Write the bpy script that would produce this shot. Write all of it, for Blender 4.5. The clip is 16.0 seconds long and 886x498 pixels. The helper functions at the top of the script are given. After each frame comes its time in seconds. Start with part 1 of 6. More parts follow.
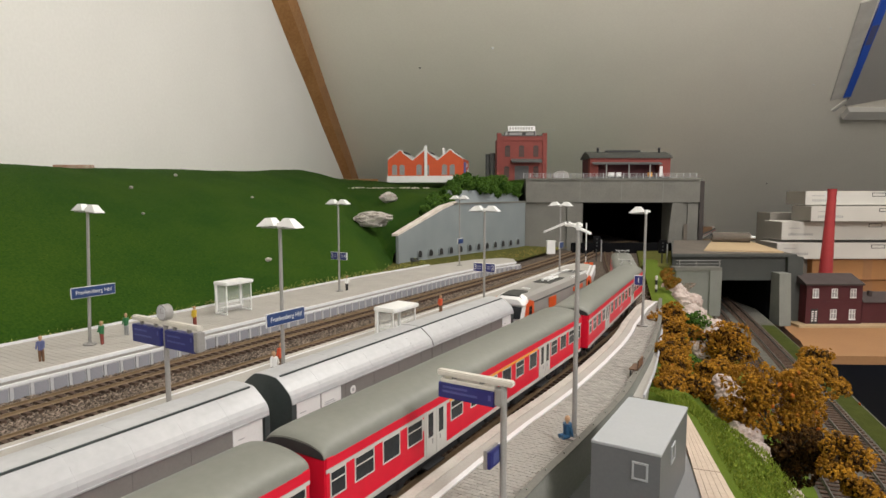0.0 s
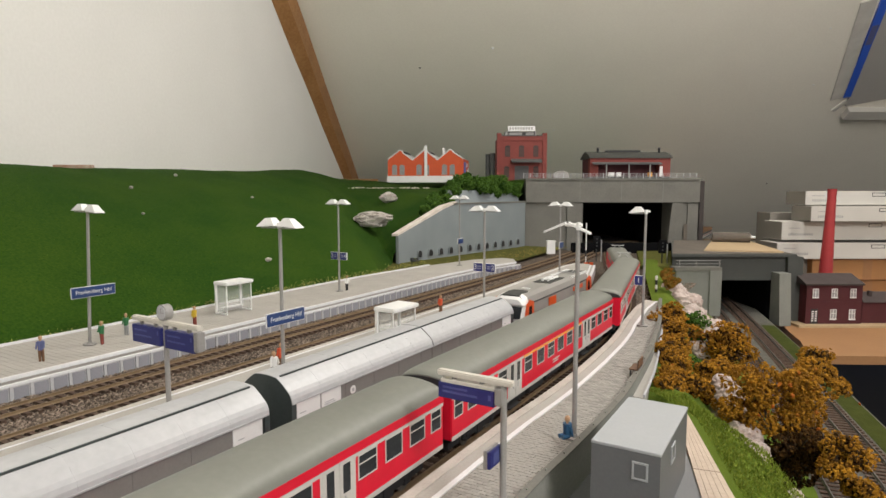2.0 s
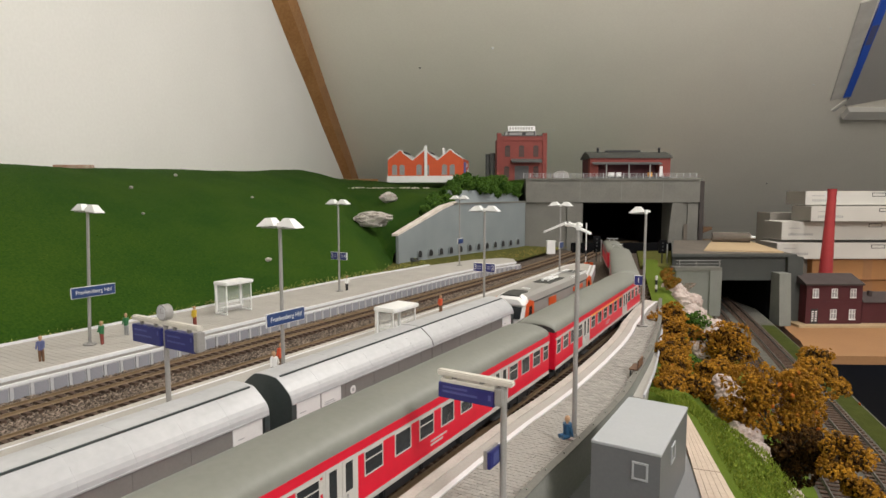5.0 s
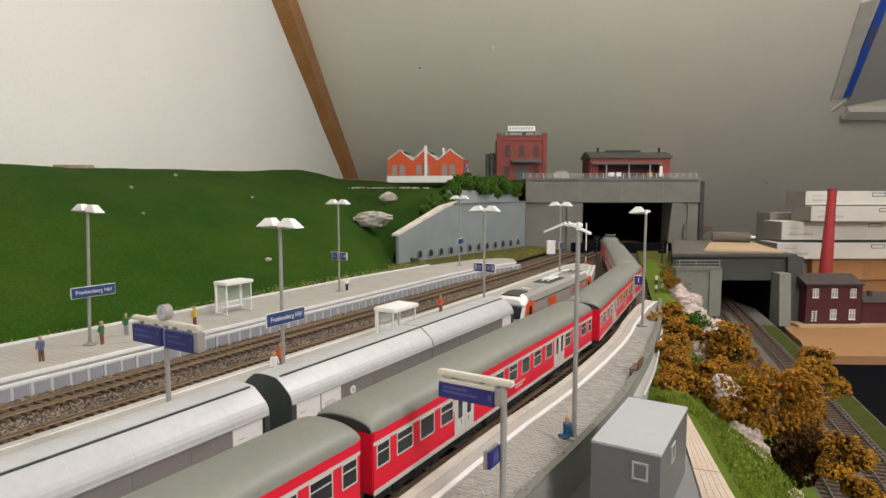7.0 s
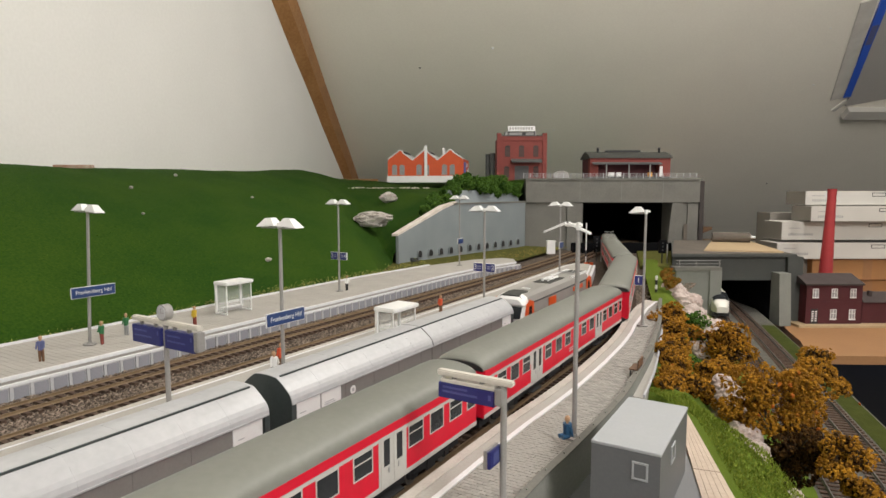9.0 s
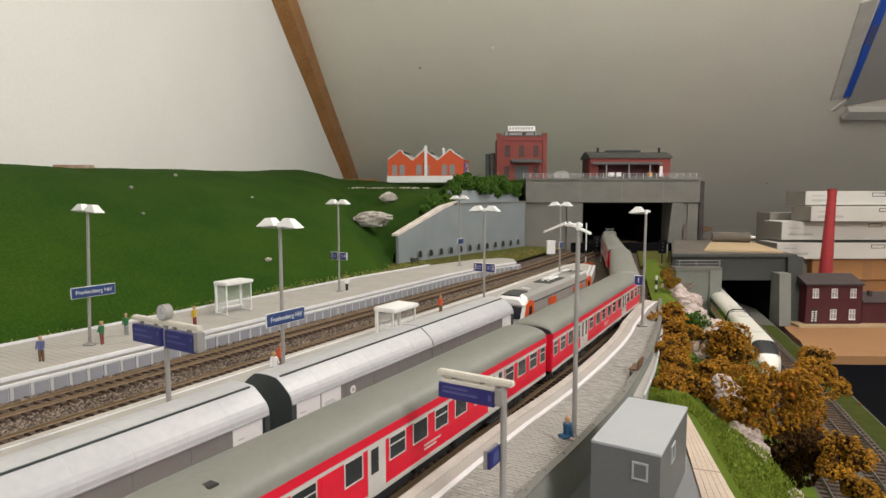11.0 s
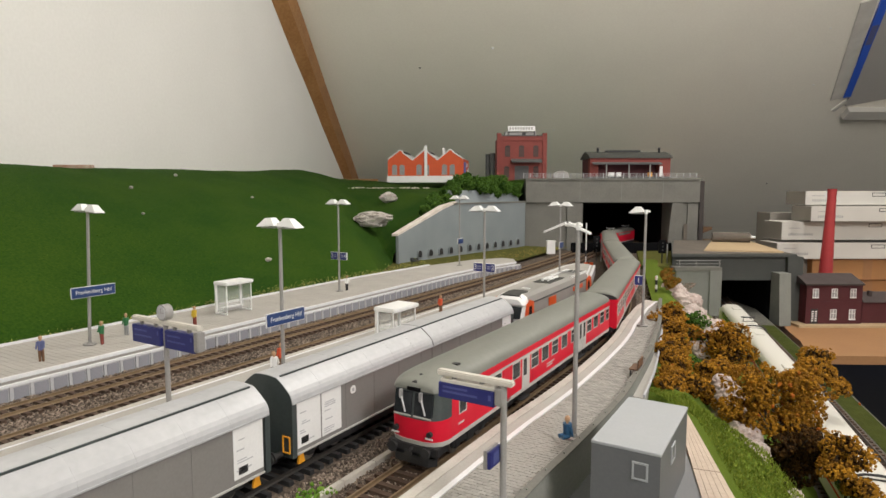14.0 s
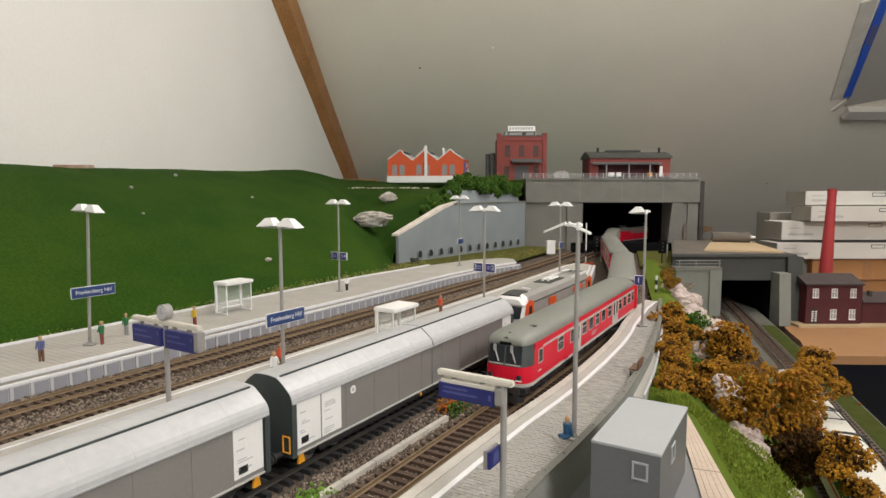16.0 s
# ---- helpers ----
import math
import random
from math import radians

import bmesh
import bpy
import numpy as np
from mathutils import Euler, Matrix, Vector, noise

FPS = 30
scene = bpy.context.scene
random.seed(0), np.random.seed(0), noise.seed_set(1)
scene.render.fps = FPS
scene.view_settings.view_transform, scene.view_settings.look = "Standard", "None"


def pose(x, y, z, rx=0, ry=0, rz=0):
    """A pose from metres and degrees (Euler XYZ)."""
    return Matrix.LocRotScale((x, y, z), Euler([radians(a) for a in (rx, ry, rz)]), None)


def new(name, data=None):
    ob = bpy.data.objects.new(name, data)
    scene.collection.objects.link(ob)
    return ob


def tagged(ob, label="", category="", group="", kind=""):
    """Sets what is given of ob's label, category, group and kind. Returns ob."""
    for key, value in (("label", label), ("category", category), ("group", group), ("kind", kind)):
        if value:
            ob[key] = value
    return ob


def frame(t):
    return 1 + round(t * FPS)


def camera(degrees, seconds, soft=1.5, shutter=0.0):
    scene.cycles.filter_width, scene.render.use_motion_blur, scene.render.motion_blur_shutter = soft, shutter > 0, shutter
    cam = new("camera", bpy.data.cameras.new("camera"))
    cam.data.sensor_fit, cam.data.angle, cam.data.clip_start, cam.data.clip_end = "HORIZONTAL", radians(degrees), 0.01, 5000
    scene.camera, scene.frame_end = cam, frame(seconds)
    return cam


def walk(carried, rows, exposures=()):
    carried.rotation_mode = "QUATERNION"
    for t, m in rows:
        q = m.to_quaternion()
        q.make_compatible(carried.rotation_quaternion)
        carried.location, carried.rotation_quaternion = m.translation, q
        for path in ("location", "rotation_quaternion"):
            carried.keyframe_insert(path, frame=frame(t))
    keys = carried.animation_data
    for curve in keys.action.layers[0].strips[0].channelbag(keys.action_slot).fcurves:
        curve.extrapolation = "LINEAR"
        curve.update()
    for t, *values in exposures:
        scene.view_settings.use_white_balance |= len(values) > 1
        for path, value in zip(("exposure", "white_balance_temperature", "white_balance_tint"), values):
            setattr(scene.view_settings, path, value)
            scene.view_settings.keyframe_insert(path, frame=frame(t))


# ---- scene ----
cam = camera(73.0, 16.0, soft=1.5)
MM = 0.001
TURN = 31.2          # the line of sight, turned left of the station's tracks
EYE = 140            # height over the rails, in millimetres
walk(cam, [(0.0, pose(0, 0, EYE * MM, 90 - 5.55, 0, TURN)), (16.0, pose(0, 0, EYE * MM, 90 - 5.55, 0, TURN))])


def P(x, y, z=0, rz=0, rx=0, ry=0):
    """A pose in the station's frame, in millimetres: y along the tracks."""
    return pose(x * MM, y * MM, z * MM, rx, ry, rz)


def V(x, y, z=0, rz=0, rx=0, ry=0):
    """A pose in the room's frame, in millimetres: y away from the camera."""
    return pose(0, 0, 0, 0, 0, TURN) @ P(x, y, z, rz, rx, ry)


# ---- light ----
world = bpy.data.worlds.new("room_world")
scene.world = world
world.use_nodes = True
world.node_tree.nodes["Background"].inputs[0].default_value = (0.10, 0.16, 0.35, 1)
world.node_tree.nodes["Background"].inputs[1].default_value = 0.3


# both bulbs are unseen; the second is added to brighten fronts and slope
for watts, place in ((21, (0.70, 0.86, 1.04)), (36, (0.70, -0.62, 0.92))):
    bulb = bpy.data.lights.new("unseen_bulb", "POINT")
    bulb.energy, bulb.color, bulb.shadow_soft_size = watts, (1.0, 0.965, 0.94), 0.13
    new("unseen_bulb", bulb).matrix_world = pose(0, 0, 0, 0, 0, TURN) @ pose(*place)
scene.view_settings.exposure = 0.13

# ---- materials ----


def material(name, base, rough=0.6, metal=0.0, second=None, scale=60, fine=900, bump=0.0, mix=0.5, spec=0.5, island=0.0, coat=0.0):
    """A surface with broad and fine variation between two colours, and relief. Scales are per metre."""
    m = bpy.data.materials.new(name)
    m.use_nodes = True
    nt = m.node_tree
    b = nt.nodes["Principled BSDF"]
    b.inputs["Roughness"].default_value, b.inputs["Metallic"].default_value = rough, metal
    b.inputs["Specular IOR Level"].default_value = spec
    b.inputs["Coat Weight"].default_value = coat
    second = second or tuple(c * 0.82 for c in base)
    tc = nt.nodes.new("ShaderNodeTexCoord")
    broad, grain = nt.nodes.new("ShaderNodeTexNoise"), nt.nodes.new("ShaderNodeTexNoise")
    broad.inputs["Scale"].default_value, grain.inputs["Scale"].default_value = scale, fine
    broad.inputs["Detail"].default_value, grain.inputs["Detail"].default_value = 4, 3
    for n in (broad, grain):
        nt.links.new(tc.outputs["Object"], n.inputs["Vector"])
    add = nt.nodes.new("ShaderNodeMath")
    add.operation = "MULTIPLY_ADD"
    add.inputs[1].default_value, add.inputs[2].default_value = 0.5, 0.0
    nt.links.new(grain.outputs["Fac"], add.inputs[0])
    both = nt.nodes.new("ShaderNodeMath")
    both.operation = "MULTIPLY_ADD"
    both.inputs[1].default_value = 0.5
    nt.links.new(broad.outputs["Fac"], both.inputs[0])
    nt.links.new(add.outputs[0], both.inputs[2])
    last = both
    if island:
        info = nt.nodes.new("ShaderNodeNewGeometry")
        more = nt.nodes.new("ShaderNodeMath")
        more.operation = "MULTIPLY_ADD"
        more.inputs[1].default_value = island
        nt.links.new(info.outputs["Random Per Island"], more.inputs[0])
        nt.links.new(both.outputs[0], more.inputs[2])
        last = more
    ramp = nt.nodes.new("ShaderNodeMapRange")
    ramp.inputs["From Min"].default_value = 0.5 - 0.5 * mix * 0.6 + island * 0.2
    ramp.inputs["From Max"].default_value = 0.5 + 0.5 * mix * 0.6 + island * 0.8
    nt.links.new(last.outputs[0], ramp.inputs["Value"])
    blend = nt.nodes.new("ShaderNodeMix")
    blend.data_type = "RGBA"
    blend.inputs["A"].default_value, blend.inputs["B"].default_value = (*base, 1), (*second, 1)
    nt.links.new(ramp.outputs[0], blend.inputs["Factor"])
    nt.links.new(blend.outputs["Result"], b.inputs["Base Color"])
    if bump:
        bp = nt.nodes.new("ShaderNodeBump")
        bp.inputs["Strength"].default_value, bp.inputs["Distance"].default_value = bump, 0.0006
        nt.links.new(grain.outputs["Fac"], bp.inputs["Height"])
        nt.links.new(bp.outputs[0], b.inputs["Normal"])
    return m


M_GABLE = material("white_plaster", (0.83, 0.82, 0.79), 0.9, second=(0.78, 0.77, 0.74), scale=5, fine=160, bump=0.06)
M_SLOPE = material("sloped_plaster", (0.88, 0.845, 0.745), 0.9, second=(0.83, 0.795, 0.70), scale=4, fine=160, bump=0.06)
M_BEAM = material("beam_wood", (0.40, 0.205, 0.08), 0.5, second=(0.27, 0.125, 0.042), scale=14, fine=120, bump=0.1)
M_GRASS = material("grass_mat", (0.009, 0.043, 0.004), 0.95, second=(0.040, 0.080, 0.007), scale=7, fine=420, bump=1.0, spec=0.1, mix=0.55)
M_MOSS = material("meadow_flock", (0.060, 0.072, 0.014), 0.95, second=(0.12, 0.11, 0.030), scale=60, fine=1500, bump=0.8, spec=0.1)
M_PAVE = material("platform_paving", (0.43, 0.41, 0.375), 0.8, second=(0.36, 0.34, 0.31), scale=40, fine=900, bump=0.15)
M_KERB = material("platform_kerb", (0.50, 0.50, 0.515), 0.7, second=(0.42, 0.42, 0.44), scale=50, fine=900, bump=0.1)
M_CREAM = material("cream_kerb", (0.53, 0.50, 0.45), 0.8, second=(0.40, 0.37, 0.33), scale=80, fine=1400, bump=0.15)
M_LINE = material("white_line", (0.76, 0.76, 0.77), 0.6, second=(0.66, 0.66, 0.67))
M_PANEL = material("platform_panel", (0.30, 0.30, 0.33), 0.8, second=(0.25, 0.25, 0.28), scale=60)
M_BALLAST = material("ballast", (0.13, 0.097, 0.072), 0.95, second=(0.032, 0.023, 0.016), scale=260, fine=700, bump=1.0, mix=0.35)
M_STONE = material("ballast_stone", (0.36, 0.285, 0.225), 0.9, second=(0.040, 0.028, 0.020), scale=300, fine=1500, bump=0.4, island=0.7, mix=0.4)
M_SLEEPER = material("sleeper_brown", (0.055, 0.031, 0.020), 0.8, second=(0.095, 0.058, 0.038), scale=200)
M_RAIL = material("rusty_rail", (0.16, 0.105, 0.055), 0.55, 0.15, second=(0.22, 0.155, 0.09), scale=150)
# rail colour with the freight wagons' shade painted in
M_RAILSHADE = material("shaded_rail", (0.028, 0.025, 0.022), 0.6, 0.2, second=(0.045, 0.04, 0.035), scale=150)
M_RAILDARK = material("grey_rail", (0.11, 0.10, 0.09), 0.4, 0.5, second=(0.2, 0.19, 0.17), scale=150)
M_ROOFGREY = material("coach_roof_grey", (0.20, 0.205, 0.18), 0.5, second=(0.175, 0.18, 0.157), scale=30, fine=300)
M_RED = material("coach_red", (0.64, 0.010, 0.034), 0.42, second=(0.58, 0.009, 0.029), scale=30, fine=200, spec=0.22)
M_COACHGREY = material("coach_light_grey", (0.50, 0.49, 0.46), 0.45, second=(0.45, 0.44, 0.41), scale=60)
M_DARK = material("underframe_black", (0.018, 0.018, 0.02), 0.6, second=(0.03, 0.03, 0.03), scale=100)
M_GLASS = material("window_dark_glass", (0.016, 0.018, 0.021), 0.16, second=(0.025, 0.028, 0.031), scale=20, spec=0.22)
M_YELLOW = material("first_class_yellow", (0.85, 0.38, 0.02), 0.45, second=(0.78, 0.34, 0.02))
M_WAGONROOF = material("wagon_aluminium", (0.46, 0.465, 0.475), 0.38, second=(0.40, 0.405, 0.415), scale=40, fine=300)
M_WAGONBAND = material("wagon_roof_band", (0.42, 0.415, 0.40), 0.5, second=(0.45, 0.44, 0.42), scale=40)
M_WAGONSIDE = material("wagon_side_grey", (0.225, 0.215, 0.205), 0.35, second=(0.20, 0.19, 0.18), scale=40)
M_WAGONEND = material("wagon_end_slate", (0.055, 0.068, 0.068), 0.5, second=(0.04, 0.05, 0.05), scale=80)
M_WHITE = material("white_plastic", (0.80, 0.80, 0.79), 0.45, second=(0.74, 0.74, 0.73), scale=50)
M_LAMPGREY = material("pole_grey", (0.30, 0.29, 0.28), 0.45, second=(0.25, 0.24, 0.23), scale=80)
M_SIGN = material("sign_blue", (0.018, 0.022, 0.135), 0.4, second=(0.022, 0.027, 0.16), scale=80)
M_SIGNLIGHT = material("name_sign_blue", (0.024, 0.055, 0.165), 0.4, second=(0.02, 0.048, 0.15), scale=80)
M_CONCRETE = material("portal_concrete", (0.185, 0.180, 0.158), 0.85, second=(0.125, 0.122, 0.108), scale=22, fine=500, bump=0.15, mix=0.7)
M_CONCRETE_PALE = material("wall_concrete", (0.25, 0.28, 0.29), 0.85, second=(0.185, 0.21, 0.222), scale=22, fine=500, bump=0.15, mix=0.8)
M_CONCRETE_MID = material("pier_concrete", (0.235, 0.24, 0.215), 0.85, second=(0.17, 0.175, 0.158), scale=22, fine=500, bump=0.15, mix=0.7)
M_DECKTOP = material("deck_grime", (0.15, 0.125, 0.10), 0.9, second=(0.085, 0.075, 0.065), scale=30, fine=500, bump=0.3, mix=0.6)
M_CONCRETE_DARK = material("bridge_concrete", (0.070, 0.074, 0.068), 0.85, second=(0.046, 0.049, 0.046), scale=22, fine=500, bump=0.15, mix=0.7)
# darker portal concrete with the shade of the receding side in it
M_SIDESHADE = material("shaded_side_concrete", (0.075, 0.062, 0.058), 0.85, second=(0.05, 0.042, 0.04), scale=22, fine=500, bump=0.15, mix=0.7)
# plain black; on tunnel and bridge linings it stands in for darkness
M_BLACK = material("black_and_tunnel_dark", (0.004, 0.004, 0.005), 0.95, second=(0.006, 0.006, 0.007), spec=0.1)
M_PLASTER = material("plaster_white", (0.74, 0.70, 0.64), 0.9, second=(0.55, 0.46, 0.40), scale=60, fine=700, bump=0.6)
M_ROCK = material("rock_plaster", (0.56, 0.50, 0.46), 0.9, second=(0.33, 0.23, 0.20), scale=55, fine=500, bump=0.8, mix=0.7)
M_FIELDROCK = material("field_rock", (0.60, 0.57, 0.53), 0.9, second=(0.26, 0.22, 0.19), scale=70, fine=500, bump=0.8, mix=0.6)
M_AUTUMN = material("autumn_leaves", (0.10, 0.045, 0.007), 0.85, second=(0.46, 0.22, 0.018), scale=110, fine=700, spec=0.15, island=0.35, mix=0.6)
M_RUSTLEAF = material("rust_leaves", (0.36, 0.085, 0.012), 0.85, second=(0.30, 0.12, 0.014), scale=60, fine=500, spec=0.15, island=0.8)
M_GREENLEAF = material("green_leaves", (0.022, 0.062, 0.008), 0.85, second=(0.075, 0.145, 0.020), scale=60, fine=500, spec=0.15, island=0.8, mix=0.4)
M_BARK = material("dark_twigs", (0.035, 0.025, 0.016), 0.9, second=(0.06, 0.04, 0.025))
M_BRICK = material("red_brick", (0.22, 0.045, 0.035), 0.75, second=(0.17, 0.033, 0.026), scale=70, fine=900)
M_ORANGE = material("orange_brick", (0.62, 0.10, 0.03), 0.7, second=(0.55, 0.085, 0.025), scale=70, fine=900)
M_WINE = material("wine_red_wall", (0.078, 0.011, 0.016), 0.7, second=(0.062, 0.008, 0.012), scale=60)
M_SLATE = material("slate_roof", (0.10, 0.10, 0.10), 0.8, second=(0.07, 0.07, 0.07), scale=60)
M_BITUMEN = material("roofing_felt", (0.058, 0.060, 0.052), 0.9, second=(0.040, 0.042, 0.037), scale=40)
M_BROWNROOF = material("brown_roof", (0.055, 0.04, 0.038), 0.85, second=(0.04, 0.03, 0.028), scale=60)
M_PLY = material("plywood", (0.32, 0.165, 0.07), 0.6, second=(0.28, 0.14, 0.058), scale=12, fine=250)
M_PALEWOOD = material("pale_board", (0.46, 0.34, 0.20), 0.7, second=(0.40, 0.29, 0.17), scale=14, fine=250)
M_CARD = material("white_carton", (0.50, 0.48, 0.44), 0.7, second=(0.55, 0.53, 0.49), scale=12)
M_CARDSIDE = material("grey_carton", (0.24, 0.22, 0.19), 0.8, second=(0.20, 0.185, 0.16), scale=12)
M_KRAFT = material("kraft_carton", (0.30, 0.15, 0.055), 0.8, second=(0.36, 0.18, 0.07), scale=12)
M_PRINT = material("grey_print", (0.38, 0.37, 0.36), 0.7)
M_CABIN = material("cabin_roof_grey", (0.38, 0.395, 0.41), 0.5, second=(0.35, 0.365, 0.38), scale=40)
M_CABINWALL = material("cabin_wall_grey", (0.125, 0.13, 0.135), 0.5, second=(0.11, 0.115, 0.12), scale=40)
M_PLANK = material("plank_pale", (0.56, 0.46, 0.37), 0.8, second=(0.44, 0.35, 0.28), scale=50, fine=500, bump=0.2, mix=0.7)
M_CHIMNEY = material("chimney_red", (0.36, 0.028, 0.030), 0.6, second=(0.30, 0.022, 0.025), scale=60)
M_CHIMNEYDARK = material("sooty_pane", (0.075, 0.028, 0.022), 0.6, second=(0.05, 0.03, 0.026), scale=60)
M_LOCOORANGE = material("loco_orange", (0.72, 0.11, 0.02), 0.35, second=(0.66, 0.10, 0.02))
M_LOCOGREY = material("loco_grey", (0.30, 0.29, 0.27), 0.45, second=(0.26, 0.25, 0.23), scale=40)
M_BUFFER = material("bright_yellow", (0.80, 0.36, 0.02), 0.5, second=(0.7, 0.3, 0.02))
M_STEEL = material("handrail_steel", (0.5, 0.5, 0.5), 0.4, 0.6)
# blue of the factory door, also the dusk light painted at the window
M_DOORDUSK = material("door_and_dusk_blue", (0.03, 0.10, 0.55), 0.4, second=(0.04, 0.13, 0.62), scale=12)
M_PAPER = material("crumpled_trim", (0.62, 0.60, 0.55), 0.8, second=(0.5, 0.48, 0.44), scale=30)

# ---- mesh helpers (millimetres) ----


def box(bm, x0, x1, y0, y1, z0, z1, bevel=0.0):
    c = [bm.verts.new((x, y, z)) for z in (z0, z1) for y in (y0, y1) for x in (x0, x1)]
    faces = [bm.faces.new([c[i] for i in f]) for f in ((0, 2, 3, 1), (4, 5, 7, 6), (0, 1, 5, 4), (2, 6, 7, 3), (0, 4, 6, 2), (1, 3, 7, 5))]
    if bevel:
        edges = list({e for f in faces for e in f.edges})
        bmesh.ops.bevel(bm, geom=edges, offset=bevel, segments=2, affect="EDGES")
    return bm


def rod(bm, a, b, r, r2=None, seg=10):
    """A round bar from a to b, tapering to r2."""
    a, b = Vector(a), Vector(b)
    q = (b - a).to_track_quat("Z", "Y").to_matrix().to_4x4()
    m = Matrix.Translation((a + b) / 2) @ q
    bmesh.ops.create_cone(bm, cap_ends=True, segments=seg, radius1=r, radius2=r if r2 is None else r2, depth=(b - a).length, matrix=m)
    return bm


def ball(bm, c, r, sx=1, sy=1, sz=1, sub=1):
    bmesh.ops.create_icosphere(bm, subdivisions=sub, radius=r, matrix=Matrix.Translation(c) @ Matrix.Diagonal((sx, sy, sz, 1)))
    return bm


def prism(bm, outline, h0, h1, axis="z"):
    """An outline of pairs pushed from h0 to h1 along an axis: z (x, y), y (x, z) or x (y, z)."""
    put = {"z": lambda a, b, h: (a, b, h), "y": lambda a, b, h: (a, h, b), "x": lambda a, b, h: (h, a, b)}[axis]
    low, high = [bm.verts.new(put(a, b, h0)) for a, b in outline], [bm.verts.new(put(a, b, h1)) for a, b in outline]
    n = len(outline)
    for i in range(n):
        bm.faces.new((low[i], low[(i + 1) % n], high[(i + 1) % n], high[i]))
    bm.faces.new(low[::-1])
    bm.faces.new(high)
    bmesh.ops.recalc_face_normals(bm, faces=bm.faces)
    return bm


def loft(bm, rings, caps=True, closed=True):
    """Faces through rings of points, ring after ring."""
    rows = [[bm.verts.new(p) for p in ring] for ring in rings]
    n = len(rows[0])
    for a, b in zip(rows, rows[1:]):
        for i in range(n if closed else n - 1):
            bm.faces.new((a[i], a[(i + 1) % n], b[(i + 1) % n], b[i]))
    if caps and closed:
        bm.faces.new(rows[0][::-1])
        bm.faces.new(rows[-1])
    bmesh.ops.recalc_face_normals(bm, faces=bm.faces)
    return bm


def B(*args, **kw):
    return box(bmesh.new(), *args, **kw)


def part(name, bm, mat, parent=None, label="", smooth=False):
    """Links a bmesh, in millimetres, as one mesh object under a thing or a part."""
    bmesh.ops.scale(bm, vec=(MM, MM, MM), verts=bm.verts)
    me = bpy.data.meshes.new(name)
    bm.to_mesh(me)
    bm.free()
    me.materials.append(mat)
    if smooth:
        me.shade_smooth()
        me.set_sharp_from_angle(angle=radians(35))
    ob = new(name, me)
    if parent:
        ob.parent = parent
    if label:
        ob["label"] = label
    return ob


def thing(name, m, label, category, group="", kind=""):
    ob = new(name)
    ob.empty_display_size = 0.01
    ob.matrix_world = m
    return tagged(ob, label, category, group, kind)


def structure(name, bm, mat, m, label, category, smooth=False):
    ob = part(name, bm, mat, smooth=smooth)
    ob.matrix_world = m
    return tagged(ob, label, category, kind="structure")


def shared(name, me, parent, m):
    """One more object on a mesh that is already there."""
    ob = new(name, me)
    ob.parent = parent
    ob.matrix_local = m
    return ob

# ---- the room ----
def room():
    # gable wall beside the layout, nearly along the line of sight
    ang = math.degrees(math.atan(0.1375))
    structure("wall_gable", B(-120, 0, -1500, 3800, -900, 2600), M_GABLE, V(-416 - 0.1375 * 2800, 0, 0, -ang), "white plastered gable wall with small marks", "wall")
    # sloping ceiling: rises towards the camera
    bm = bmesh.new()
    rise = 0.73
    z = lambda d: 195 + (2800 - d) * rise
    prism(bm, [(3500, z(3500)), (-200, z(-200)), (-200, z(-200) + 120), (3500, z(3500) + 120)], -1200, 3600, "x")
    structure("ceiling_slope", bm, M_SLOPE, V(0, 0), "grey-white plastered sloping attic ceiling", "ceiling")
    structure("wall_behind", B(-1200, 3600, -1020, -900, -900, 2600), M_GABLE, V(0, 0), "plain white wall", "wall")
    structure("wall_side", B(3200, 3300, -1000, 3600, -900, 2600), M_GABLE, V(0, 0), "plain white wall", "wall")
    structure("ceiling_flat", B(-1200, 3600, -1000, -200, 2300, 2420), M_GABLE, V(0, 0), "plain white ceiling", "ceiling")
    structure("floor", B(-1200, 3600, -1000, 3700, -960, -900), M_FLOOR, V(0, 0), "room floor, near-black for the dark void below the layout", "floor")
    # beam in the corner of gable and slope
    bm = bmesh.new()
    n = 24
    rings = []
    for i in range(n + 1):
        d = 2830 - i * 90
        x = -416 - 0.1375 * (2800 - d)
        zz = z(d)
        w = np.interp(d, (1900, 2042, 2803), (45, 45, 24)) + 1.2 * math.sin(i * 0.9)
        deep = np.interp(d, (1900, 2594), (97, 112)) + 2.5 * math.sin(i * 1.7)
        rings.append([(x - 20, d, zz + 6), (x + w, d, zz + 4), (x + w * 0.8 + 3, d, zz - deep * 0.72), (x + 4, d, zz - deep), (x - 20, d, zz - deep)])
    loft(bm, rings)
    t = thing("roof_beam", V(0, 0), "stained brown wooden roof beam with a pale scuffed patch", "beam")
    part("beam", bm, M_BEAM, t)
    for k, (d, drop, r) in enumerate(((2030, 40, 12), (2010, 58, 9), (2085, 62, 10), (2075, 45, 7))):
        x = -416 - 0.1375 * (2800 - d)
        part("scuff", ball(bmesh.new(), (x + 26, d, z(d) - drop), r, 0.12, 0.5, 1.6, sub=2), M_PLASTER, t, "pale scuffed patch")


# floor colour stands in for the unlit void under the layout
M_FLOOR = material("void_dark_floor", (0.012, 0.012, 0.014), 0.95, second=(0.008, 0.008, 0.009))
room()


# ---- layout ground ----
def track_path(points, passes=4):
    pts = [Vector(p) for p in points]
    for _ in range(passes):
        out = [pts[0]]
        for a, b in zip(pts, pts[1:]):
            out += [a * 0.75 + b * 0.25, a * 0.25 + b * 0.75]
        pts = out + [pts[-1]]
    return pts


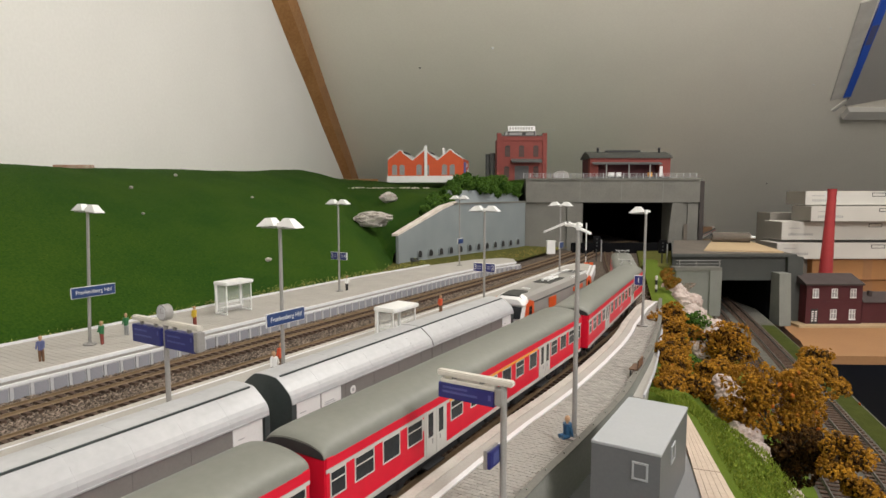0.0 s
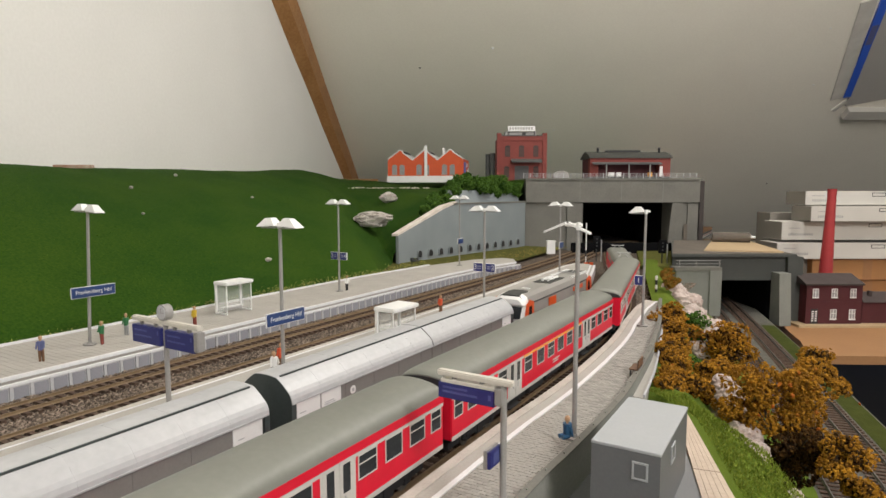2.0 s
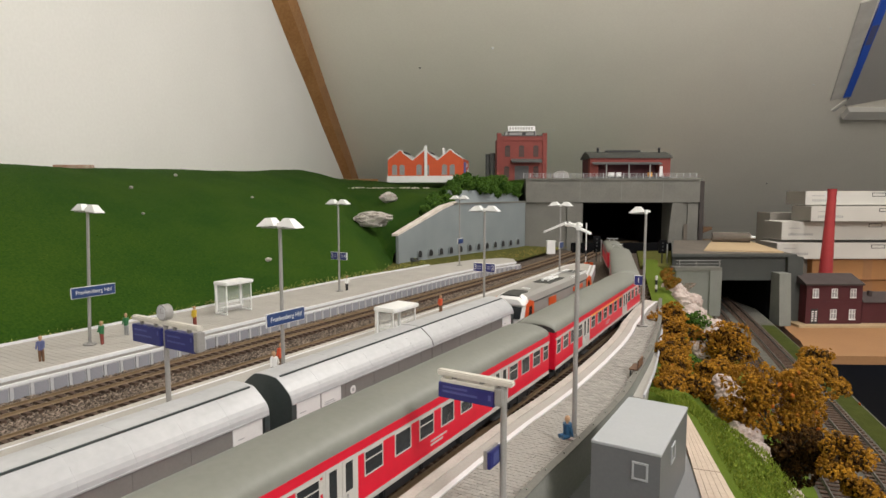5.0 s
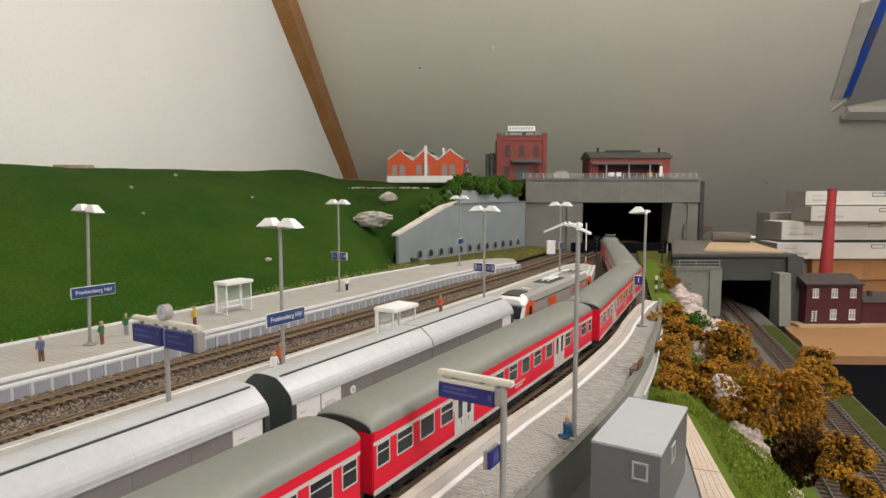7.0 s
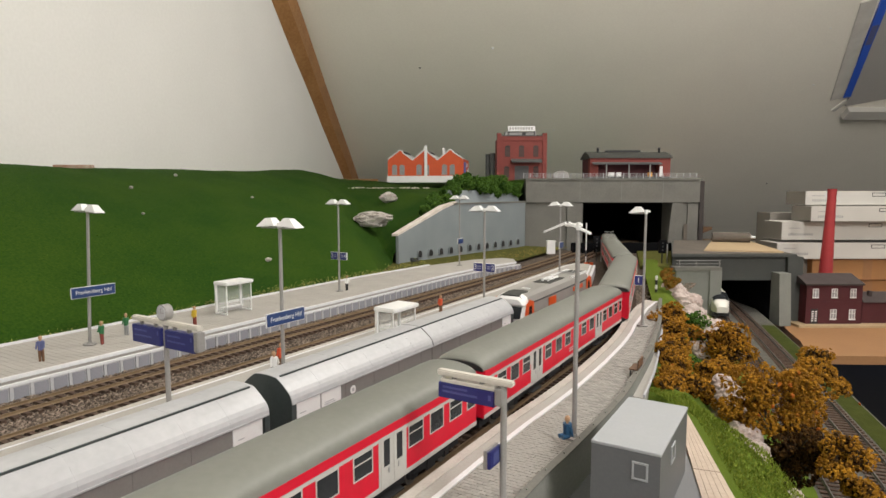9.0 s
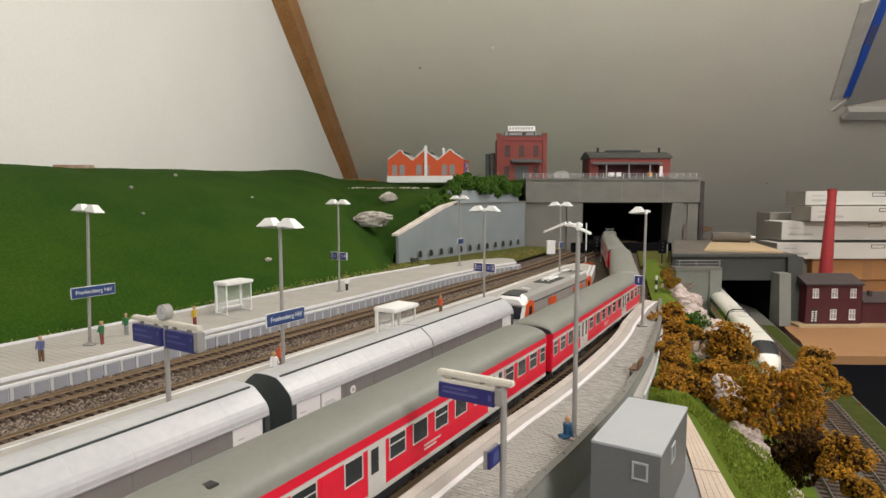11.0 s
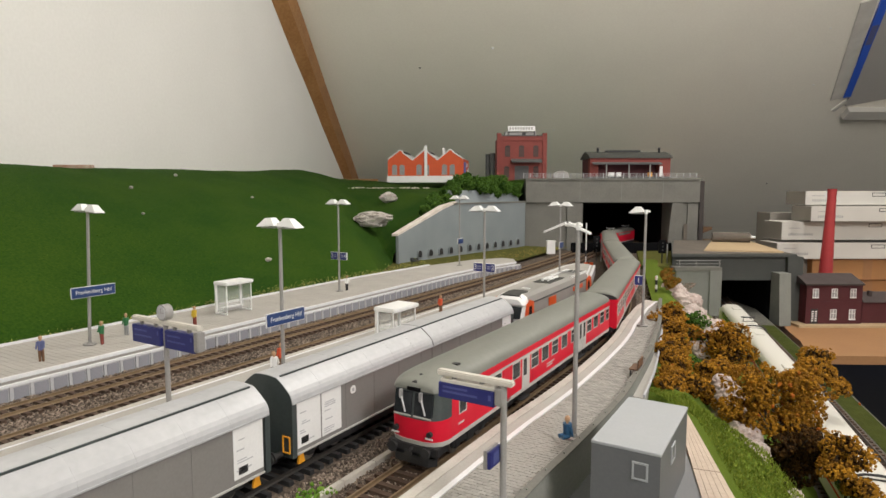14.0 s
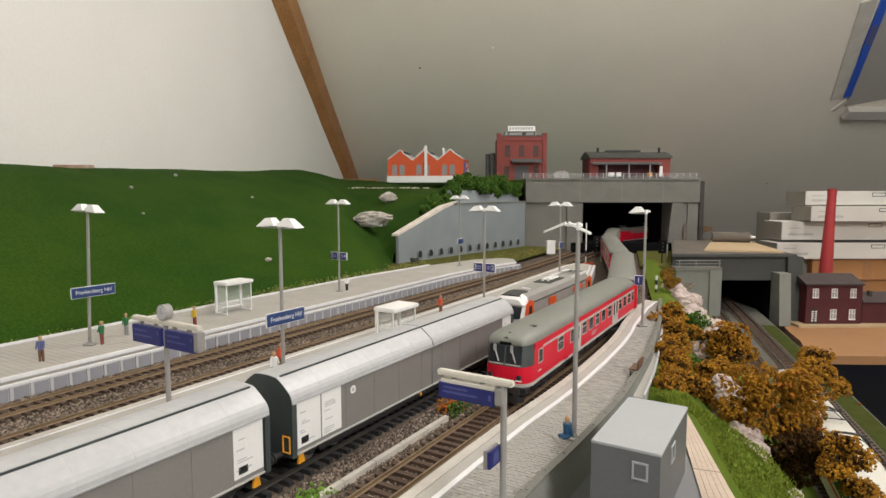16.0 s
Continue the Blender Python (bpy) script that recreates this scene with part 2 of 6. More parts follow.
class Line:
    """A smooth line on the plan, by its length in millimetres."""

    def __init__(self, points, start=0.0):
        pts = track_path([(x, y, 0) for x, y in points])
        self.xy = np.array([(p.x, p.y) for p in pts])
        step = np.hypot(*np.diff(self.xy, axis=0).T)
        self.s = np.concatenate([[0], np.cumsum(step)]) + start

    def at(self, s):
        return np.interp(s, self.s, self.xy[:, 0]), np.interp(s, self.s, self.xy[:, 1])

    def heading(self, s, half=4.0):
        (x0, y0), (x1, y1) = self.at(s - half), self.at(s + half)
        return math.atan2(-(x1 - x0), y1 - y0)


TRACK_1 = Line([(-165, -1600), (-165, 300), (-165, 570), (-175, 693), (-218, 868), (-298, 1092), (-352, 1260), (-400, 1420), (-412, 1520), (-390, 1650), (-320, 1800), (-180, 1960), (100, 2150), (500, 2300)], -1600)
TRACK_2 = Line([(-224, -400), (-224, 500), (-228, 900), (-270, 1080), (-330, 1260), (-372, 1440), (-370, 1600), (-320, 1750), (-200, 1900)], -400)
TRACK_3 = Line([(-380, -400), (-380, 800), (-384, 1050), (-405, 1300), (-420, 1480), (-400, 1650), (-300, 1850)], -400)
TRACK_4 = Line([(-434, -400), (-434, 800), (-436, 1050), (-452, 1300), (-468, 1480), (-450, 1650), (-350, 1850)], -400)
LOW = -85.0
LOW_LINE = Line([(110, -800), (98, 100), (73, 300), (43, 480), (17, 605), (-6, 702), (-48, 878), (-127, 1185), (-190, 1420), (-270, 1700), (-340, 2000), (-400, 2400), (-420, 3200), (-420, 4600)], -800)
LOW_LINE_RIGHT = Line([(152, -400), (140, 100), (115, 300), (85, 480), (59, 605), (36, 702), (-6, 878), (-85, 1185), (-150, 1420), (-230, 1700)], -400)


def ribbon(bm, line, s0, s1, profile, step=12):
    """Pushes a cross-section of (across, height) along a line on the plan."""
    n = max(1, int((s1 - s0) / step))
    rings = []
    for i in range(n + 1):
        s = s0 + (s1 - s0) * i / n
        (x, y), a = line.at(s), line.heading(s)
        rings.append([(x + c * math.cos(a), y + c * math.sin(a), z) for c, z in profile])
    return loft(bm, rings)


def ground():
    # ballast bed under the four tracks, one uneven sheet
    bm = bmesh.new()
    rows = []
    for j in range(0, 151):
        y = -200 + j * 14
        row = []
        for i in range(0, 61):
            k = i / 60
            x0 = -476 - max(0, y - 1000) * 0.25
            x1 = -134 - max(0, y - 560) * 0.19 if y < 1700 else -134 - 1140 * 0.19
            x = x0 + (x1 - x0) * k
            row.append(bm.verts.new((x, y, -4.6 + 0.8 * noise.noise((x * 0.11, y * 0.11, 0)) + 0.5 * noise.noise((x * 0.5, y * 0.5, 3)))))
        rows.append(row)
    for a, b in zip(rows, rows[1:]):
        for i in range(60):
            bm.faces.new((a[i], a[i + 1], b[i + 1], b[i]))
    structure("ground", bm, M_BALLAST, P(0, 0), "brown-grey ballast bed between the tracks", "ballast", smooth=True)
    # baseboard below
    bm = bmesh.new()
    box(bm, -1250, -330, -300, 2700, -20, -8)
    structure("baseboard", bm, M_PLY, P(0, 0), "wooden board that carries the layout", "board")


HILL_SPOTS = []


def hill():
    to_view = lambda X, Yw: (X * math.cos(radians(-TURN)) - Yw * math.sin(radians(-TURN)), X * math.sin(radians(-TURN)) + Yw * math.cos(radians(-TURN)))
    wall_x = lambda d: -418 - 0.1375 * (2800 - d)
    pairs = []
    for yw in (-200, 0, 150, 300, 430, 540, 650, 750):
        v = to_view(-574, yw)
        pairs.append(((*v, 7), yw))
    feet = [p for p, _ in pairs] + [(-93, 1092, 7), (-93, 1112, 20), (-58, 1168, 62), (0, 1238, 107), (86, 1348, 109), (182, 1464, 109), (200, 1476, 166), (420, 1466, 167), (608, 1466, 167)]
    depth = [300, 480, 640, 946, 1250, 1670, 1900, 2050, 2250, 2400, 2520, 2600, 2700, 2800]
    backs = [(wall_x(d), d, z) for d, z in zip(depth, (166, 170, 173, 177.5, 181.5, 189.5, 199, 206, 196, 187, 184, 182, 180, 178))]
    backs += [(-150, 2800, 176), (300, 2800, 174), (900, 2800, 172)]
    n_a, fine = 26, 6
    bm = bmesh.new()
    rows = []
    for i in range((len(feet) - 1) * fine + 1):
        j, k = min(i // fine, len(feet) - 2), 0
        k = i / fine - j
        f = Vector(feet[j]).lerp(Vector(feet[j + 1]), k)
        b = Vector(backs[j]).lerp(Vector(backs[j + 1]), k)
        row = []
        for a in range(n_a + 1):
            u = (a / n_a)
            p = f.lerp(b, u)
            rise = math.sin(min(1, u * 1.15) * math.pi / 2) ** 0.9
            p.z = f.z + (b.z - f.z) * rise
            edge = min(1, 6 * u * (1 - u) * 2)
            p.z += edge * (4 * noise.noise((p.x * 0.006, p.y * 0.006, 1)) + 1.6 * noise.noise((p.x * 0.03, p.y * 0.03, 5)))
            row.append(bm.verts.new(p))
        rows.append(row)
    for a, b in zip(rows, rows[1:]):
        for i in range(n_a):
            bm.faces.new((a[i], a[i + 1], b[i + 1], b[i]))
    bmesh.ops.recalc_face_normals(bm, faces=bm.faces)
    rng = np.random.default_rng(21)
    spots = []
    for _ in range(16000):
        i, a = int(rng.integers(0, 9 * fine)), int(rng.integers(0, n_a))
        ku, kv = rng.uniform(0, 1, 2)
        c = [rows[i][a].co, rows[i + 1][a].co, rows[i + 1][a + 1].co, rows[i][a + 1].co]
        spots.append(tuple(c[0].lerp(c[1], ku).lerp(c[3].lerp(c[2], ku), kv)))
    HILL_SPOTS.extend(spots)
    structure("hill", bm, M_GRASS, V(0, 0), "green flocked grass slope rising to the wall", "hill", smooth=True)


ground()
hill()


def track(name, line, s0, s1, z, rail_mat, label, sleepers=True):
    t = thing(name, P(0, 0, z), label, "railway track", "tracks", kind="structure")
    for side in (-8.25, 8.25):
        part("rail", ribbon(bmesh.new(), line, s0, s1, [(side - 1.1, -2.2), (side + 1.1, -2.2), (side + 0.5, -1.5), (side + 0.5, 0), (side - 0.5, 0), (side - 0.5, -1.5)], 16), rail_mat, t)
    if sleepers:
        bm = bmesh.new()
        s = s0
        while s < s1:
            (x, y), a = line.at(s), line.heading(s)
            m = Matrix.Translation((x, y, 0)) @ Matrix.Rotation(a, 4, "Z")
            before = len(bm.verts)
            box(bm, -14.5, 14.5, -1.5, 1.5, -5.5, -2.1)
            bm.verts.ensure_lookup_table()
            bmesh.ops.transform(bm, matrix=m, verts=bm.verts[before:])
            s += 7.2
        # sleepers below the freight wagons go black, to carry the shade
        tagged(part("sleepers", bm, M_DARK if rail_mat is M_RAILSHADE else M_SLEEPER, t), kind="stuff")
    return t


track("track_arrival", TRACK_1, -100, 2200, 0, M_RAIL, "rusty model track with brown sleepers beside the platform")
track("track_freight", TRACK_2, -100, 1900, 0, M_RAILSHADE, "model track blackened for the shade under the freight train")
track("track_middle", TRACK_3, -100, 1800, 0, M_RAIL, "rusty model track in brown ballast")
track("track_hill", TRACK_4, -100, 1800, 0, M_RAIL, "rusty model track in brown ballast")


# ---- platforms ----
def blocks(cells, z, h, gap, tilt=0.25, seed=1):
    """Paving blocks as one mesh: cells of (x, y, width, length)."""
    rnd = random.Random(seed)
    bm = bmesh.new()
    for x, y, w, l in cells:
        dz = rnd.uniform(-tilt, tilt)
        box(bm, x + gap, x + w - gap, y + gap, y + l - gap, z - 1, z + h + dz)
    return bm


def front_edge(y):
    return np.interp(y, (0, 250, 300, 345, 390, 440, 505, 558, 585, 680, 730), (-141.5, -141, -140.4, -138, -136.8, -137.4, -140, -144.5, -149, -158, -158))


def front_back(y):
    return np.interp(y, (0, 241, 272, 312, 358, 391, 418, 492, 592, 650, 707, 730), (-96, -95.2, -93.6, -92.4, -91.8, -93.4, -95.4, -102, -115.5, -126.5, -138, -142))


def strip(bm, fx, y0, y1, w0, w1, z0, z1, step=20):
    """A bar that follows a bent platform edge at an offset."""
    n = max(1, int((y1 - y0) / step))
    rings = []
    for i in range(n + 1):
        y = y0 + (y1 - y0) * i / n
        x = float(fx(y))
        rings.append([(x + w0, y, z0), (x + w1, y, z0), (x + w1, y, z1), (x + w0, y, z1)])
    return loft(bm, rings)


def platforms():
    # platform by the hill
    t = thing("platform_hill", P(0, 0), "grey paved station platform with a white panelled edge", "platform", "platforms", kind="structure")
    end = [(-474, 800), (-466, 920), (-449, 1000), (-476, 1050), (-502, 1056), (-537, 1000), (-562, 880)]
    part("deck", prism(bmesh.new(), [(-574, 0), (-470, 0), (-472, 700)] + end, -6, 9.6), M_PAVE, t)
    edge = lambda y: np.interp(y, (0, 700, 800, 920, 1000), (-470, -472, -474, -466, -449))
    part("kerb", strip(bmesh.new(), edge, 0, 1000, -1.6, 1.2, 8, 10.6), M_LINE, t, "white edge")
    part("ledge", strip(bmesh.new(), edge, 0, 1000, 1.2, 7.5, -6, 6.0), M_KERB, t)
    part("ledge_lip", strip(bmesh.new(), edge, 0, 1000, 5.6, 8.1, 5.2, 7.0), M_LINE, t)
    back = lambda y: np.interp(y, (0, 700, 880), (-574, -574, -562))
    part("back_kerb", strip(bmesh.new(), back, 0, 880, -1.5, 2.2, 6, 11.4), M_LINE, t)
    rib = B(7.4, 8.8, -1.1, 1.1, -6, 5.4)
    first = part("pilaster", rib, M_KERB, t)
    panel = part("face_panel", B(7.4, 7.9, -4.6, 4.6, -5, 4.2), M_PANEL, t)
    y = 20
    first.matrix_local, panel.matrix_local = P(float(edge(y)), y), P(float(edge(y + 6.5)), y + 6.5)
    while y < 985:
        y += 13
        shared("pilaster", first.data, t, P(float(edge(y)), y))
        shared("face_panel", panel.data, t, P(float(edge(y + 6.5)), y + 6.5))
    cells = [(-571 + i * 8.9, 150 + j * 5.4 , 8.9, 5.4) for j in range(118) for i in range(11)]
    tagged(part("paving", blocks(cells, 9.4, 0.4, 0.14, 0.05), M_PAVE, t), kind="stuff")

    # middle platform
    t = thing("platform_middle", P(0, 0), "grey paved island platform with a cream kerb", "platform", "platforms", kind="structure")
    out = [(-346, 0), (-246, 0), (-248, 700), (-268, 860), (-292, 955), (-312, 1030), (-335, 1046), (-352, 1040), (-358, 1000), (-346, 700)]
    part("deck", prism(bmesh.new(), out, -6, 9.8), M_PAVE, t)
    edge = lambda y: np.interp(y, (0, 700, 1000, 1040), (-346, -346, -358, -352))
    part("cream_kerb", strip(bmesh.new(), edge, 0, 1040, -1.0, 3.6, -6, 10.3), M_CREAM, t, "cream stone kerb")
    part("white_line", strip(bmesh.new(), edge, 0, 1036, 3.9, 5.4, 9.7, 10.2), M_LINE, t)
    far = lambda y: np.interp(y, (0, 700, 860, 955, 1030), (-246, -248, -268, -292, -312))
    part("kerb", strip(bmesh.new(), far, 700, 1030, -3, 1, -6, 10.4), M_LINE, t, "white edge")
    part("white_line", strip(bmesh.new(), far, 700, 1026, -9, -6.5, 9.7, 10.2), M_LINE, t)

    # platform beside the red train
    t = thing("platform_front", P(0, 0), "curved light grey paved platform with a white safety line", "platform", "platforms", kind="structure")
    ys = [0, 230, 272, 312, 358, 391, 418, 460, 505, 558, 592, 650, 707, 730]
    out = [(float(front_edge(y)), y) for y in ys] + [(float(front_back(y)), y) for y in ys[::-1]]
    part("deck", prism(bmesh.new(), out, -30, 9.2), M_PANEL, t)
    part("cream_kerb", strip(bmesh.new(), front_edge, 0, 730, -0.8, 4.6, -6, 10.4), M_CREAM, t, "cream stone kerb")
    part("kerb_course", strip(bmesh.new(), front_edge, 0, 730, 4.7, 10.6, 8, 9.9), M_PAVE, t)
    part("white_line", strip(bmesh.new(), front_edge, 0, 730, 10.7, 13.5, 8, 10.1), M_LINE, t, "white safety line")
    pave, j, y = [], 0, 120.0
    while y < 728:
        x, lim = float(front_edge(y)) + 13.7, float(front_back(y)) - 1.5
        off = 1.9 if j % 2 else 0.0
        if off:
            pave.append((x, y, off, 2.5))
        x += off
        while x + 3.8 <= lim:
            pave.append((x, y, 3.8, 2.5))
            x += 3.8
        if lim - x > 0.8:
            pave.append((x, y, lim - x, 2.5))
        y, j = y + 2.5, j + 1
    near = [c for c in pave if 230 < c[1] < 345 and c[2] > 3.7][:290]
    stone = part("paving_stone", blocks([(0, 0, 3.8, 2.5)], 9.0, 0.7, 0.13, 0), M_PAVERS, t)
    stone.matrix_local = P(near[0][0], near[0][1])
    for c in near[1:]:
        shared("paving_stone", stone.data, t, P(c[0], c[1], random.Random(int(c[1] * 7 + c[0] * 3)).uniform(-0.1, 0.1)))
    chosen = set(near)
    rest = [c for c in pave if c not in chosen]
    tagged(part("paving", blocks(rest, 9.0, 0.7, 0.13, 0.1), M_PAVERS, t), kind="stuff")
    # parapet with posts along its outer side
    f = thing("parapet_wall", P(0, 0), "grey concrete parapet with pale posts behind the platform", "wall", kind="structure")
    part("wall", strip(bmesh.new(), front_back, 60, 728, -1.2, 1.8, -22, 13.5), M_CONCRETE_MID, f)
    part("coping", strip(bmesh.new(), front_back, 60, 728, -1.6, 2.2, 13.5, 14.3), M_CONCRETE, f)
    post = part("post", B(-0.35, 0.35, -0.35, 0.35, 12, 15.2, bevel=0.1), M_CONCRETE_MID, f)
    y = 120
    post.matrix_local = P(float(front_back(y)) + 0.3, y)
    while y < 720:
        y += 21
        shared("post", post.data, f, P(float(front_back(y)) + 0.3, y))
    # lower ledge between parapet and planting
    edge = lambda y: np.interp(y, (380, 402, 454, 511, 600, 648, 690), (-83.5, -85.4, -90.7, -99.1, -114, -123.5, -132))
    g = thing("parapet_ledge", P(0, 0), "pale concrete ledge outside the platform parapet", "ledge", kind="structure")
    part("slab", strip(bmesh.new(), edge, 394, 690, -12, 0, -8, 4.8), M_PAVE, g)
    part("ledge_rim", strip(bmesh.new(), edge, 394, 690, -0.6, 0.8, 4.8, 7.0), M_KERB, g, "thin whitish rim")


M_PAVERS = material("platform_pavers", (0.36, 0.345, 0.315), 0.8, second=(0.25, 0.24, 0.22), scale=60, fine=1200, bump=0.2, island=0.5, mix=0.5)
platforms()


# ---- station furniture ----
def text_on(parent, name, words, size, m, mat, width=None):
    cu = bpy.data.curves.new(name, "FONT")
    cu.body, cu.size, cu.align_x, cu.align_y, cu.extrude = words, size * MM, "CENTER", "CENTER", 0.05 * MM
    ob = new(name, cu)
    cu.materials.append(mat)
    ob.parent = parent
    ob.matrix_local = m
    bpy.context.view_layer.update()
    if width:
        k = width * MM / max(ob.dimensions.x, 1e-6)
        ob.matrix_local = m @ Matrix.Diagonal((k, 1, 1, 1))
    return ob


def hood(bm, sx, k, slim=False):
    """One sloped lamp hood on the side k of a pole."""
    a, c = 1.0 * k, 15.5 * k
    lo = [(a, -4.2, -1.6), (c, -4.2, -2.6), (c, 4.2, -2.6), (a, 4.2, -1.6)]
    hi = [(k * 5.0, -2.4, 3.6), (k * 9.5, -2.4, 3.4), (k * 9.5, 2.4, 3.4), (k * 5.0, 2.4, 3.6)]
    if slim:
        lo = [(a, -1.2, 0.6), (c, -1.2, -4.2), (c, 1.2, -4.2), (a, 1.2, 0.6)]
        hi = [(a, -1.2, 2.0), (c, -1.2, -3.2), (c, 1.2, -3.2), (a, 1.2, 2.0)]
    return loft(bm, [lo, hi])


def platform_lamp(x, y, z=10, height=114, rz=0, single=False, kind="double"):
    label = "grey platform lamp post with a white hood" if single else "grey platform lamp post with two white wing hoods"
    t = thing("platform_lamp", P(x, y, z, rz), label, "lamp post", "platform lamps")
    part("base", rod(rod(bmesh.new(), (0, 0, 0), (0, 0, 1.1), 5.2, seg=24), (0, 0, 1.1), (0, 0, 2.6), 2.2, 1.6, seg=16), M_LAMPGREY, t)
    part("pole", rod(bmesh.new(), (0, 0, 1), (0, 0, height), 1.35, 1.15, seg=14), M_LAMPGREY, t)
    part("bracket", rod(rod(bmesh.new(), (-7 if kind == "slim" else -4, 0, height - 0.4), (2 if kind == "slim" else 4, 0, height - 0.4), 0.9), (0, 0, height - 3), (0, 0, height + 1), 1.2 if kind == "slim" else 1.7, seg=12), M_WHITE, t)
    for k in ((-1,) if single else (-1, 1)):
        b = hood(bmesh.new(), 0, k, kind == "slim")
        if kind != "slim" and not single:
            bmesh.ops.scale(b, vec=(1.18, 1, 1), verts=b.verts)
        if kind == "slim":
            bmesh.ops.scale(b, vec=(0.8, 1, 1), verts=b.verts)
            bmesh.ops.translate(b, vec=(-6.0, 0, -1.2), verts=b.verts)
        bmesh.ops.translate(b, vec=(0, 0, height + 0.4), verts=b.verts)
        h = part("hood", b, M_WHITE, t, "white hood")
        if kind != "slim":
            part("diffuser", B(*sorted((k * 2.5, k * 14.5)), -3.4, 3.4, height - 2.9, height - 2.3), M_LAMPGREY, h)
    return t


def name_board(x, y, z, half, words=None):
    """Station name board along the track, facing both ways."""
    t = thing("name_board", P(x, y, z), "blue station name board fixed to a lamp post", "sign", "station signs")
    part("board", B(1.4, 2.6, -half, half, -4.2, 4.2, bevel=0.2), M_SIGNLIGHT, t)
    part("rim", B(1.2, 2.3, -half - 0.4, half + 0.4, -4.6, 4.6, bevel=0.2), M_WHITE, t, "white rim")
    if words:
        text_on(t, "lettering", words, 4.6, P(2.66, 0, 0, 90, 90), M_LINE, half * 1.66)
    return t


def number_board(x, y, z, left, right, w=11.0, single=False):
    """Track number boards across the track, at both sides of a pole."""
    t = thing("track_number_sign", P(x, y, z), "blue track number sign with white digits", "sign", "station signs")
    for k, digit in ((-1, left), (1, right)):
        if single and k > 0:
            continue
        a, c = sorted((k * 2.0, k * (2.0 + w)))
        bd = part("board", B(a, c, -0.8, 0.8, -4.4, 4.4, bevel=0.2), M_SIGN, t)
        part("rim", B(a - 0.4, c + 0.4, -0.5, 1.1, -4.8, 4.8, bevel=0.2), M_WHITE, bd)
        if w > 9:
            for z in (-1.6, 0.6):
                m = (a + c) / 2 - k * w * 0.16
                part("print_bar", B(m - w * 0.2, m + w * 0.2, -0.9, -0.8, z, z + 1.0), M_SIGNTEXT, bd)
        if digit:
            text_on(t, "digit", digit, 7.5, P((a + c) / 2 + k * (0 if single else w * 0.28), -0.86, 0, 0, 90), M_LINE)
    return t


def shelter(x, y, rz=0):
    t = thing("waiting_shelter", P(x, y, 10, rz), "white platform shelter with clear panes and a flat roof", "shelter", "shelters")
    part("roof", B(-11, 11, -18, 18, 31, 34.5, bevel=0.8), M_WHITE, t, "white flat roof")
    for yy in (-16, 16):
        part("end_frame", B(-10, -7.5, yy - 1.2, yy + 1.2, 0, 31, bevel=0.3), M_WHITE, t)
        part("side_sill", B(-7.5, 8, yy - 1.2, yy + 1.2, 0, 1.6, bevel=0.3), M_WHITE, t)
        part("side_pane", B(-7.5, 8, yy - 0.25, yy + 0.25, 1.6, 31), M_PANE, t)
        part("front_post", B(7.6, 8.4, yy - 0.4, yy + 0.4, 0, 31), M_WHITE, t)
    part("back_pane", B(-9, -8.6, -14.8, 14.8, 4, 31), M_PANE, t)
    part("back_sill", B(-9.8, -7.8, -14.8, 14.8, 1.0, 3.4), M_WHITE, t)
    part("bench", B(-7, -1.5, -13, 13, 5, 6.4, bevel=0.3), M_WHITE, t)
    return t


def pane_material():
    m = bpy.data.materials.new("clear_plastic")
    m.use_nodes = True
    b = m.node_tree.nodes["Principled BSDF"]
    b.inputs["Base Color"].default_value = (0.85, 0.88, 0.86, 1)
    b.inputs["Roughness"].default_value = 0.08
    b.inputs["Alpha"].default_value = 0.22
    return m


M_PANE = pane_material()


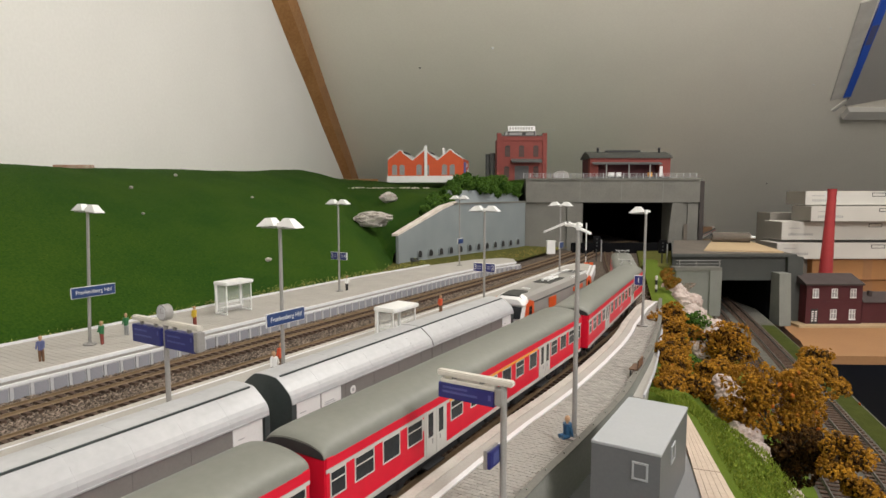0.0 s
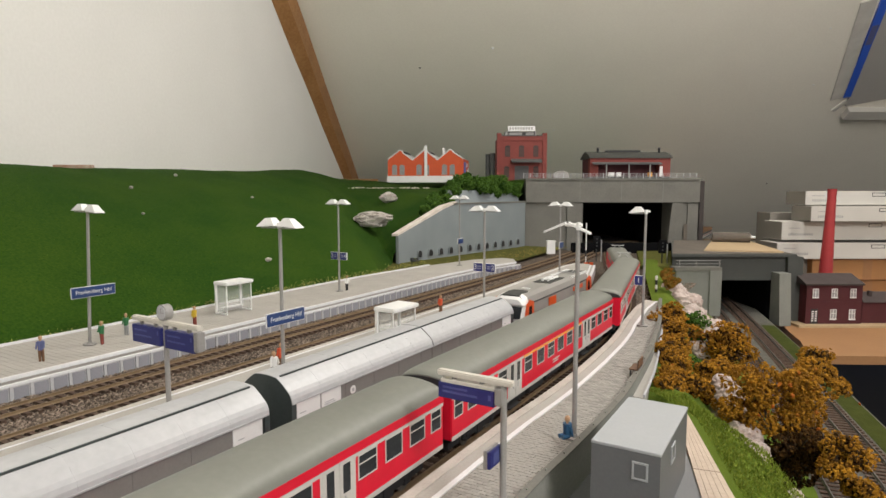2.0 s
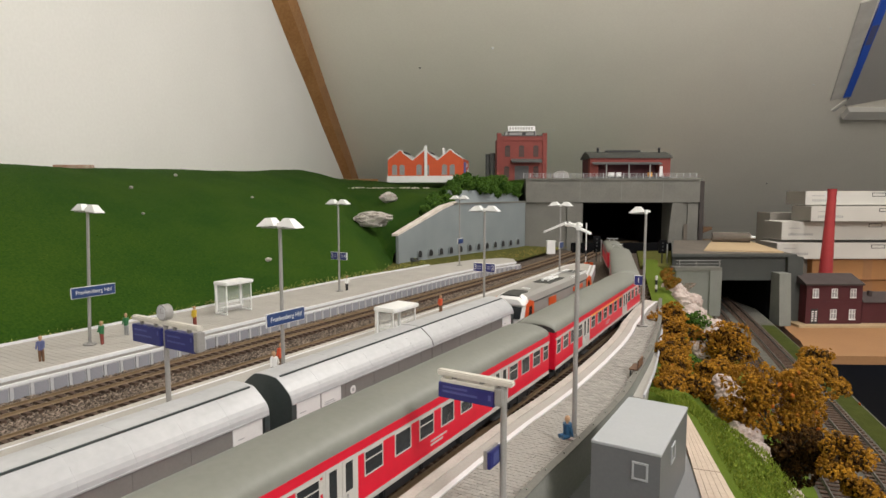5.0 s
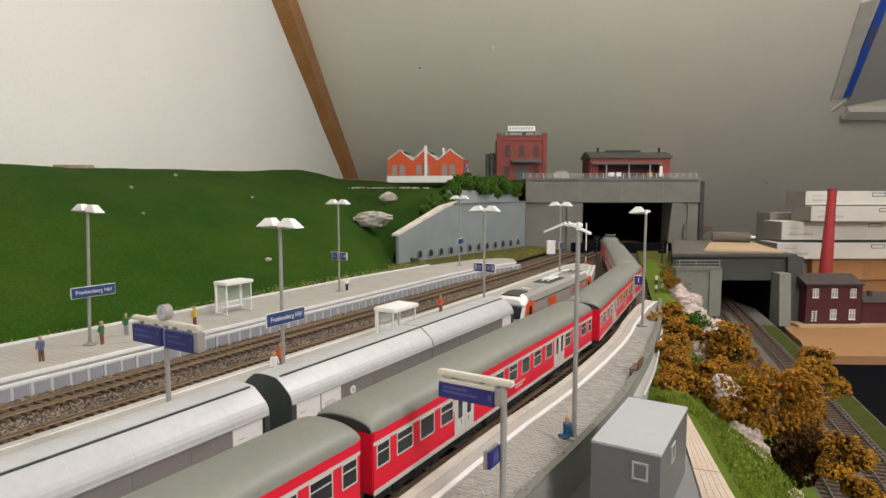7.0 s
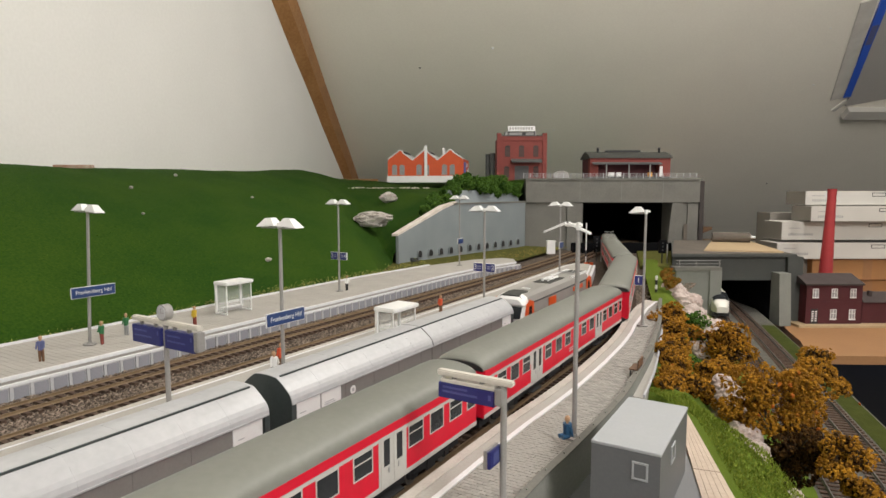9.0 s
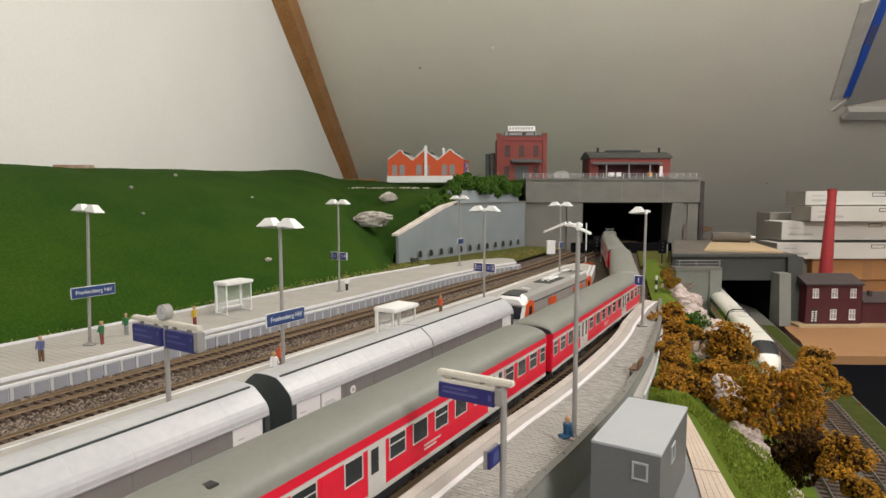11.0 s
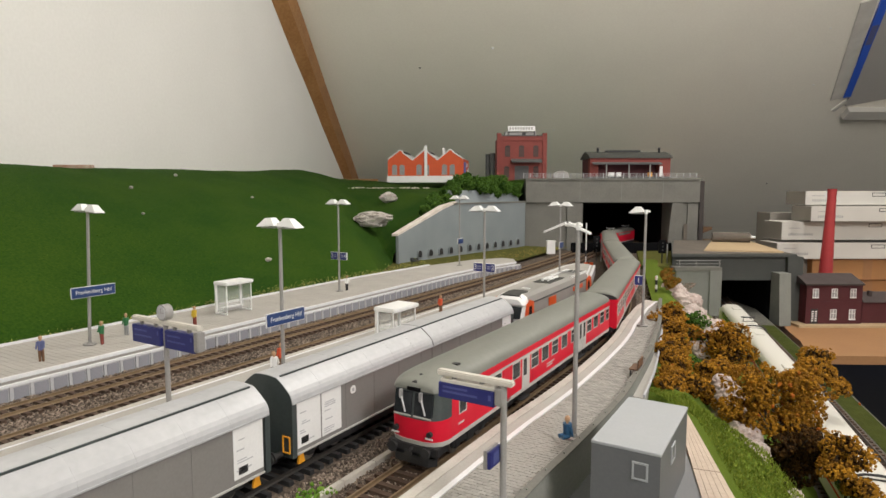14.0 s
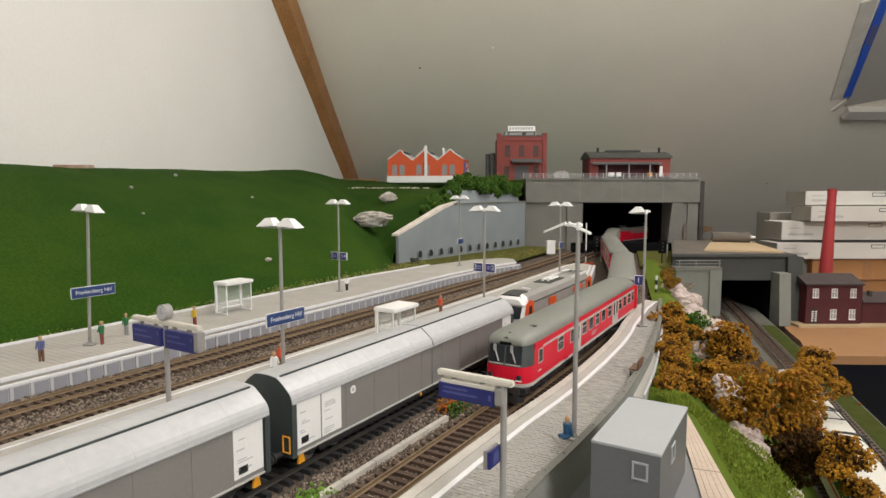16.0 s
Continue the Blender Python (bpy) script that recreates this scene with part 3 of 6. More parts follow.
def indicator(x, y, clock, boards, pole_h, label, low=18.0, high=6.5, beam=(4.0, 1.4), box_mat=None):
    t = thing("train_indicator", P(x, y, 10), label, "sign", "train indicators")
    part("pole", rod(bmesh.new(), (0, 0, 0), (0, 0, pole_h), 1.45, 1.3, seg=14), M_LAMPGREY, t)
    part("base", rod(bmesh.new(), (0, 0, 0), (0, 0, 1.2), 5, seg=20), M_LAMPGREY, t)
    for a, c in boards:
        lo, hi = min(b[0] for b in boards), max(b[1] for b in boards)
        bd = part("board", B(a, c, -2.2, 2.2, pole_h - low, pole_h - high, bevel=0.3), M_SIGN, t, "dark blue display board")
        for i, (z, w) in enumerate(((pole_h - high - (low - high) * 0.32, 0.45), (pole_h - high - (low - high) * 0.62, 0.62))):
            part("print_bar", B(a + 2.2, a + 2.2 + (c - a) * w, -2.3, -2.2, z, z + 0.9), M_SIGNPRINT, bd)
        part("print_bar", B(c - 2.6, c - 1.4, -2.3, -2.2, pole_h - high - 4, pole_h - high - 1.8), M_SIGNPRINT, bd)
        for f in (0.25, 0.75):
            xx = a + (c - a) * f
            part("hanger", B(xx - 0.8, xx + 0.8, -0.8, 0.8, pole_h - high, pole_h - beam[0]), M_LAMPGREY, t)
    part("beam", B(lo - 1, max(hi + 3, 4.2), -1.7, 1.7, pole_h - beam[0], pole_h - beam[1], bevel=0.5), M_CREAMPAINT, t, "cream crossbeam")
    if beam[1] < 0:
        part("header", B(lo + 1, hi, -1.9, 1.9, pole_h - high, pole_h - beam[0] - 1.0, bevel=0.2), M_CREAMPAINT, t, "beige plate over the board")
    part("end_box", B(hi + 0.1, hi + 3.6, -2.4, 2.4, pole_h - low + 1, pole_h - high + 1.5, bevel=0.4), box_mat or M_LAMPGREY, t)
    if clock:
        part("clock_case", rod(bmesh.new(), (0, -2.2, pole_h + 3), (0, 2.2, pole_h + 3), 4.4, seg=28), M_LAMPGREY, t, "round grey station clock")
        part("clock_face", rod(bmesh.new(), (0, -2.5, pole_h + 3), (0, -2.2, pole_h + 3), 3.7, seg=28), M_KERB, t)
        part("clock_hand", B(-0.2, 0.2, -2.65, -2.5, pole_h + 3, pole_h + 5.6), M_LAMPGREY, t)
        part("clock_hand", B(0.2, 2.4, -2.65, -2.5, pole_h + 2.8, pole_h + 3.2), M_LAMPGREY, t)
    return t


M_SIGNTEXT = material("pale_sign_print", (0.34, 0.36, 0.48), 0.5)
M_SIGNPRINT = material("sign_print", (0.085, 0.10, 0.28), 0.5)
M_CREAMPAINT = material("cream_paint", (0.62, 0.59, 0.53), 0.5, second=(0.56, 0.53, 0.47), scale=60)


def figurine(x, y, z, rz, top, legs, label, h=20.5, seated=False, bag=None):
    """A painted model figure: one plain mesh."""
    k = h / 20.5
    bm = bmesh.new()
    def mark(i):
        for f in bm.faces:
            if f not in done:
                f.material_index = i
                done.add(f)
    done = set()
    if seated:
        rod(bm, (-1.2, 0, 4.5), (-1.2, 4, 4.5), 1.2, seg=8)
        rod(bm, (1.2, 0, 4.5), (1.2, 4, 4.5), 1.2, seg=8)
        base = 4.0
    else:
        rod(bm, (-1.1, 0, 0), (-1.0, 0, 9.5), 0.85, 1.2, seg=8)
        rod(bm, (1.1, 0.6, 0), (1.0, 0, 9.5), 0.85, 1.2, seg=8)
        base = 9.0
    mark(0)
    rod(bm, (0, 0, base), (0, 0, base + 7), 1.9, 2.3, seg=10)
    rod(bm, (-2.4, 0, base + 6.4), (-3.0, -1.0, base + 0.8), 0.75, 0.6, seg=6)
    rod(bm, (2.4, 0, base + 6.4), (3.0, -1.6, base + 2.0), 0.75, 0.6, seg=6)
    mark(1)
    if bag:
        box(bm, -3.6, -1.6, 1.2, 3.0, base + 1.5, base + 6.0, bevel=0.3)
        for f in bm.faces:
            if f not in done:
                f.material_index = 3
                done.add(f)
    rod(bm, (0, 0, base + 7), (0, 0, base + 8), 0.7, seg=8)
    ball(bm, (0, 0, base + 9.4), 1.55, 0.9, 1.0, 1.15, sub=2)
    mark(2)
    bmesh.ops.scale(bm, vec=(k, k, k), verts=bm.verts)
    ob = part("figurine", bm, legs)
    ob.data.materials.append(top)
    ob.data.materials.append(M_SKIN)
    if bag:
        ob.data.materials.append(bag)
    ob.matrix_world = P(x, y, z, rz)
    return tagged(ob, label, "figurine", "painted figurines")


def paint(name, c):
    return material(name, c, 0.6, second=tuple(v * 0.8 for v in c), scale=200)


M_SKIN = paint("figure_skin", (0.50, 0.30, 0.17))
M_FBLUE, M_FGREEN, M_FRED, M_FYEL = paint("figure_blue", (0.12, 0.14, 0.30)), paint("figure_green", (0.03, 0.17, 0.06)), paint("figure_maroon", (0.22, 0.04, 0.03)), paint("figure_yellow", (0.66, 0.45, 0.03))
M_FGREY, M_FORANGE, M_FBROWN, M_FTEAL = paint("figure_grey", (0.33, 0.33, 0.34)), paint("figure_orange", (0.75, 0.10, 0.03)), paint("figure_brown", (0.16, 0.08, 0.04)), paint("figure_teal", (0.02, 0.09, 0.19))


def bench(x, y, z, rz, mat, label):
    t = thing("bench", P(x, y, z, rz), label, "bench", "benches")
    part("seat", B(-3, 3, -8, 8, 4.6, 5.4, bevel=0.2), mat, t)
    b = bmesh.new()
    for i in range(3):
        box(b, 3.0, 3.7, -8, 8, 6.2 + i * 2, 7.6 + i * 2)
    part("backrest", b, mat, t)
    for yy in (-6, 6):
        b = bmesh.new()
        box(b, -2.6, -1.9, yy - 0.4, yy + 0.4, 0, 4.6)
        box(b, 2.6, 3.3, yy - 0.4, yy + 0.4, 0, 11.5)
        part("leg", b, M_DARK, t)
    return t


def station():
    for y in (271, 590, 906):
        t = platform_lamp(-515, y, 10, 115 if y < 900 else 118)
        if y == 271:
            t.matrix_world = P(-515, y, 10, 0, -1.2, 2.0)   # this one leans a little
    for x, y, h in ((-300, 285, 108), (-300, 583, 110), (-310, 847, 110)):
        platform_lamp(x, y, 10, h)
    platform_lamp(-130, 587, 10, 111, 0, single=True)
    platform_lamp(-99, 297, 10, 113, 0, kind="slim")
    name_board(-512, 274, 56, 18, "Frankenberg Hbf")
    name_board(-300, 286.5, 55, 17, "Frankenberg Hbf")
    number_board(-515, 590, 56, "3", "4")
    number_board(-300, 583, 56, "3", "2")
    number_board(-129, 587, 54, "1", "", 7.5, single=True)
    name_board(-515, 906, 53, 9)
    name_board(-310, 847, 60, 8)
    shelter(-522, 428)
    shelter(-291, 405)
    indicator(-297, 197, True, [(-28, -2.2), (2.0, 26.5)], 61, "double-sided blue train indicator with a round clock", 16.2, 6.2)
    indicator(-98, 208, False, [(-29, -3.2)], 54.5, "blue train indicator hung from a cream crossbeam", 9.6, 3.2, (0.6, -1.8), M_LAMPGREY)
    t = thing("platform_sign", P(-100, 212, 36), "small blue sign with a pale case on a pole", "sign", "station signs")
    part("board", B(-0.6, 0.8, -13, -3, -3.4, 3.4, bevel=0.2), M_SIGN, t)
    part("case", B(-2.4, -0.6, -13, -3, -3.8, 3.8, bevel=0.3), M_LAMPGREY, t)
    part("pictogram", B(0.8, 0.9, -10.5, -5.5, -2.2, 2.2), M_SIGNPRINT, t)
    figurine(-495, 224, 10, 40, M_FBLUE, M_FBROWN, "painted model figure in a blue-grey coat with a yellow bag", bag=M_FYEL)
    figurine(-507, 277, 10, -60, M_FGREEN, M_FRED, "painted model figure in green top and maroon trousers")
    figurine(-521, 307, 10, 20, M_FGREEN, M_FGREY, "painted model figure in green jacket with a maroon bag", bag=M_FRED)
    figurine(-498, 361, 10, 0, M_FYEL, M_FRED, "painted model figure in yellow top and maroon trousers")
    figurine(-510, 599, 10, 70, M_WHITE, M_DARK, "painted model figure in white shirt and black trousers")
    figurine(-322, 304, 10, 10, M_FORANGE, M_FBROWN, "painted model figure in a bright orange vest")
    figurine(-309, 285, 10, 80, M_WHITE, M_DARK, "painted model figure in white shirt and dark trousers")
    figurine(-327, 535, 10, -20, M_FORANGE, M_FBROWN, "painted model figure with an orange bundle")
    figurine(-99.6, 288, 10, 150, M_FTEAL, M_FTEAL, "seated painted model figure in a teal suit", seated=True)
    bench(-98.6, 428, 10, 2, M_FBROWN, "brown wooden bench beside the parapet")
    bench(-600, 893, 8, -80, M_DARK, "dark slim bench before the retaining wall")


station()


# ---- tunnel portal, retaining wall, lower bridge ----
def portals():
    t = thing("tunnel_portal", V(0, 1455), "grey concrete tunnel portal carrying a plateau", "tunnel portal", kind="structure")
    part("left_wing", B(200, 338, 0, 60, -10, 111), M_CONCRETE, t)
    part("left_pilaster", B(300, 338, -5, 0, -10, 111), M_CONCRETE, t)
    part("right_wing", B(553, 618, 0, 60, -40, 111), M_CONCRETE, t)
    part("right_pilaster", prism(bmesh.new(), [(553, -40), (578, -40), (578, 111), (553, 111), (550, 80), (545, 20)], -9, 0, "y"), M_CONCRETE, t)
    part("right_panel", B(592, 617, -5, 0, -8, 109), M_CONCRETE, t)
    part("rust_stain", B(583, 592, -5.6, -5, -8, 60), M_DECKTOP, t)
    part("lintel", B(200, 619, -7, 400, 112, 166), M_CONCRETE, t)
    part("coping", B(198, 621, -9.5, 400, 166, 170), M_CONCRETE, t)
    part("side_wall", prism(bmesh.new(), [(619.5, -6), (646, 30), (646, 400), (619.5, 400)], -40, 164), M_SIDESHADE, t, "brownish side wall, its shade put into the colour")
    # lining in near-black: the tunnel's darkness is put into its colour
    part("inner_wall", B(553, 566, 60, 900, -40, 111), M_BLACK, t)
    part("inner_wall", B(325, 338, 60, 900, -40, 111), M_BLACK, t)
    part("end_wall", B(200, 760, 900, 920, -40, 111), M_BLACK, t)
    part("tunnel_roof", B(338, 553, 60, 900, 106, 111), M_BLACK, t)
    for x in (330, 430, 530):
        part("joint_rib", B(x - 0.4, x + 0.4, -7.3, -7, 114, 165), M_CONCRETE_MID, t)
    # railing on top
    r = thing("plateau_railing", V(0, 1450, 170), "white model railing along the portal's edge", "railing")
    for z in (3.2, 7.2, 11):
        part("rail", B(194, 610, -0.35, 0.35, z - 0.35, z + 0.35), M_KERB, r)
    post = part("post", B(-0.5, 0.5, -0.5, 0.5, 0, 12), M_KERB, r)
    post.matrix_local = P(194, 0)
    for i in range(1, 27):
        shared("post", post.data, r, P(194 + i * 16, 0))
    # retaining wall
    ang = -math.degrees(math.atan2(281, 350))
    w = thing("retaining_wall", V(-82, 1100, 0, ang), "pale concrete retaining wall with small drain arches", "wall", kind="structure")
    n = math.hypot(281, 350)
    part("wall", prism(bmesh.new(), [(0, -6), (n, -6), (n, 112), (0.38 * n, 112), (0.30 * n, 103), (0, 58)], -7, 0, "x"), M_CONCRETE_PALE, w)
    part("coping", prism(bmesh.new(), [(0.37 * n, 112), (n, 112), (n, 115), (0.37 * n, 115)], -15, 1.5, "x"), M_CONCRETE, w)
    part("upper_wall", prism(bmesh.new(), [(-17, 112), (-40, 112), (-40, 141), (-28, 141)], 0.42 * n, n, "y"), M_CONCRETE_PALE, w, "streaked pale wall behind the coping")
    part("plaster_slope", prism(bmesh.new(), [(-2, 57), (0.30 * n, 103.5), (0.38 * n, 113), (0.40 * n, 118), (0.30 * n, 110), (-1, 61)], -15, -0.5, "x"), M_PLASTER, w, "rough unpainted plaster edge")
    for i in range(12):
        y = n * (0.13 + 0.072 * i)
        arch = [(y - 7.5, 13), (y + 7.5, 13), (y + 7.5, 21)] + [(y + 7.5 * math.cos(a), 21 + 7.5 * math.sin(a)) for a in [math.pi * j / 8 for j in range(1, 8)]] + [(y - 7.5, 21)]
        d = part("drain_arch", prism(bmesh.new(), arch, 0.1, 2.4, "x"), M_CONCRETE_PALE, w)
        inner = [(y + (a - y) * 0.72, 13 + (b - 13) * 0.82) for a, b in arch]
        # no hollow: a solid dark plate paints the shade inside the arch
        part("recess_shade", prism(bmesh.new(), inner, 2.4, 2.7, "x"), M_DARK, d)
    # lower bridge
    b = thing("lower_portal", V(0, 1100), "dark grey concrete bridge over the lower tracks", "bridge", kind="structure")
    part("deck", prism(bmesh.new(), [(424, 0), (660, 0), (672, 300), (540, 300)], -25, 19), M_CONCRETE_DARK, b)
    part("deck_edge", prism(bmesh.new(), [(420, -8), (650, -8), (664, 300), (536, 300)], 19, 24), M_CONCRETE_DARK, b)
    part("deck_top", prism(bmesh.new(), [(424, 0), (645, 0), (660, 296), (540, 296)], 24, 24.8), M_DECKTOP, b, "stained brown-grey deck surface")
    part("shoulder", prism(bmesh.new(), [(365, 0), (424, 0), (536, 300), (550, 350), (470, 350)], -60, 1), M_MOSS, b, "mossy ground beside the bridge")
    part("left_wall", B(424, 503, -22, 30, -100, -4), M_CONCRETE_MID, b)
    part("left_coping", B(420, 505, -25, 0, -4, 2), M_CONCRETE, b)
    part("left_pilaster", B(484, 505, -26, -22, -100, -4), M_CONCRETE_MID, b)
    for z in (8, 14):
        part("rail", rod(bmesh.new(), (424, -20, z), (505, -20, z), 0.55), M_LAMPGREY, b)
    for x in (430, 460, 502):
        part("rail_post", rod(bmesh.new(), (x, -20, 2), (x, -20, 14), 0.55), M_LAMPGREY, b)
    part("pier", prism(bmesh.new(), [(-34, -104), (0, -104), (0, -9), (-26, -9)], 609, 630, "x"), M_CONCRETE_MID, b)
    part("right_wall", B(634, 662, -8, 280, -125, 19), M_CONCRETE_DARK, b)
    # black lining and soffit hold the dark under the bridge as colour
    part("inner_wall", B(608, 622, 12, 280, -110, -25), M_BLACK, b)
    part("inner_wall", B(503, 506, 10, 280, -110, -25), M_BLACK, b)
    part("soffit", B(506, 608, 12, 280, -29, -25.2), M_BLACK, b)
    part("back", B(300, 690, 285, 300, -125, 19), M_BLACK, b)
    p = thing("loose_board", V(0, 0, 24.9), "pale unpainted wooden board lying on the bridge", "board")
    part("board", prism(bmesh.new(), [(500, 1140), (634, 1108), (686, 1330), (602, 1340)], 0, 3), M_PALEWOOD, p)
    p = thing("cardboard_tube", V(0, 0, 27.9), "brown rolled package with a bright metal tip", "package")
    part("tube", rod(bmesh.new(), (596, 1322, 11), (668, 1300, 11), 11, seg=20), M_DECKTOP, p)
    part("tip", rod(bmesh.new(), (668, 1300, 12), (678, 1297, 11), 4, 3, seg=12), M_STEEL, p, "bright metal tip")


portals()


# ---- lower level ----
def lower_level():
    prof = lambda a, b, z: [(a, z - 6), (b, z - 6), (b, z), (a, z)]
    structure("lower_bed", ribbon(bmesh.new(), LOW_LINE_RIGHT, -300, 1700, prof(-78, 40, LOW - 3.4), 20), M_GREYBED, P(0, 0), "grey ballast bed of the lower tracks", "ballast")
    structure("lower_verge", ribbon(bmesh.new(), LOW_LINE_RIGHT, -300, 1160, prof(17, 38, LOW - 3.0), 20), M_VERGE, P(0, 0), "narrow green verge beside the lower tracks", "verge")
    track("track_lower", LOW_LINE, -300, 2300, LOW, M_RAILDARK, "grey model track of the lower line")
    track("track_lower", LOW_LINE_RIGHT, -300, 1660, LOW, M_RAILDARK, "grey model track beside the lower verge")
    # bank between platform and lower tracks
    ys = np.arange(-100, 1240, 12.0)
    bm = bmesh.new()
    rows = []
    for y in ys:
        x0 = float(front_back(y)) + 1.5 if y < 728 else -149 - (y - 728) * 0.26
        xe = float(np.interp(y, (-100, 150, 250, 298, 350, 401, 500, 600, 720, 800, 1000, 1150, 1240), (110, 58, 22, 1, -19, -58, -100, -114, -132, -146, -196, -236, -252)))
        xl = float(LOW_LINE.at(y)[0]) - 17
        row = []
        for i in range(31):
            k = i / 30
            if k < 0.35:
                x, z = x0 + (xe - x0) * k / 0.35, 3.5
                if y < 430:
                    z -= 16 * max(0.0, min(1.0, (-73 - x) / 5)) * min(1.0, (430 - y) / 40)
            else:
                u = (k - 0.35) / 0.65
                x, z = xe + (xl - xe) * u, 3.5 - (3.5 - LOW + 4) * (u * 0.55 + 0.45 * u * u * (3 - 2 * u))
                z += 6 * math.sin(math.pi * u) * noise.noise((x * 0.03, y * 0.03, 2))
            row.append(bm.verts.new((x, y, z + 0.5 * noise.noise((x * 0.2, y * 0.2, 1)))))
        rows.append(row)
    for a, b in zip(rows, rows[1:]):
        for i in range(30):
            bm.faces.new((a[i], a[i + 1], b[i + 1], b[i]))
    structure("embankment", bm, M_BANK, P(0, 0), "grass bank falling from the platform to the lower tracks", "bank", smooth=True)
    # cabin, its yard and the plank path
    structure("yard", prism(bmesh.new(), [(-74, 120), (-20, 120), (-31, 268), (-47, 322), (-58, 376), (-66, 392), (-76, 392), (-75, 330), (-74, 230)], 0, 4.6), M_YARD, P(0, 0), "smooth grey yard under the cabin", "yard")
    structure("trench", prism(bmesh.new(), [(-91.5, 60), (-73.5, 60), (-73.5, 396), (-101.5, 396), (-97.5, 330), (-91.5, 230)], -20, -9), M_CONCRETE_DARK, P(0, 0), "dark grey strip between parapet and cabin", "yard")
    t = thing("plank_path", P(0, 0), "pale wooden plank path beside the yard", "path", kind="structure")
    for i in range(5):
        k0, k1 = i / 5, (i + 0.93) / 5
        top = Vector((-62, 378)), Vector((-57, 382))
        bot = Vector((2, 150)), Vector((28, 150))
        q = [top[0].lerp(top[1], k0), top[0].lerp(top[1], k1), bot[0].lerp(bot[1], k1), bot[0].lerp(bot[1], k0)]
        for j in range(3):
            l0, l1 = j / 3 + 0.002, (j + 1) / 3 - 0.002
            c = [q[0].lerp(q[3], l0), q[1].lerp(q[2], l0), q[1].lerp(q[2], l1), q[0].lerp(q[3], l1)]
            part("plank", prism(bmesh.new(), [(v.x, v.y) for v in c], 2, 5.6), M_PLANK, t)
    c = thing("site_cabin", P(-57.5, 267, 4.6), "grey flat-roofed site cabin with small windows", "cabin")
    for x0, x1, y0, y1 in ((-13.8, 13.8, -30.5, -29.5), (-13.8, 13.8, 29.5, 30.5), (-13.8, -12.8, -29.5, 29.5), (12.8, 13.8, -29.5, 29.5)):
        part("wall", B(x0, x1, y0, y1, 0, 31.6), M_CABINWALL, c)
    part("roof", B(-14.0, 14.0, -30.7, 30.7, 31.6, 32.8, bevel=0.25), M_CABIN, c, "pale grey roof sheet")
    b = bmesh.new()
    for x0, x1, z0, z1 in ((2.9, 9.2, 20.4, 21.2), (2.9, 9.2, 27, 27.8), (2.9, 3.7, 21.2, 27), (8.4, 9.2, 21.2, 27)):
        box(b, x0, x1, -31.0, -30.5, z0, z1)
    wn = part("window_frame", b, M_CABIN, c)
    part("pane", B(3.7, 8.4, -30.75, -30.5, 21.2, 27), M_CABINWALL, wn)
    b = bmesh.new()
    for y0, y1, z0, z1 in ((-9, -1, 20, 20.8), (-9, -1, 27, 27.8), (-9, -8.2, 20.8, 27), (-1.8, -1, 20.8, 27)):
        box(b, 13.8, 14.3, y0, y1, z0, z1)
    wn = part("window_frame", b, M_CABIN, c)
    part("pane", B(13.8, 14.0, -8.2, -1.8, 20.8, 27), M_CABINWALL, wn)


M_GREYBED = material("grey_ballast", (0.125, 0.12, 0.10), 0.95, second=(0.06, 0.057, 0.05), scale=220, fine=900, bump=1.0, mix=0.4)
M_VERGE = material("verge_olive", (0.032, 0.044, 0.008), 0.95, second=(0.06, 0.068, 0.014), scale=60, fine=1300, bump=0.9, spec=0.1, mix=0.6)
M_BANK = material("bank_grass", (0.075, 0.120, 0.012), 0.95, second=(0.11, 0.15, 0.020), scale=30, fine=1300, bump=0.9, spec=0.1, mix=0.6)
M_YARD = material("yard_grey", (0.19, 0.19, 0.195), 0.6, second=(0.17, 0.17, 0.175), scale=20)
lower_level()


# ---- shelf with house, chimney and cartons ----
def house_window(parent, x, y, z, w, h, mat=None, arched=False, pane=None):
    b = bmesh.new()
    e = 1.0
    for x0, x1, z0, z1 in ((x - w / 2, x - w / 2 + e, z, z + h), (x + w / 2 - e, x + w / 2, z, z + h), (x - w / 2 + e, x + w / 2 - e, z, z + e), (x - w / 2 + e, x + w / 2 - e, z + h - e, z + h),
                           (x - e / 2, x + e / 2, z + e, z + h - e), (x - w / 2 + e, x - e / 2, z + h * 0.58, z + h * 0.58 + e), (x + e / 2, x + w / 2 - e, z + h * 0.58, z + h * 0.58 + e)):
        box(b, x0, x1, y - 0.9, y, z0, z1)
    if arched:
        prism(b, [(x + w / 2 * math.cos(q), z + h + w * 0.3 * math.sin(q)) for q in [math.pi * j / 8 for j in range(9)]], y - 0.7, y, "y")
    win = part("window", b, mat or M_WHITE, parent)
    part("pane", B(x - w / 2 + e, x + w / 2 - e, y - 0.4, y - 0.1, z + e, z + h - e), pane or M_PALEPANE, win)
    part("window_sill", B(x - w / 2 - 0.8, x + w / 2 + 0.8, y - 1.6, y, z - 1.2, z), mat or M_WHITE, win)


M_PALEPANE = material("pale_model_pane", (0.33, 0.33, 0.33), 0.3, second=(0.22, 0.22, 0.23), scale=120)


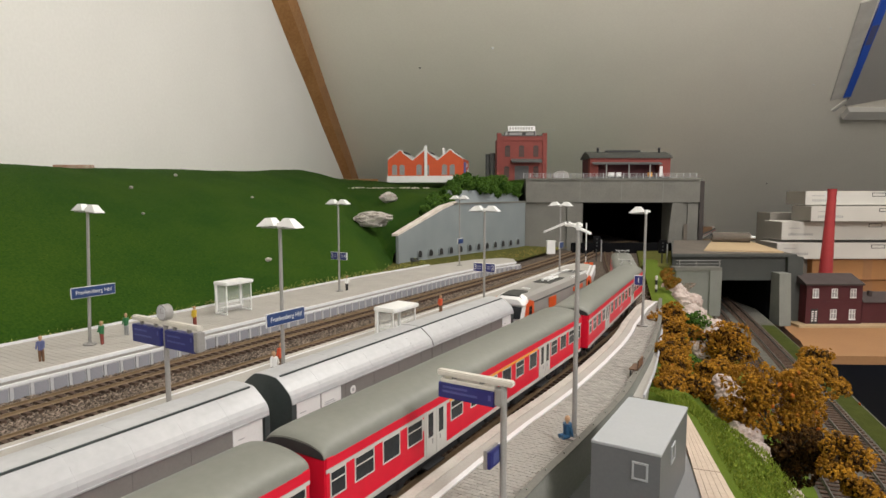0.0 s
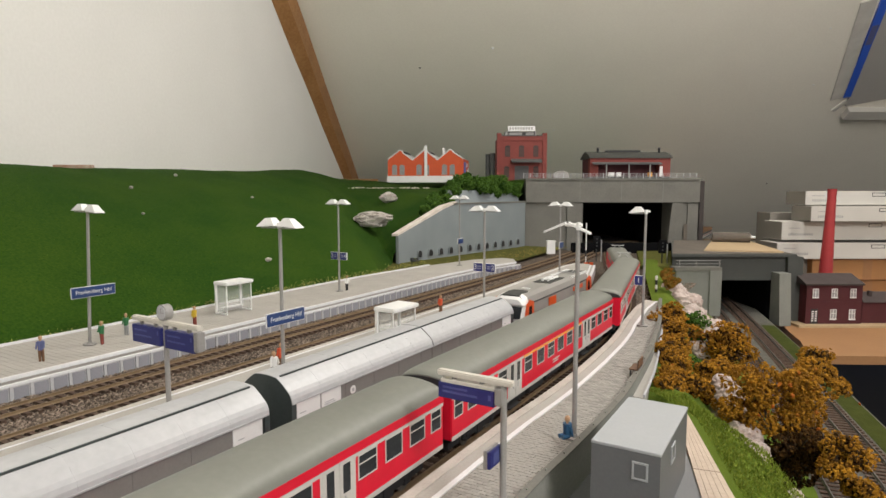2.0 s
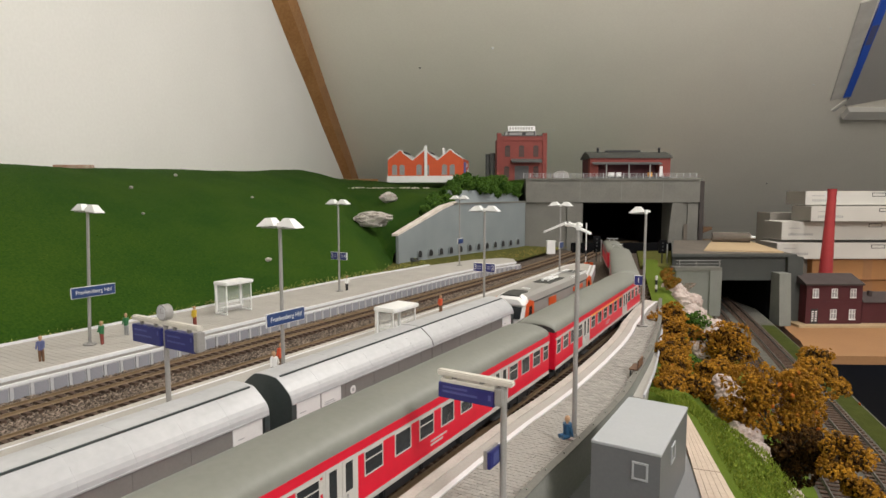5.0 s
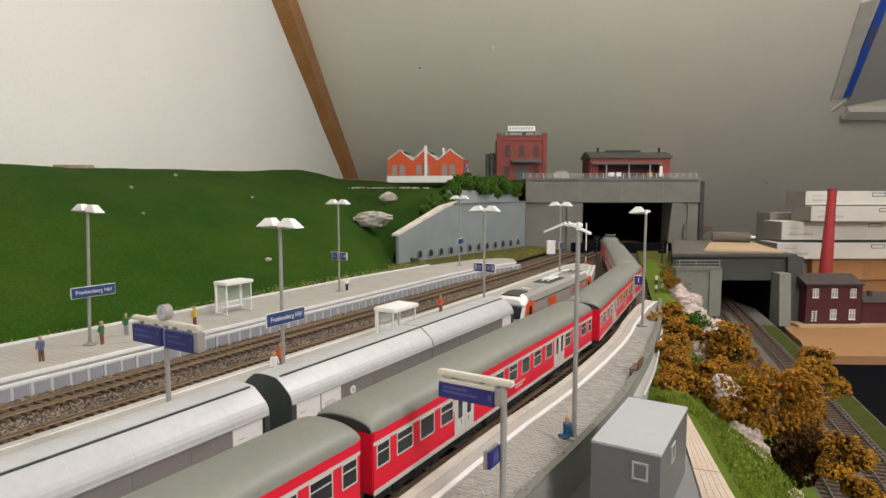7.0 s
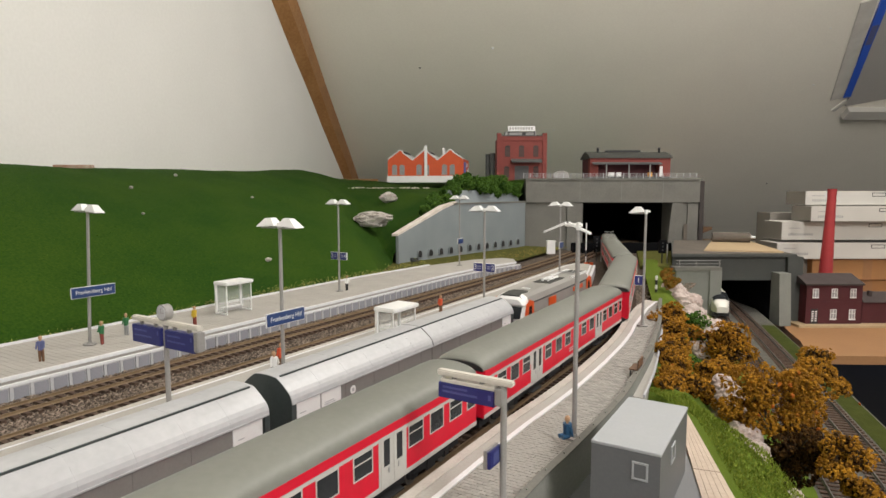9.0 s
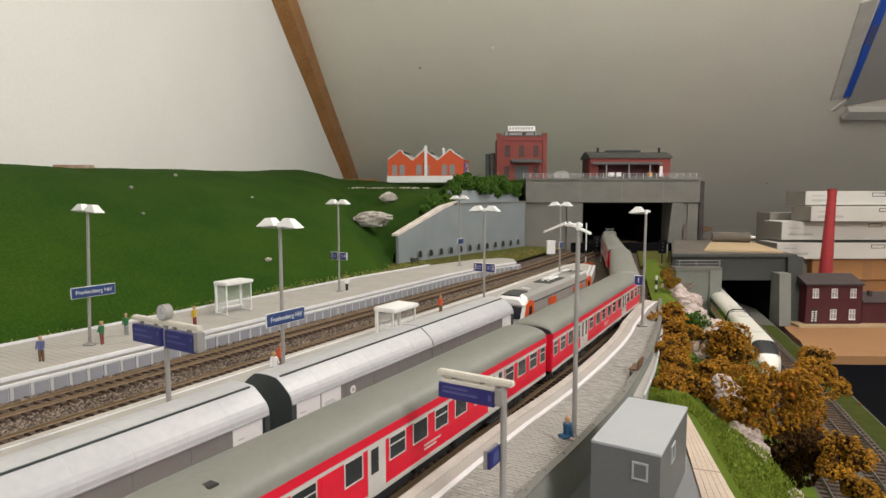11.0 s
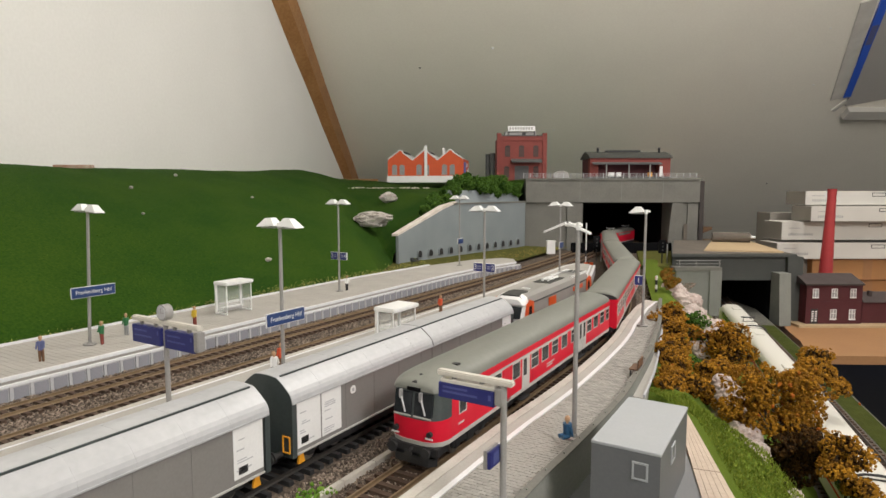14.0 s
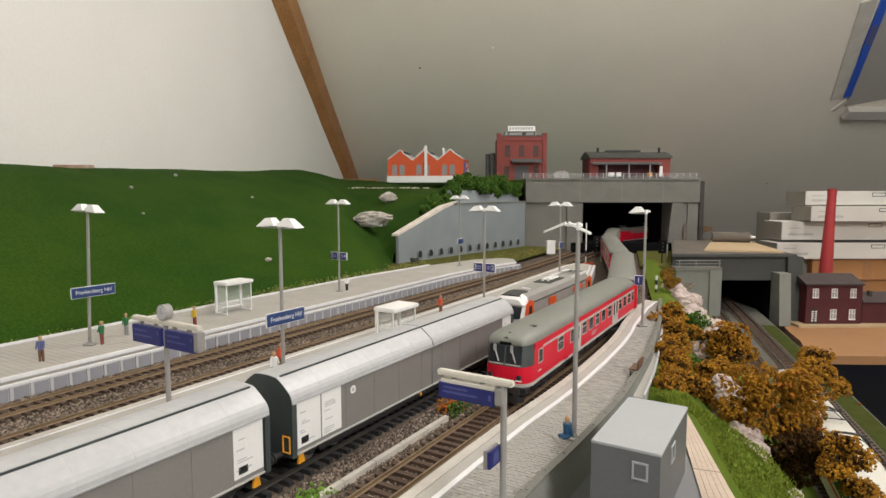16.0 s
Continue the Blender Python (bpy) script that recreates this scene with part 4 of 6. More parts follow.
def shelf():
    structure("shelf_board", prism(bmesh.new(), [(628, 1092), (606, 1030), (585, 960), (560, 905), (548, 880), (566, 874), (900, 862), (1300, 855), (1300, 1500), (628, 1500)], -118, -105), M_PLY, V(0, 0), "brown plywood shelf with a sawn curved edge", "shelf")
    h = thing("brick_house", V(0, 1070, -105), "wine-red two-storey model house with white windows", "house")
    part("base_plate", B(640, 900, -14, 90, 0, 4.5, bevel=0.3), M_PALEWOOD, h)
    part("wall", B(658, 759, 0, 62, 4.5, 76), M_WINE, h)
    part("belt_course", B(657, 760, -1, 0, 43, 45), M_WINE, h)
    part("roof_edge", B(651, 757, -8, 70, 76, 79), M_BROWNROOF, h)
    part("roof", loft(bmesh.new(), [[(651, -8, 79), (757, -8, 79), (757, 70, 79), (651, 70, 79)], [(652, 29, 93), (756, 29, 93), (756, 33, 93), (652, 33, 93)]]), M_BROWNROOF, h, "dark brown gabled roof")
    for x in (674, 708, 742):
        house_window(h, x, 0, 53, 10.5, 16)
        if x > 680:
            house_window(h, x, 0, 13, 11, 18)
    d = part("door", B(667, 680, -0.6, 0, 5, 32), M_DARK, h, "dark panelled door")
    for i in range(5):
        for x in (668.6, 674.6):
            part("door_pane", B(x, x + 3.6, -0.9, -0.6, 9 + i * 4.2, 11.5 + i * 4.2), M_WHITE, d)
    a = thing("annex", V(0, 1070, -105), "low wine-red model annex with a brown roof", "house")
    part("wall", B(764, 900, 6, 60, 4.6, 44), M_WINE, a)
    part("roof", loft(bmesh.new(), [[(762, -2, 44), (905, -2, 44), (905, 68, 44), (762, 68, 44)], [(767, 30, 58), (905, 30, 58), (905, 36, 58), (767, 36, 58)]]), M_BROWNROOF, a)
    part("roof_vent", B(782, 788, 16, 22, 48, 62), M_BROWNROOF, a)
    c = thing("factory_chimney", V(762, 1185, -105), "tall tapered dark red model chimney", "chimney")
    part("shaft", rod(bmesh.new(), (0, 0, 0), (5, 0, 242), 14.5, 7.4, seg=24), M_CHIMNEY, c)
    part("cap", rod(bmesh.new(), (5, 0, 236), (5, 0, 249), 8.0, 8.4, seg=24), M_CHIMNEY, c)
    part("collar", rod(bmesh.new(), (0.6, 0, 22), (0.9, 0, 30), 15.4, 15.0, seg=24), M_CHIMNEY, c)
    for name, x0, z0, z1, dy, lab in (("carton", 729, -8, 27, 0, 4), ("carton", 744, 32.5, 72.5, 6, 3), ("carton", 790, 74.5, 107, -8, 2), ("carton", 790, 109.5, 139.5, 4, 2)):
        k = thing(name, V(0, 1300 + dy, 0, 0.4 * dy / 6), "white carton with small grey print, shade painted on its end", "carton", "stacked cartons")
        part("sleeve", B(x0, 1150, 0, 74, z0, z1, bevel=0.6), M_CARD, k)
        # thin grey slab puts shade into the colour of the carton's left end
        part("shaded_end", B(x0 - 1.2, x0 - 0.2, 1, 73, z0 + 0.6, z1 - 0.6), M_CARDSIDE, k, "end painted grey for shade")
        for i in range(2):
            b = bmesh.new()
            zz = z0 + (z1 - z0) * (0.62 - 0.38 * i)
            for j in range(9 + 3 * i):
                xx = x0 + 14 + j * (4.6 if i else 3.0)
                box(b, xx, xx + (3.2 if i else 2.0), -0.3, 0, zz, zz + (5.2 if i else 2.4))
            part("print", b, M_PRINT, k)
        b = bmesh.new()
        zz = z1 - 12
        for x0b, x1b, za, zb in ((934, 964, zz, zz + 1.4), (934, 964, zz + 7, zz + 8.4), (934, 935.4, zz + 1.4, zz + 7), (962.6, 964, zz + 1.4, zz + 7)):
            box(b, x0b, x1b, -0.3, 0, za, zb)
        part("print_frame", b, M_DARK, k)
    for x0, x1, z0, z1, dy in ((815, 1160, -56, -10, 12), (835, 1160, -104.5, -58, 22)):
        k = thing("kraft_box", V(0, 1300 + dy), "brown cardboard box under the white cartons", "box", "stacked boxes")
        part("box", B(x0, x1, 0, 90, z0, z1, bevel=0.8), M_KRAFT, k)
        part("tape", B((x0 + x1) / 2 - 60, (x0 + x1) / 2 - 40, -0.3, 0, z0, z1), M_PLY, k)
    k = thing("dark_box", V(0, 1330), "dark grey box on the shelf behind the bridge", "box", "stacked boxes")
    part("box", B(690, 828, 0, 80, -104.5, -8.5, bevel=0.8), M_CARDSIDE, k)
    k = thing("grey_box", V(0, 1420), "grey box standing behind the cartons", "box", "stacked boxes")
    part("box", B(775, 1000, 0, 60, -104.5, 88, bevel=0.8), M_CARDSIDE, k)


shelf()


# ---- factories on the plateau ----
def factories():
    f = thing("orange_factory", V(-172, 1880, 166, -11), "orange brick model factory with a saw-tooth white-edged gable", "factory", "factory buildings")
    W, D = 238, 110
    teeth = [(0, 70), (30, 92), (36, 98), (44, 98), (50, 90), (79, 68), (109, 92), (115, 98), (123, 98), (129, 90), (158, 68), (188, 92), (194, 98), (202, 98), (208, 90), (238, 70)]
    part("front_wall", prism(bmesh.new(), [(0, 20), (W, 20)] + teeth[::-1], 0, 6, "y"), M_ORANGE, f)
    part("plinth", B(-2, W + 2, -2, D, 0, 20), M_WHITE, f, "white plinth")
    part("side_wall", B(W - 6, W, 6, D, 20, 70), M_ORANGE, f)
    part("side_wall", B(0, 6, 6, D, 20, 70), M_ORANGE, f)
    part("back_wall", B(6, W - 6, D - 6, D, 20, 70), M_ORANGE, f)
    for x in (0, 79, 158):
        part("roof", prism(bmesh.new(), [(x, 68), (x + 40, 95), (x + 79, 68)], 6.2, D + 3, "y"), M_KERB, f, "pale weathered roof")
        part("skylight", prism(bmesh.new(), [(x + 40, 95), (x + 50, 89), (x + 50, 92), (x + 40, 98)], 20, D - 10, "y"), M_DARK, f)
    edge = bmesh.new()
    for (x0, z0), (x1, z1) in zip(teeth, teeth[1:]):
        rod(edge, (x0, -0.5, z0 + 0.6), (x1, -0.5, z1 + 0.6), 1.9, seg=6)
    part("gable_coping", edge, M_WHITE, f)
    for x in (22, 46, 100, 124, 180, 204):
        house_window(f, x, 0, 24, 16, 26, M_LAMPGREY, True)
    part("stack", B(118, 126, -5, 1, 20, 112), M_WHITE, f, "white flue pipe")
    part("stack", B(170, 177, 20, 27, 88, 105), M_WHITE, f)
    part("blue_door", B(W, W + 1, 14, 44, 24, 62), M_DOORDUSK, f, "blue door")
    for y, z in ((64, 48), (70, 28), (86, 34)):
        part("side_sign", B(W, W + 1, y, y + 14, z, z + 12), M_WHITE, f)

    g = thing("brick_warehouse", V(150, 1650, 166), "dark red brick model warehouse with a rooftop sign", "factory", "factory buildings")
    part("wall", B(0, 130, 0, 86, 0, 116), M_BRICK, g)
    for x in (-3, 121):
        part("corner_pier", B(x, x + 12, -3, 9, 0, 130), M_BRICK, g)
    part("parapet", B(9, 121, -2, 4, 110, 122), M_BRICK, g)
    part("parapet_cap", B(9, 121, -3.2, 5, 122, 124.5), M_SLATE, g)
    for x in (26, 64, 103):
        house_window(g, x, 0, 68, 14, 25, M_BROWNROOF, True, M_CHIMNEYDARK)
    for x in (24, 104):
        house_window(g, x, 0, 12, 14, 25, M_BROWNROOF, True, M_CHIMNEYDARK)
    part("gate", B(46, 84, -1, 0, 2, 42), M_SLATE, g, "grey gate")
    part("canopy", prism(bmesh.new(), [(-22, 50), (0, 58), (0, 61), (-22, 54)], 36, 118, "x"), M_SLATE, g, "dark canopy")
    part("roof_house", B(22, 106, 20, 62, 116, 136), M_LAMPGREY, g, "grey roof structure behind the parapet")
    sign = part("sign_board", B(28, 103, 14, 17, 137, 151), M_WHITE, g, "white roof sign with worn lettering")
    bars = bmesh.new()
    for i in range(9):
        box(bars, 32 + i * 7.4, 36.6 + i * 7.4, 13.6, 14, 140.5, 148)
    part("letter_bar", bars, M_PRINT, sign)
    for x in (30, 100):
        part("sign_post", B(x, x + 2, 17, 19, 116, 150), M_DARK, g)
    part("vent", B(68, 76, 10, 18, 116, 133), M_DARK, g)
    part("side_tank", rod(rod(bmesh.new(), (-12, 30, 0), (-12, 30, 78), 7), (-24, 44, 0), (-24, 44, 76), 7), M_SLATE, g, "dark grey silos")

    s = thing("goods_shed", V(363, 1560, 167), "dark red model goods shed with a grey curved roof", "factory", "factory buildings")
    # set-back wall in darker wine red, for the dark below the canopy
    part("wall", B(20, 226, 26, 100, 0, 57), M_WINE, s)
    part("gable_wall", B(196, 226, 4, 26, 0, 45), M_BRICK, s)
    part("upper_wall", B(18, 226, 4, 26, 45, 57), M_BRICK, s)
    part("gable_wall", B(18, 40, 6, 26, 0, 45), M_BRICK, s)
    roof = [(0, 57), (3, 61), (24, 70), (52, 76), (80, 70), (104, 60), (104, 57)]
    part("roof", prism(bmesh.new(), roof, 15, 230, "x"), M_BITUMEN, s, "dark grey rounded roof")
    part("ridge_vent", B(70, 160, 44, 60, 75, 80), M_DARK, s)
    part("canopy", prism(bmesh.new(), [(-12, 40), (8, 46), (8, 48), (-12, 43)], 22, 200, "x"), M_SLATE, s)
    part("white_panel", B(198, 206, 3, 4, 4, 36), M_WHITE, s)
    for x in (56, 114, 168):
        part("canopy_post", B(x, x + 2.5, -10, -7.5, 0, 41), M_LAMPGREY, s)
    for x in (46, 208):
        part("roof_pipe", rod(bmesh.new(), (x, 40, 70), (x, 40, 86), 3), M_DARK, s)
    # dock in dark slate, again shade under the canopy put into colour
    part("loading_dock", B(16, 226, -8, 26, 0, 10), M_SLATE, s)
    for x, w, mat in ((64, 14, M_WHITE), (84, 12, M_WHITE), (166, 10, M_YELLOW)):
        k = thing("crate", V(363 + x, 1552, 177), "pale model crate on the loading dock", "crate", "crates")
        part("crate", B(0, w, 0, 10, 0.2, 10, bevel=0.4), mat, k)
    k = thing("white_shed", V(292, 1590, 167), "small white round-topped model hut", "hut")
    part("hut", prism(bmesh.new(), [(0, 0), (40, 0), (40, 14)] + [(20 + 20 * math.cos(a), 14 + 12 * math.sin(a)) for a in [math.pi * j / 8 for j in range(1, 8)]] + [(0, 14)], 0, 20, "y"), M_LAMPGREY, k)


factories()


# ---- trains ----
def bogie(parent, y, wheels=(-14.4, 14.4), r=5.3):
    b = bmesh.new()
    for sx in (-10.5, 10.5):
        box(b, sx - 0.9, sx + 0.9, y - 19, y + 19, 4.2, 7.6, bevel=0.4)
        box(b, sx - 1.4, sx + 1.4, y - 4, y + 4, 2.6, 8.8, bevel=0.5)
        for w in wheels:
            box(b, sx - 1.6, sx + 1.6, y + w - 2.4, y + w + 2.4, 3.4, 7.2, bevel=0.5)
    box(b, -10, 10, y - 4, y + 4, 5, 11)
    frame_part = part("bogie", b, M_DARK, parent)
    for w in wheels:
        wb = bmesh.new()
        for sx in (-8.2, 8.2):
            rod(wb, (sx - 1.2, y + w, r), (sx + 1.2, y + w, r), r, seg=20)
        rod(wb, (-8, y + w, r), (8, y + w, r), 1.0, seg=8)
        part("wheelset", wb, M_RAILDARK, frame_part)


def side_window(parent, x, y, w, z0, z1, split=False, frame_mat=None):
    """A framed pane that stands a little proud of a coach side at x."""
    k = 1 if x > 0 else -1
    e = 0.55
    b = bmesh.new()
    xa, xb = sorted((x, x + 0.32 * k))
    for y0, y1, a, c in ((y - w / 2, y - w / 2 + e, z0, z1), (y + w / 2 - e, y + w / 2, z0, z1), (y - w / 2 + e, y + w / 2 - e, z0, z0 + e), (y - w / 2 + e, y + w / 2 - e, z1 - e, z1)):
        box(b, xa, xb, y0, y1, a, c)
    if split:
        box(b, xa, xb, y - w / 2 + e, y + w / 2 - e, z0 + (z1 - z0) * 0.60, z0 + (z1 - z0) * 0.60 + 0.5)
    win = part("window", b, frame_mat or M_COACHGREY, parent)
    xa, xb = sorted((x, x + 0.14 * k))
    part("pane", B(xa, xb, y - w / 2 + e, y + w / 2 - e, z0 + e, z1 - e), M_GLASS, win)


def side_door(parent, x, y):
    """A pair of pale folding doors with narrow windows."""
    k = 1 if x > 0 else -1
    sp = lambda a, c: sorted((x + a * k, x + c * k))
    b = bmesh.new()
    box(b, *sp(0, 0.22), y - 10.2, y + 10.2, 12.6, 36.6)
    d = part("door", b, M_COACHGREY, parent, "pale grey folding door")
    for o in (-4.7, 4.7):
        part("door_leaf", B(*sp(0.22, 0.42), y + o - 4.2, y + o + 4.2, 13.4, 35.8, bevel=0.15), M_COACHGREY, d)
        part("door_window", B(*sp(0.42, 0.52), y + o - 2.3, y + o + 1.9, 22.5, 34.2), M_GLASS, d)
        part("door_handle", B(*sp(0.42, 0.9), y + o - 0.25 * o - 0.3, y + o - 0.25 * o + 0.3, 19.0, 21.5), M_STEEL, d)
    part("step", B(*sp(-3.5, 0.6), y - 8, y + 8, 6.6, 7.4), M_DARK, d)


def coach_roof(L, cab=False, hw=16.3):
    """A barrel roof that droops a little at its ends, more so over a cab."""
    def ring(y, k, w):
        return [(hw * w * math.cos(a), y, 39.8 + 7.7 * k * max(0.0, math.sin(a)) ** 0.78) for a in [math.pi * i / 20 for i in range(21)]]
    plain = [(0, 0.66, 0.955), (0.8, 0.78, 0.975), (2.4, 0.88, 0.99), (5.5, 0.96, 1.0), (11, 1.0, 1.0)]
    dome = [(2.2, 0.36, 0.72), (2.8, 0.50, 0.77), (4.4, 0.66, 0.84), (8, 0.82, 0.92), (13, 0.93, 0.98), (22, 1.0, 1.0)]
    rows = [(-L + d, k, w) for d, k, w in (dome if cab else plain)] + [(L - d, k, w) for d, k, w in plain[::-1]]
    return loft(bmesh.new(), [ring(*r) for r in rows])


def coach(name, label, cab=False, first=False):
    t = thing(name, P(0, 0), label, "railway coach", "red regional train")
    L = 149.0
    y0 = -L + (12 if cab else 0)
    part("body", B(-16, 16, y0, L, 12.5, 39.8, bevel=0.5), M_RED, t, "red painted body")
    part("roof", coach_roof(L + (0.6 if cab else 0), cab), M_ROOFGREY, t, "grey rounded roof", smooth=True)
    for k in (-1, 1):
        xs = lambda a, c: sorted((k * (16 + a), k * (16 + c)))
        part("sill_stripe", B(*xs(0, 0.12), y0 + 0.3, L - 0.3, 12.3, 14.6), M_COACHGREY, t, "pale grey stripe")
        start = -121 if cab else y0 + 0.3
        part("waist_stripe", B(*xs(0, 0.2), start, L - 0.3, 34.2, 35.7), M_COACHGREY, t)
        if first and k > 0:
            part("class_stripe", B(*xs(0.2, 0.3), -58, 58, 34.3, 35.6), M_YELLOW, t, "yellow first-class stripe")
        part("eaves_band", B(*xs(-0.4, 0.45), y0 + 0.3, L - 0.2, 35.8, 40.1, bevel=0.25), M_RED, t, "bright red eaves band")
        for yd in (-71, 71):
            if not (cab and yd < 0):
                side_door(t, k * 16, yd)
        for i, yw in enumerate((-27.5, -9.3, 9.7, 29.2, 50.4) if cab else (-50.4, -29.2, -9.7, 9.7, 29.2, 50.4)):
            side_window(t, k * 16, yw, 12.6, 23.6, 34.2, split=(i % 2 == 0))
        for i, (d, w) in enumerate(((89, 12.4), (107.3, 12.6), (125.8, 12.6), (142, 9.2))):
            side_window(t, k * 16, d, w, 23.6, 34.2, split=(i != 1))
            if not cab:
                side_window(t, k * 16, -d, w, 23.6, 34.2, split=(i != 1))
        if cab:
            d = part("door", B(*xs(0, 0.25), -48.5, -36.5, 12.6, 34.2), M_COACHGREY, t, "pale grey narrow door")
            part("door_window", B(*xs(0.25, 0.35), -46.5, -41.5, 22.5, 33.2), M_GLASS, d)
            part("step", B(*xs(-3.5, 0.6), -48.5, -36.5, 6.6, 7.4), M_DARK, d)
            side_window(t, k * 16, -57.5, 11.5, 23.6, 34.2)
            side_window(t, k * 16, -85, 13, 23.6, 34.2, split=True)
            side_window(t, k * 16, -125.5, 8, 24.4, 34.2)
            part("luggage_door", B(*xs(0, 0.12), -76, -66, 13.2, 34.0), M_RED, t)
            part("lettering", B(*xs(0, 0.1), -130, -124, 19, 20), M_COACHGREY, t)
        else:
            part("emblem", B(*xs(0, 0.12), -83.5, -81.2, 27.5, 33), M_COACHGREY, t)
        for z, w in ((19.4, 15), (17.6, 11)):
            part("lettering", B(*xs(0, 0.1), -6, -6 + w, z, z + 0.9), M_COACHGREY, t)
    for i in range(9):
        y = -L + 22 + i * 31
        b = bmesh.new()
        box(b, 5.6, 7.2, y, y + 1.6, 45.4, 46.9, bevel=0.3)
        box(b, 5.6, 7.2, y + 3.6, y + 5.2, 45.4, 46.9, bevel=0.3)
        part("roof_vent", b, M_ROOFGREY, t)
    if not cab:
        # black plate paints the shade on the rear roof end
        part("end_arch_shade", prism(bmesh.new(), [(15.4 * math.cos(a), 39.6 + 4.6 * max(0.0, math.sin(a)) ** 0.78) for a in [math.pi * i / 16 for i in range(17)]], -L - 0.3, -L + 0.6, "y"), M_DARK, t, "roof end with its shade painted black")
    if cab:
        part("horn", rod(rod(bmesh.new(), (0, -L + 2.4, 42.6), (0, -L + 5, 43.4), 1.9, 1.5, seg=12), (0, -L + 5, 43.0), (0, -L + 9, 45.6), 1.4, seg=10), M_DARK, t, "dark lamp over the windscreen")
        part("roof_box", B(3, 9, -L + 30, -L + 34, 45.2, 47.2, bevel=0.3), M_DARK, t)
    b = bmesh.new()
    box(b, -13, 13, -L + 4, L - 4, 9.6, 12.5)
    # added black block fills what is only shade beneath the coach
    box(b, -9, 9, -L + 8, L - 8, 3.0, 9.6)
    for a, c, w in ((-38, -14, 12), (-6, 22, 11), (30, 46, 12.5)):
        box(b, -w, w, a, c, 4.2, 9.6, bevel=0.6)
    part("underframe", b, M_DARK, t)
    for yb in (-109, 109):
        bogie(t, yb)
    for sgn in ((1,) if cab else (-1, 1)):
        ye = sgn * L
        b = bmesh.new()
        for i in range(4):
            a, c = sorted((ye + sgn * i * 0.95, ye + sgn * (i * 0.95 + 0.7)))
            box(b, -7.5, 7.5, a, c, 11, 36.5, bevel=0.3)
        part("gangway_bellows", b, M_DARK, t)
        b = bmesh.new()
        for sx in (-10, 10):
            rod(b, (sx, ye, 12), (sx, ye + sgn * 3.6, 12), 1.2)
            rod(b, (sx, ye + sgn * 3.6, 12), (sx, ye + sgn * 4.4, 12), 2.6)
        part("buffers", b, M_DARK, t)
    if cab:
        def face(z, yf, hw=16.0, tuck=10.0):
            return [(-hw, y0 + 1, z), (-hw, yf + tuck, z), (-hw + 1.3, yf + tuck * 0.5, z), (-hw + 4.2, yf + 1.9, z), (-6, yf + 0.15, z), (6, yf + 0.15, z), (hw - 4.2, yf + 1.9, z), (hw - 1.3, yf + tuck * 0.5, z), (hw, yf + tuck, z), (hw, y0 + 1, z)]
        nose = part("cab_front", loft(bmesh.new(), [face(12.4, -L + 0.6), face(14.7, -L - 0.2), face(15, -L - 0.25), face(25.6, -L - 0.4)]), M_RED, t, "red lower cab front", smooth=True)
        part("front_stripe", loft(bmesh.new(), [face(12.2, -L + 0.2, 16.12), face(14.6, -L - 0.5, 16.12)]), M_COACHGREY, nose, smooth=True)
        scr = part("cab_windscreen", loft(bmesh.new(), [face(25.6, -L - 0.3, 15.9), face(26.6, -L, 15.9), face(37.5, -L + 1.6, 15.9), face(39.8, -L + 2.0, 15.6), face(42.0, -L + 2.6, 12.2)]), M_WAGONEND, t, "dark cab window band", smooth=True)
        for a, c in ((-11.2, -0.8), (0.8, 11.2)):
            part("pane", prism(bmesh.new(), [(-L - 0.2, 27.6), (-L + 1.5, 38.6), (-L + 3.2, 38.6), (-L + 1.6, 27.6)], a, c, "x"), M_GLASS, scr)
            part("wiper", rod(bmesh.new(), (a * 0.3 + c * 0.7, -L - 0.8, 28.6), (a * 0.62 + c * 0.38, -L + 0.4, 36.8), 0.5), M_STEEL, scr)
            part("wiper_motor", B(a * 0.62 + c * 0.38 - 0.9, a * 0.62 + c * 0.38 + 0.9, -L - 0.3, -L + 1.4, 34.8, 39.5, bevel=0.3), M_STEEL, scr)
            part("sill_bar", B(a, c, -L - 0.65, -L - 0.15, 26.6, 27.3), M_COACHGREY, scr)
        part("destination_box", B(-4, 4, -L + 1.2, -L + 2.6, 39.4, 41.4), M_BLACK, scr)
        for sx in (-10.2, 10.2):
            part("tail_lamp", rod(bmesh.new(), (sx, -L - 0.9, 19), (sx, -L + 1, 19), 1.5, seg=14), M_DARK, nose)
            part("marker_lamp", B(sx - 2.2, sx + 2.2, -L - 0.75, -L - 0.2, 16.6, 17.3), M_WHITE, nose)
        b = bmesh.new()
        for sx in (-10, 10):
            rod(b, (sx, -L + 1, 10.4), (sx, -L - 3.4, 10.4), 1.3)
            rod(b, (sx, -L - 3.4, 10.4), (sx, -L - 4.2, 10.4), 2.9)
        part("buffers", b, M_DARK, t)
        part("buffer_beam", B(-15, 15, -L - 0.4, -L + 4, 7.6, 12.2, bevel=0.4), M_DARK, t)
        part("snow_plough", prism(bmesh.new(), [(-13, -L + 3), (13, -L + 3), (10, -L - 0.5), (-10, -L - 0.5)], 2.2, 6.5), M_DARK, t)
        b = bmesh.new()
        rod(b, (0, -L, 10.4), (0, -L - 4, 9.6), 0.8)
        box(b, -2, 2, -L - 4.6, -L - 3.6, 7.6, 10.6, bevel=0.3)
        part("coupling", b, M_DARK, t)
    return t


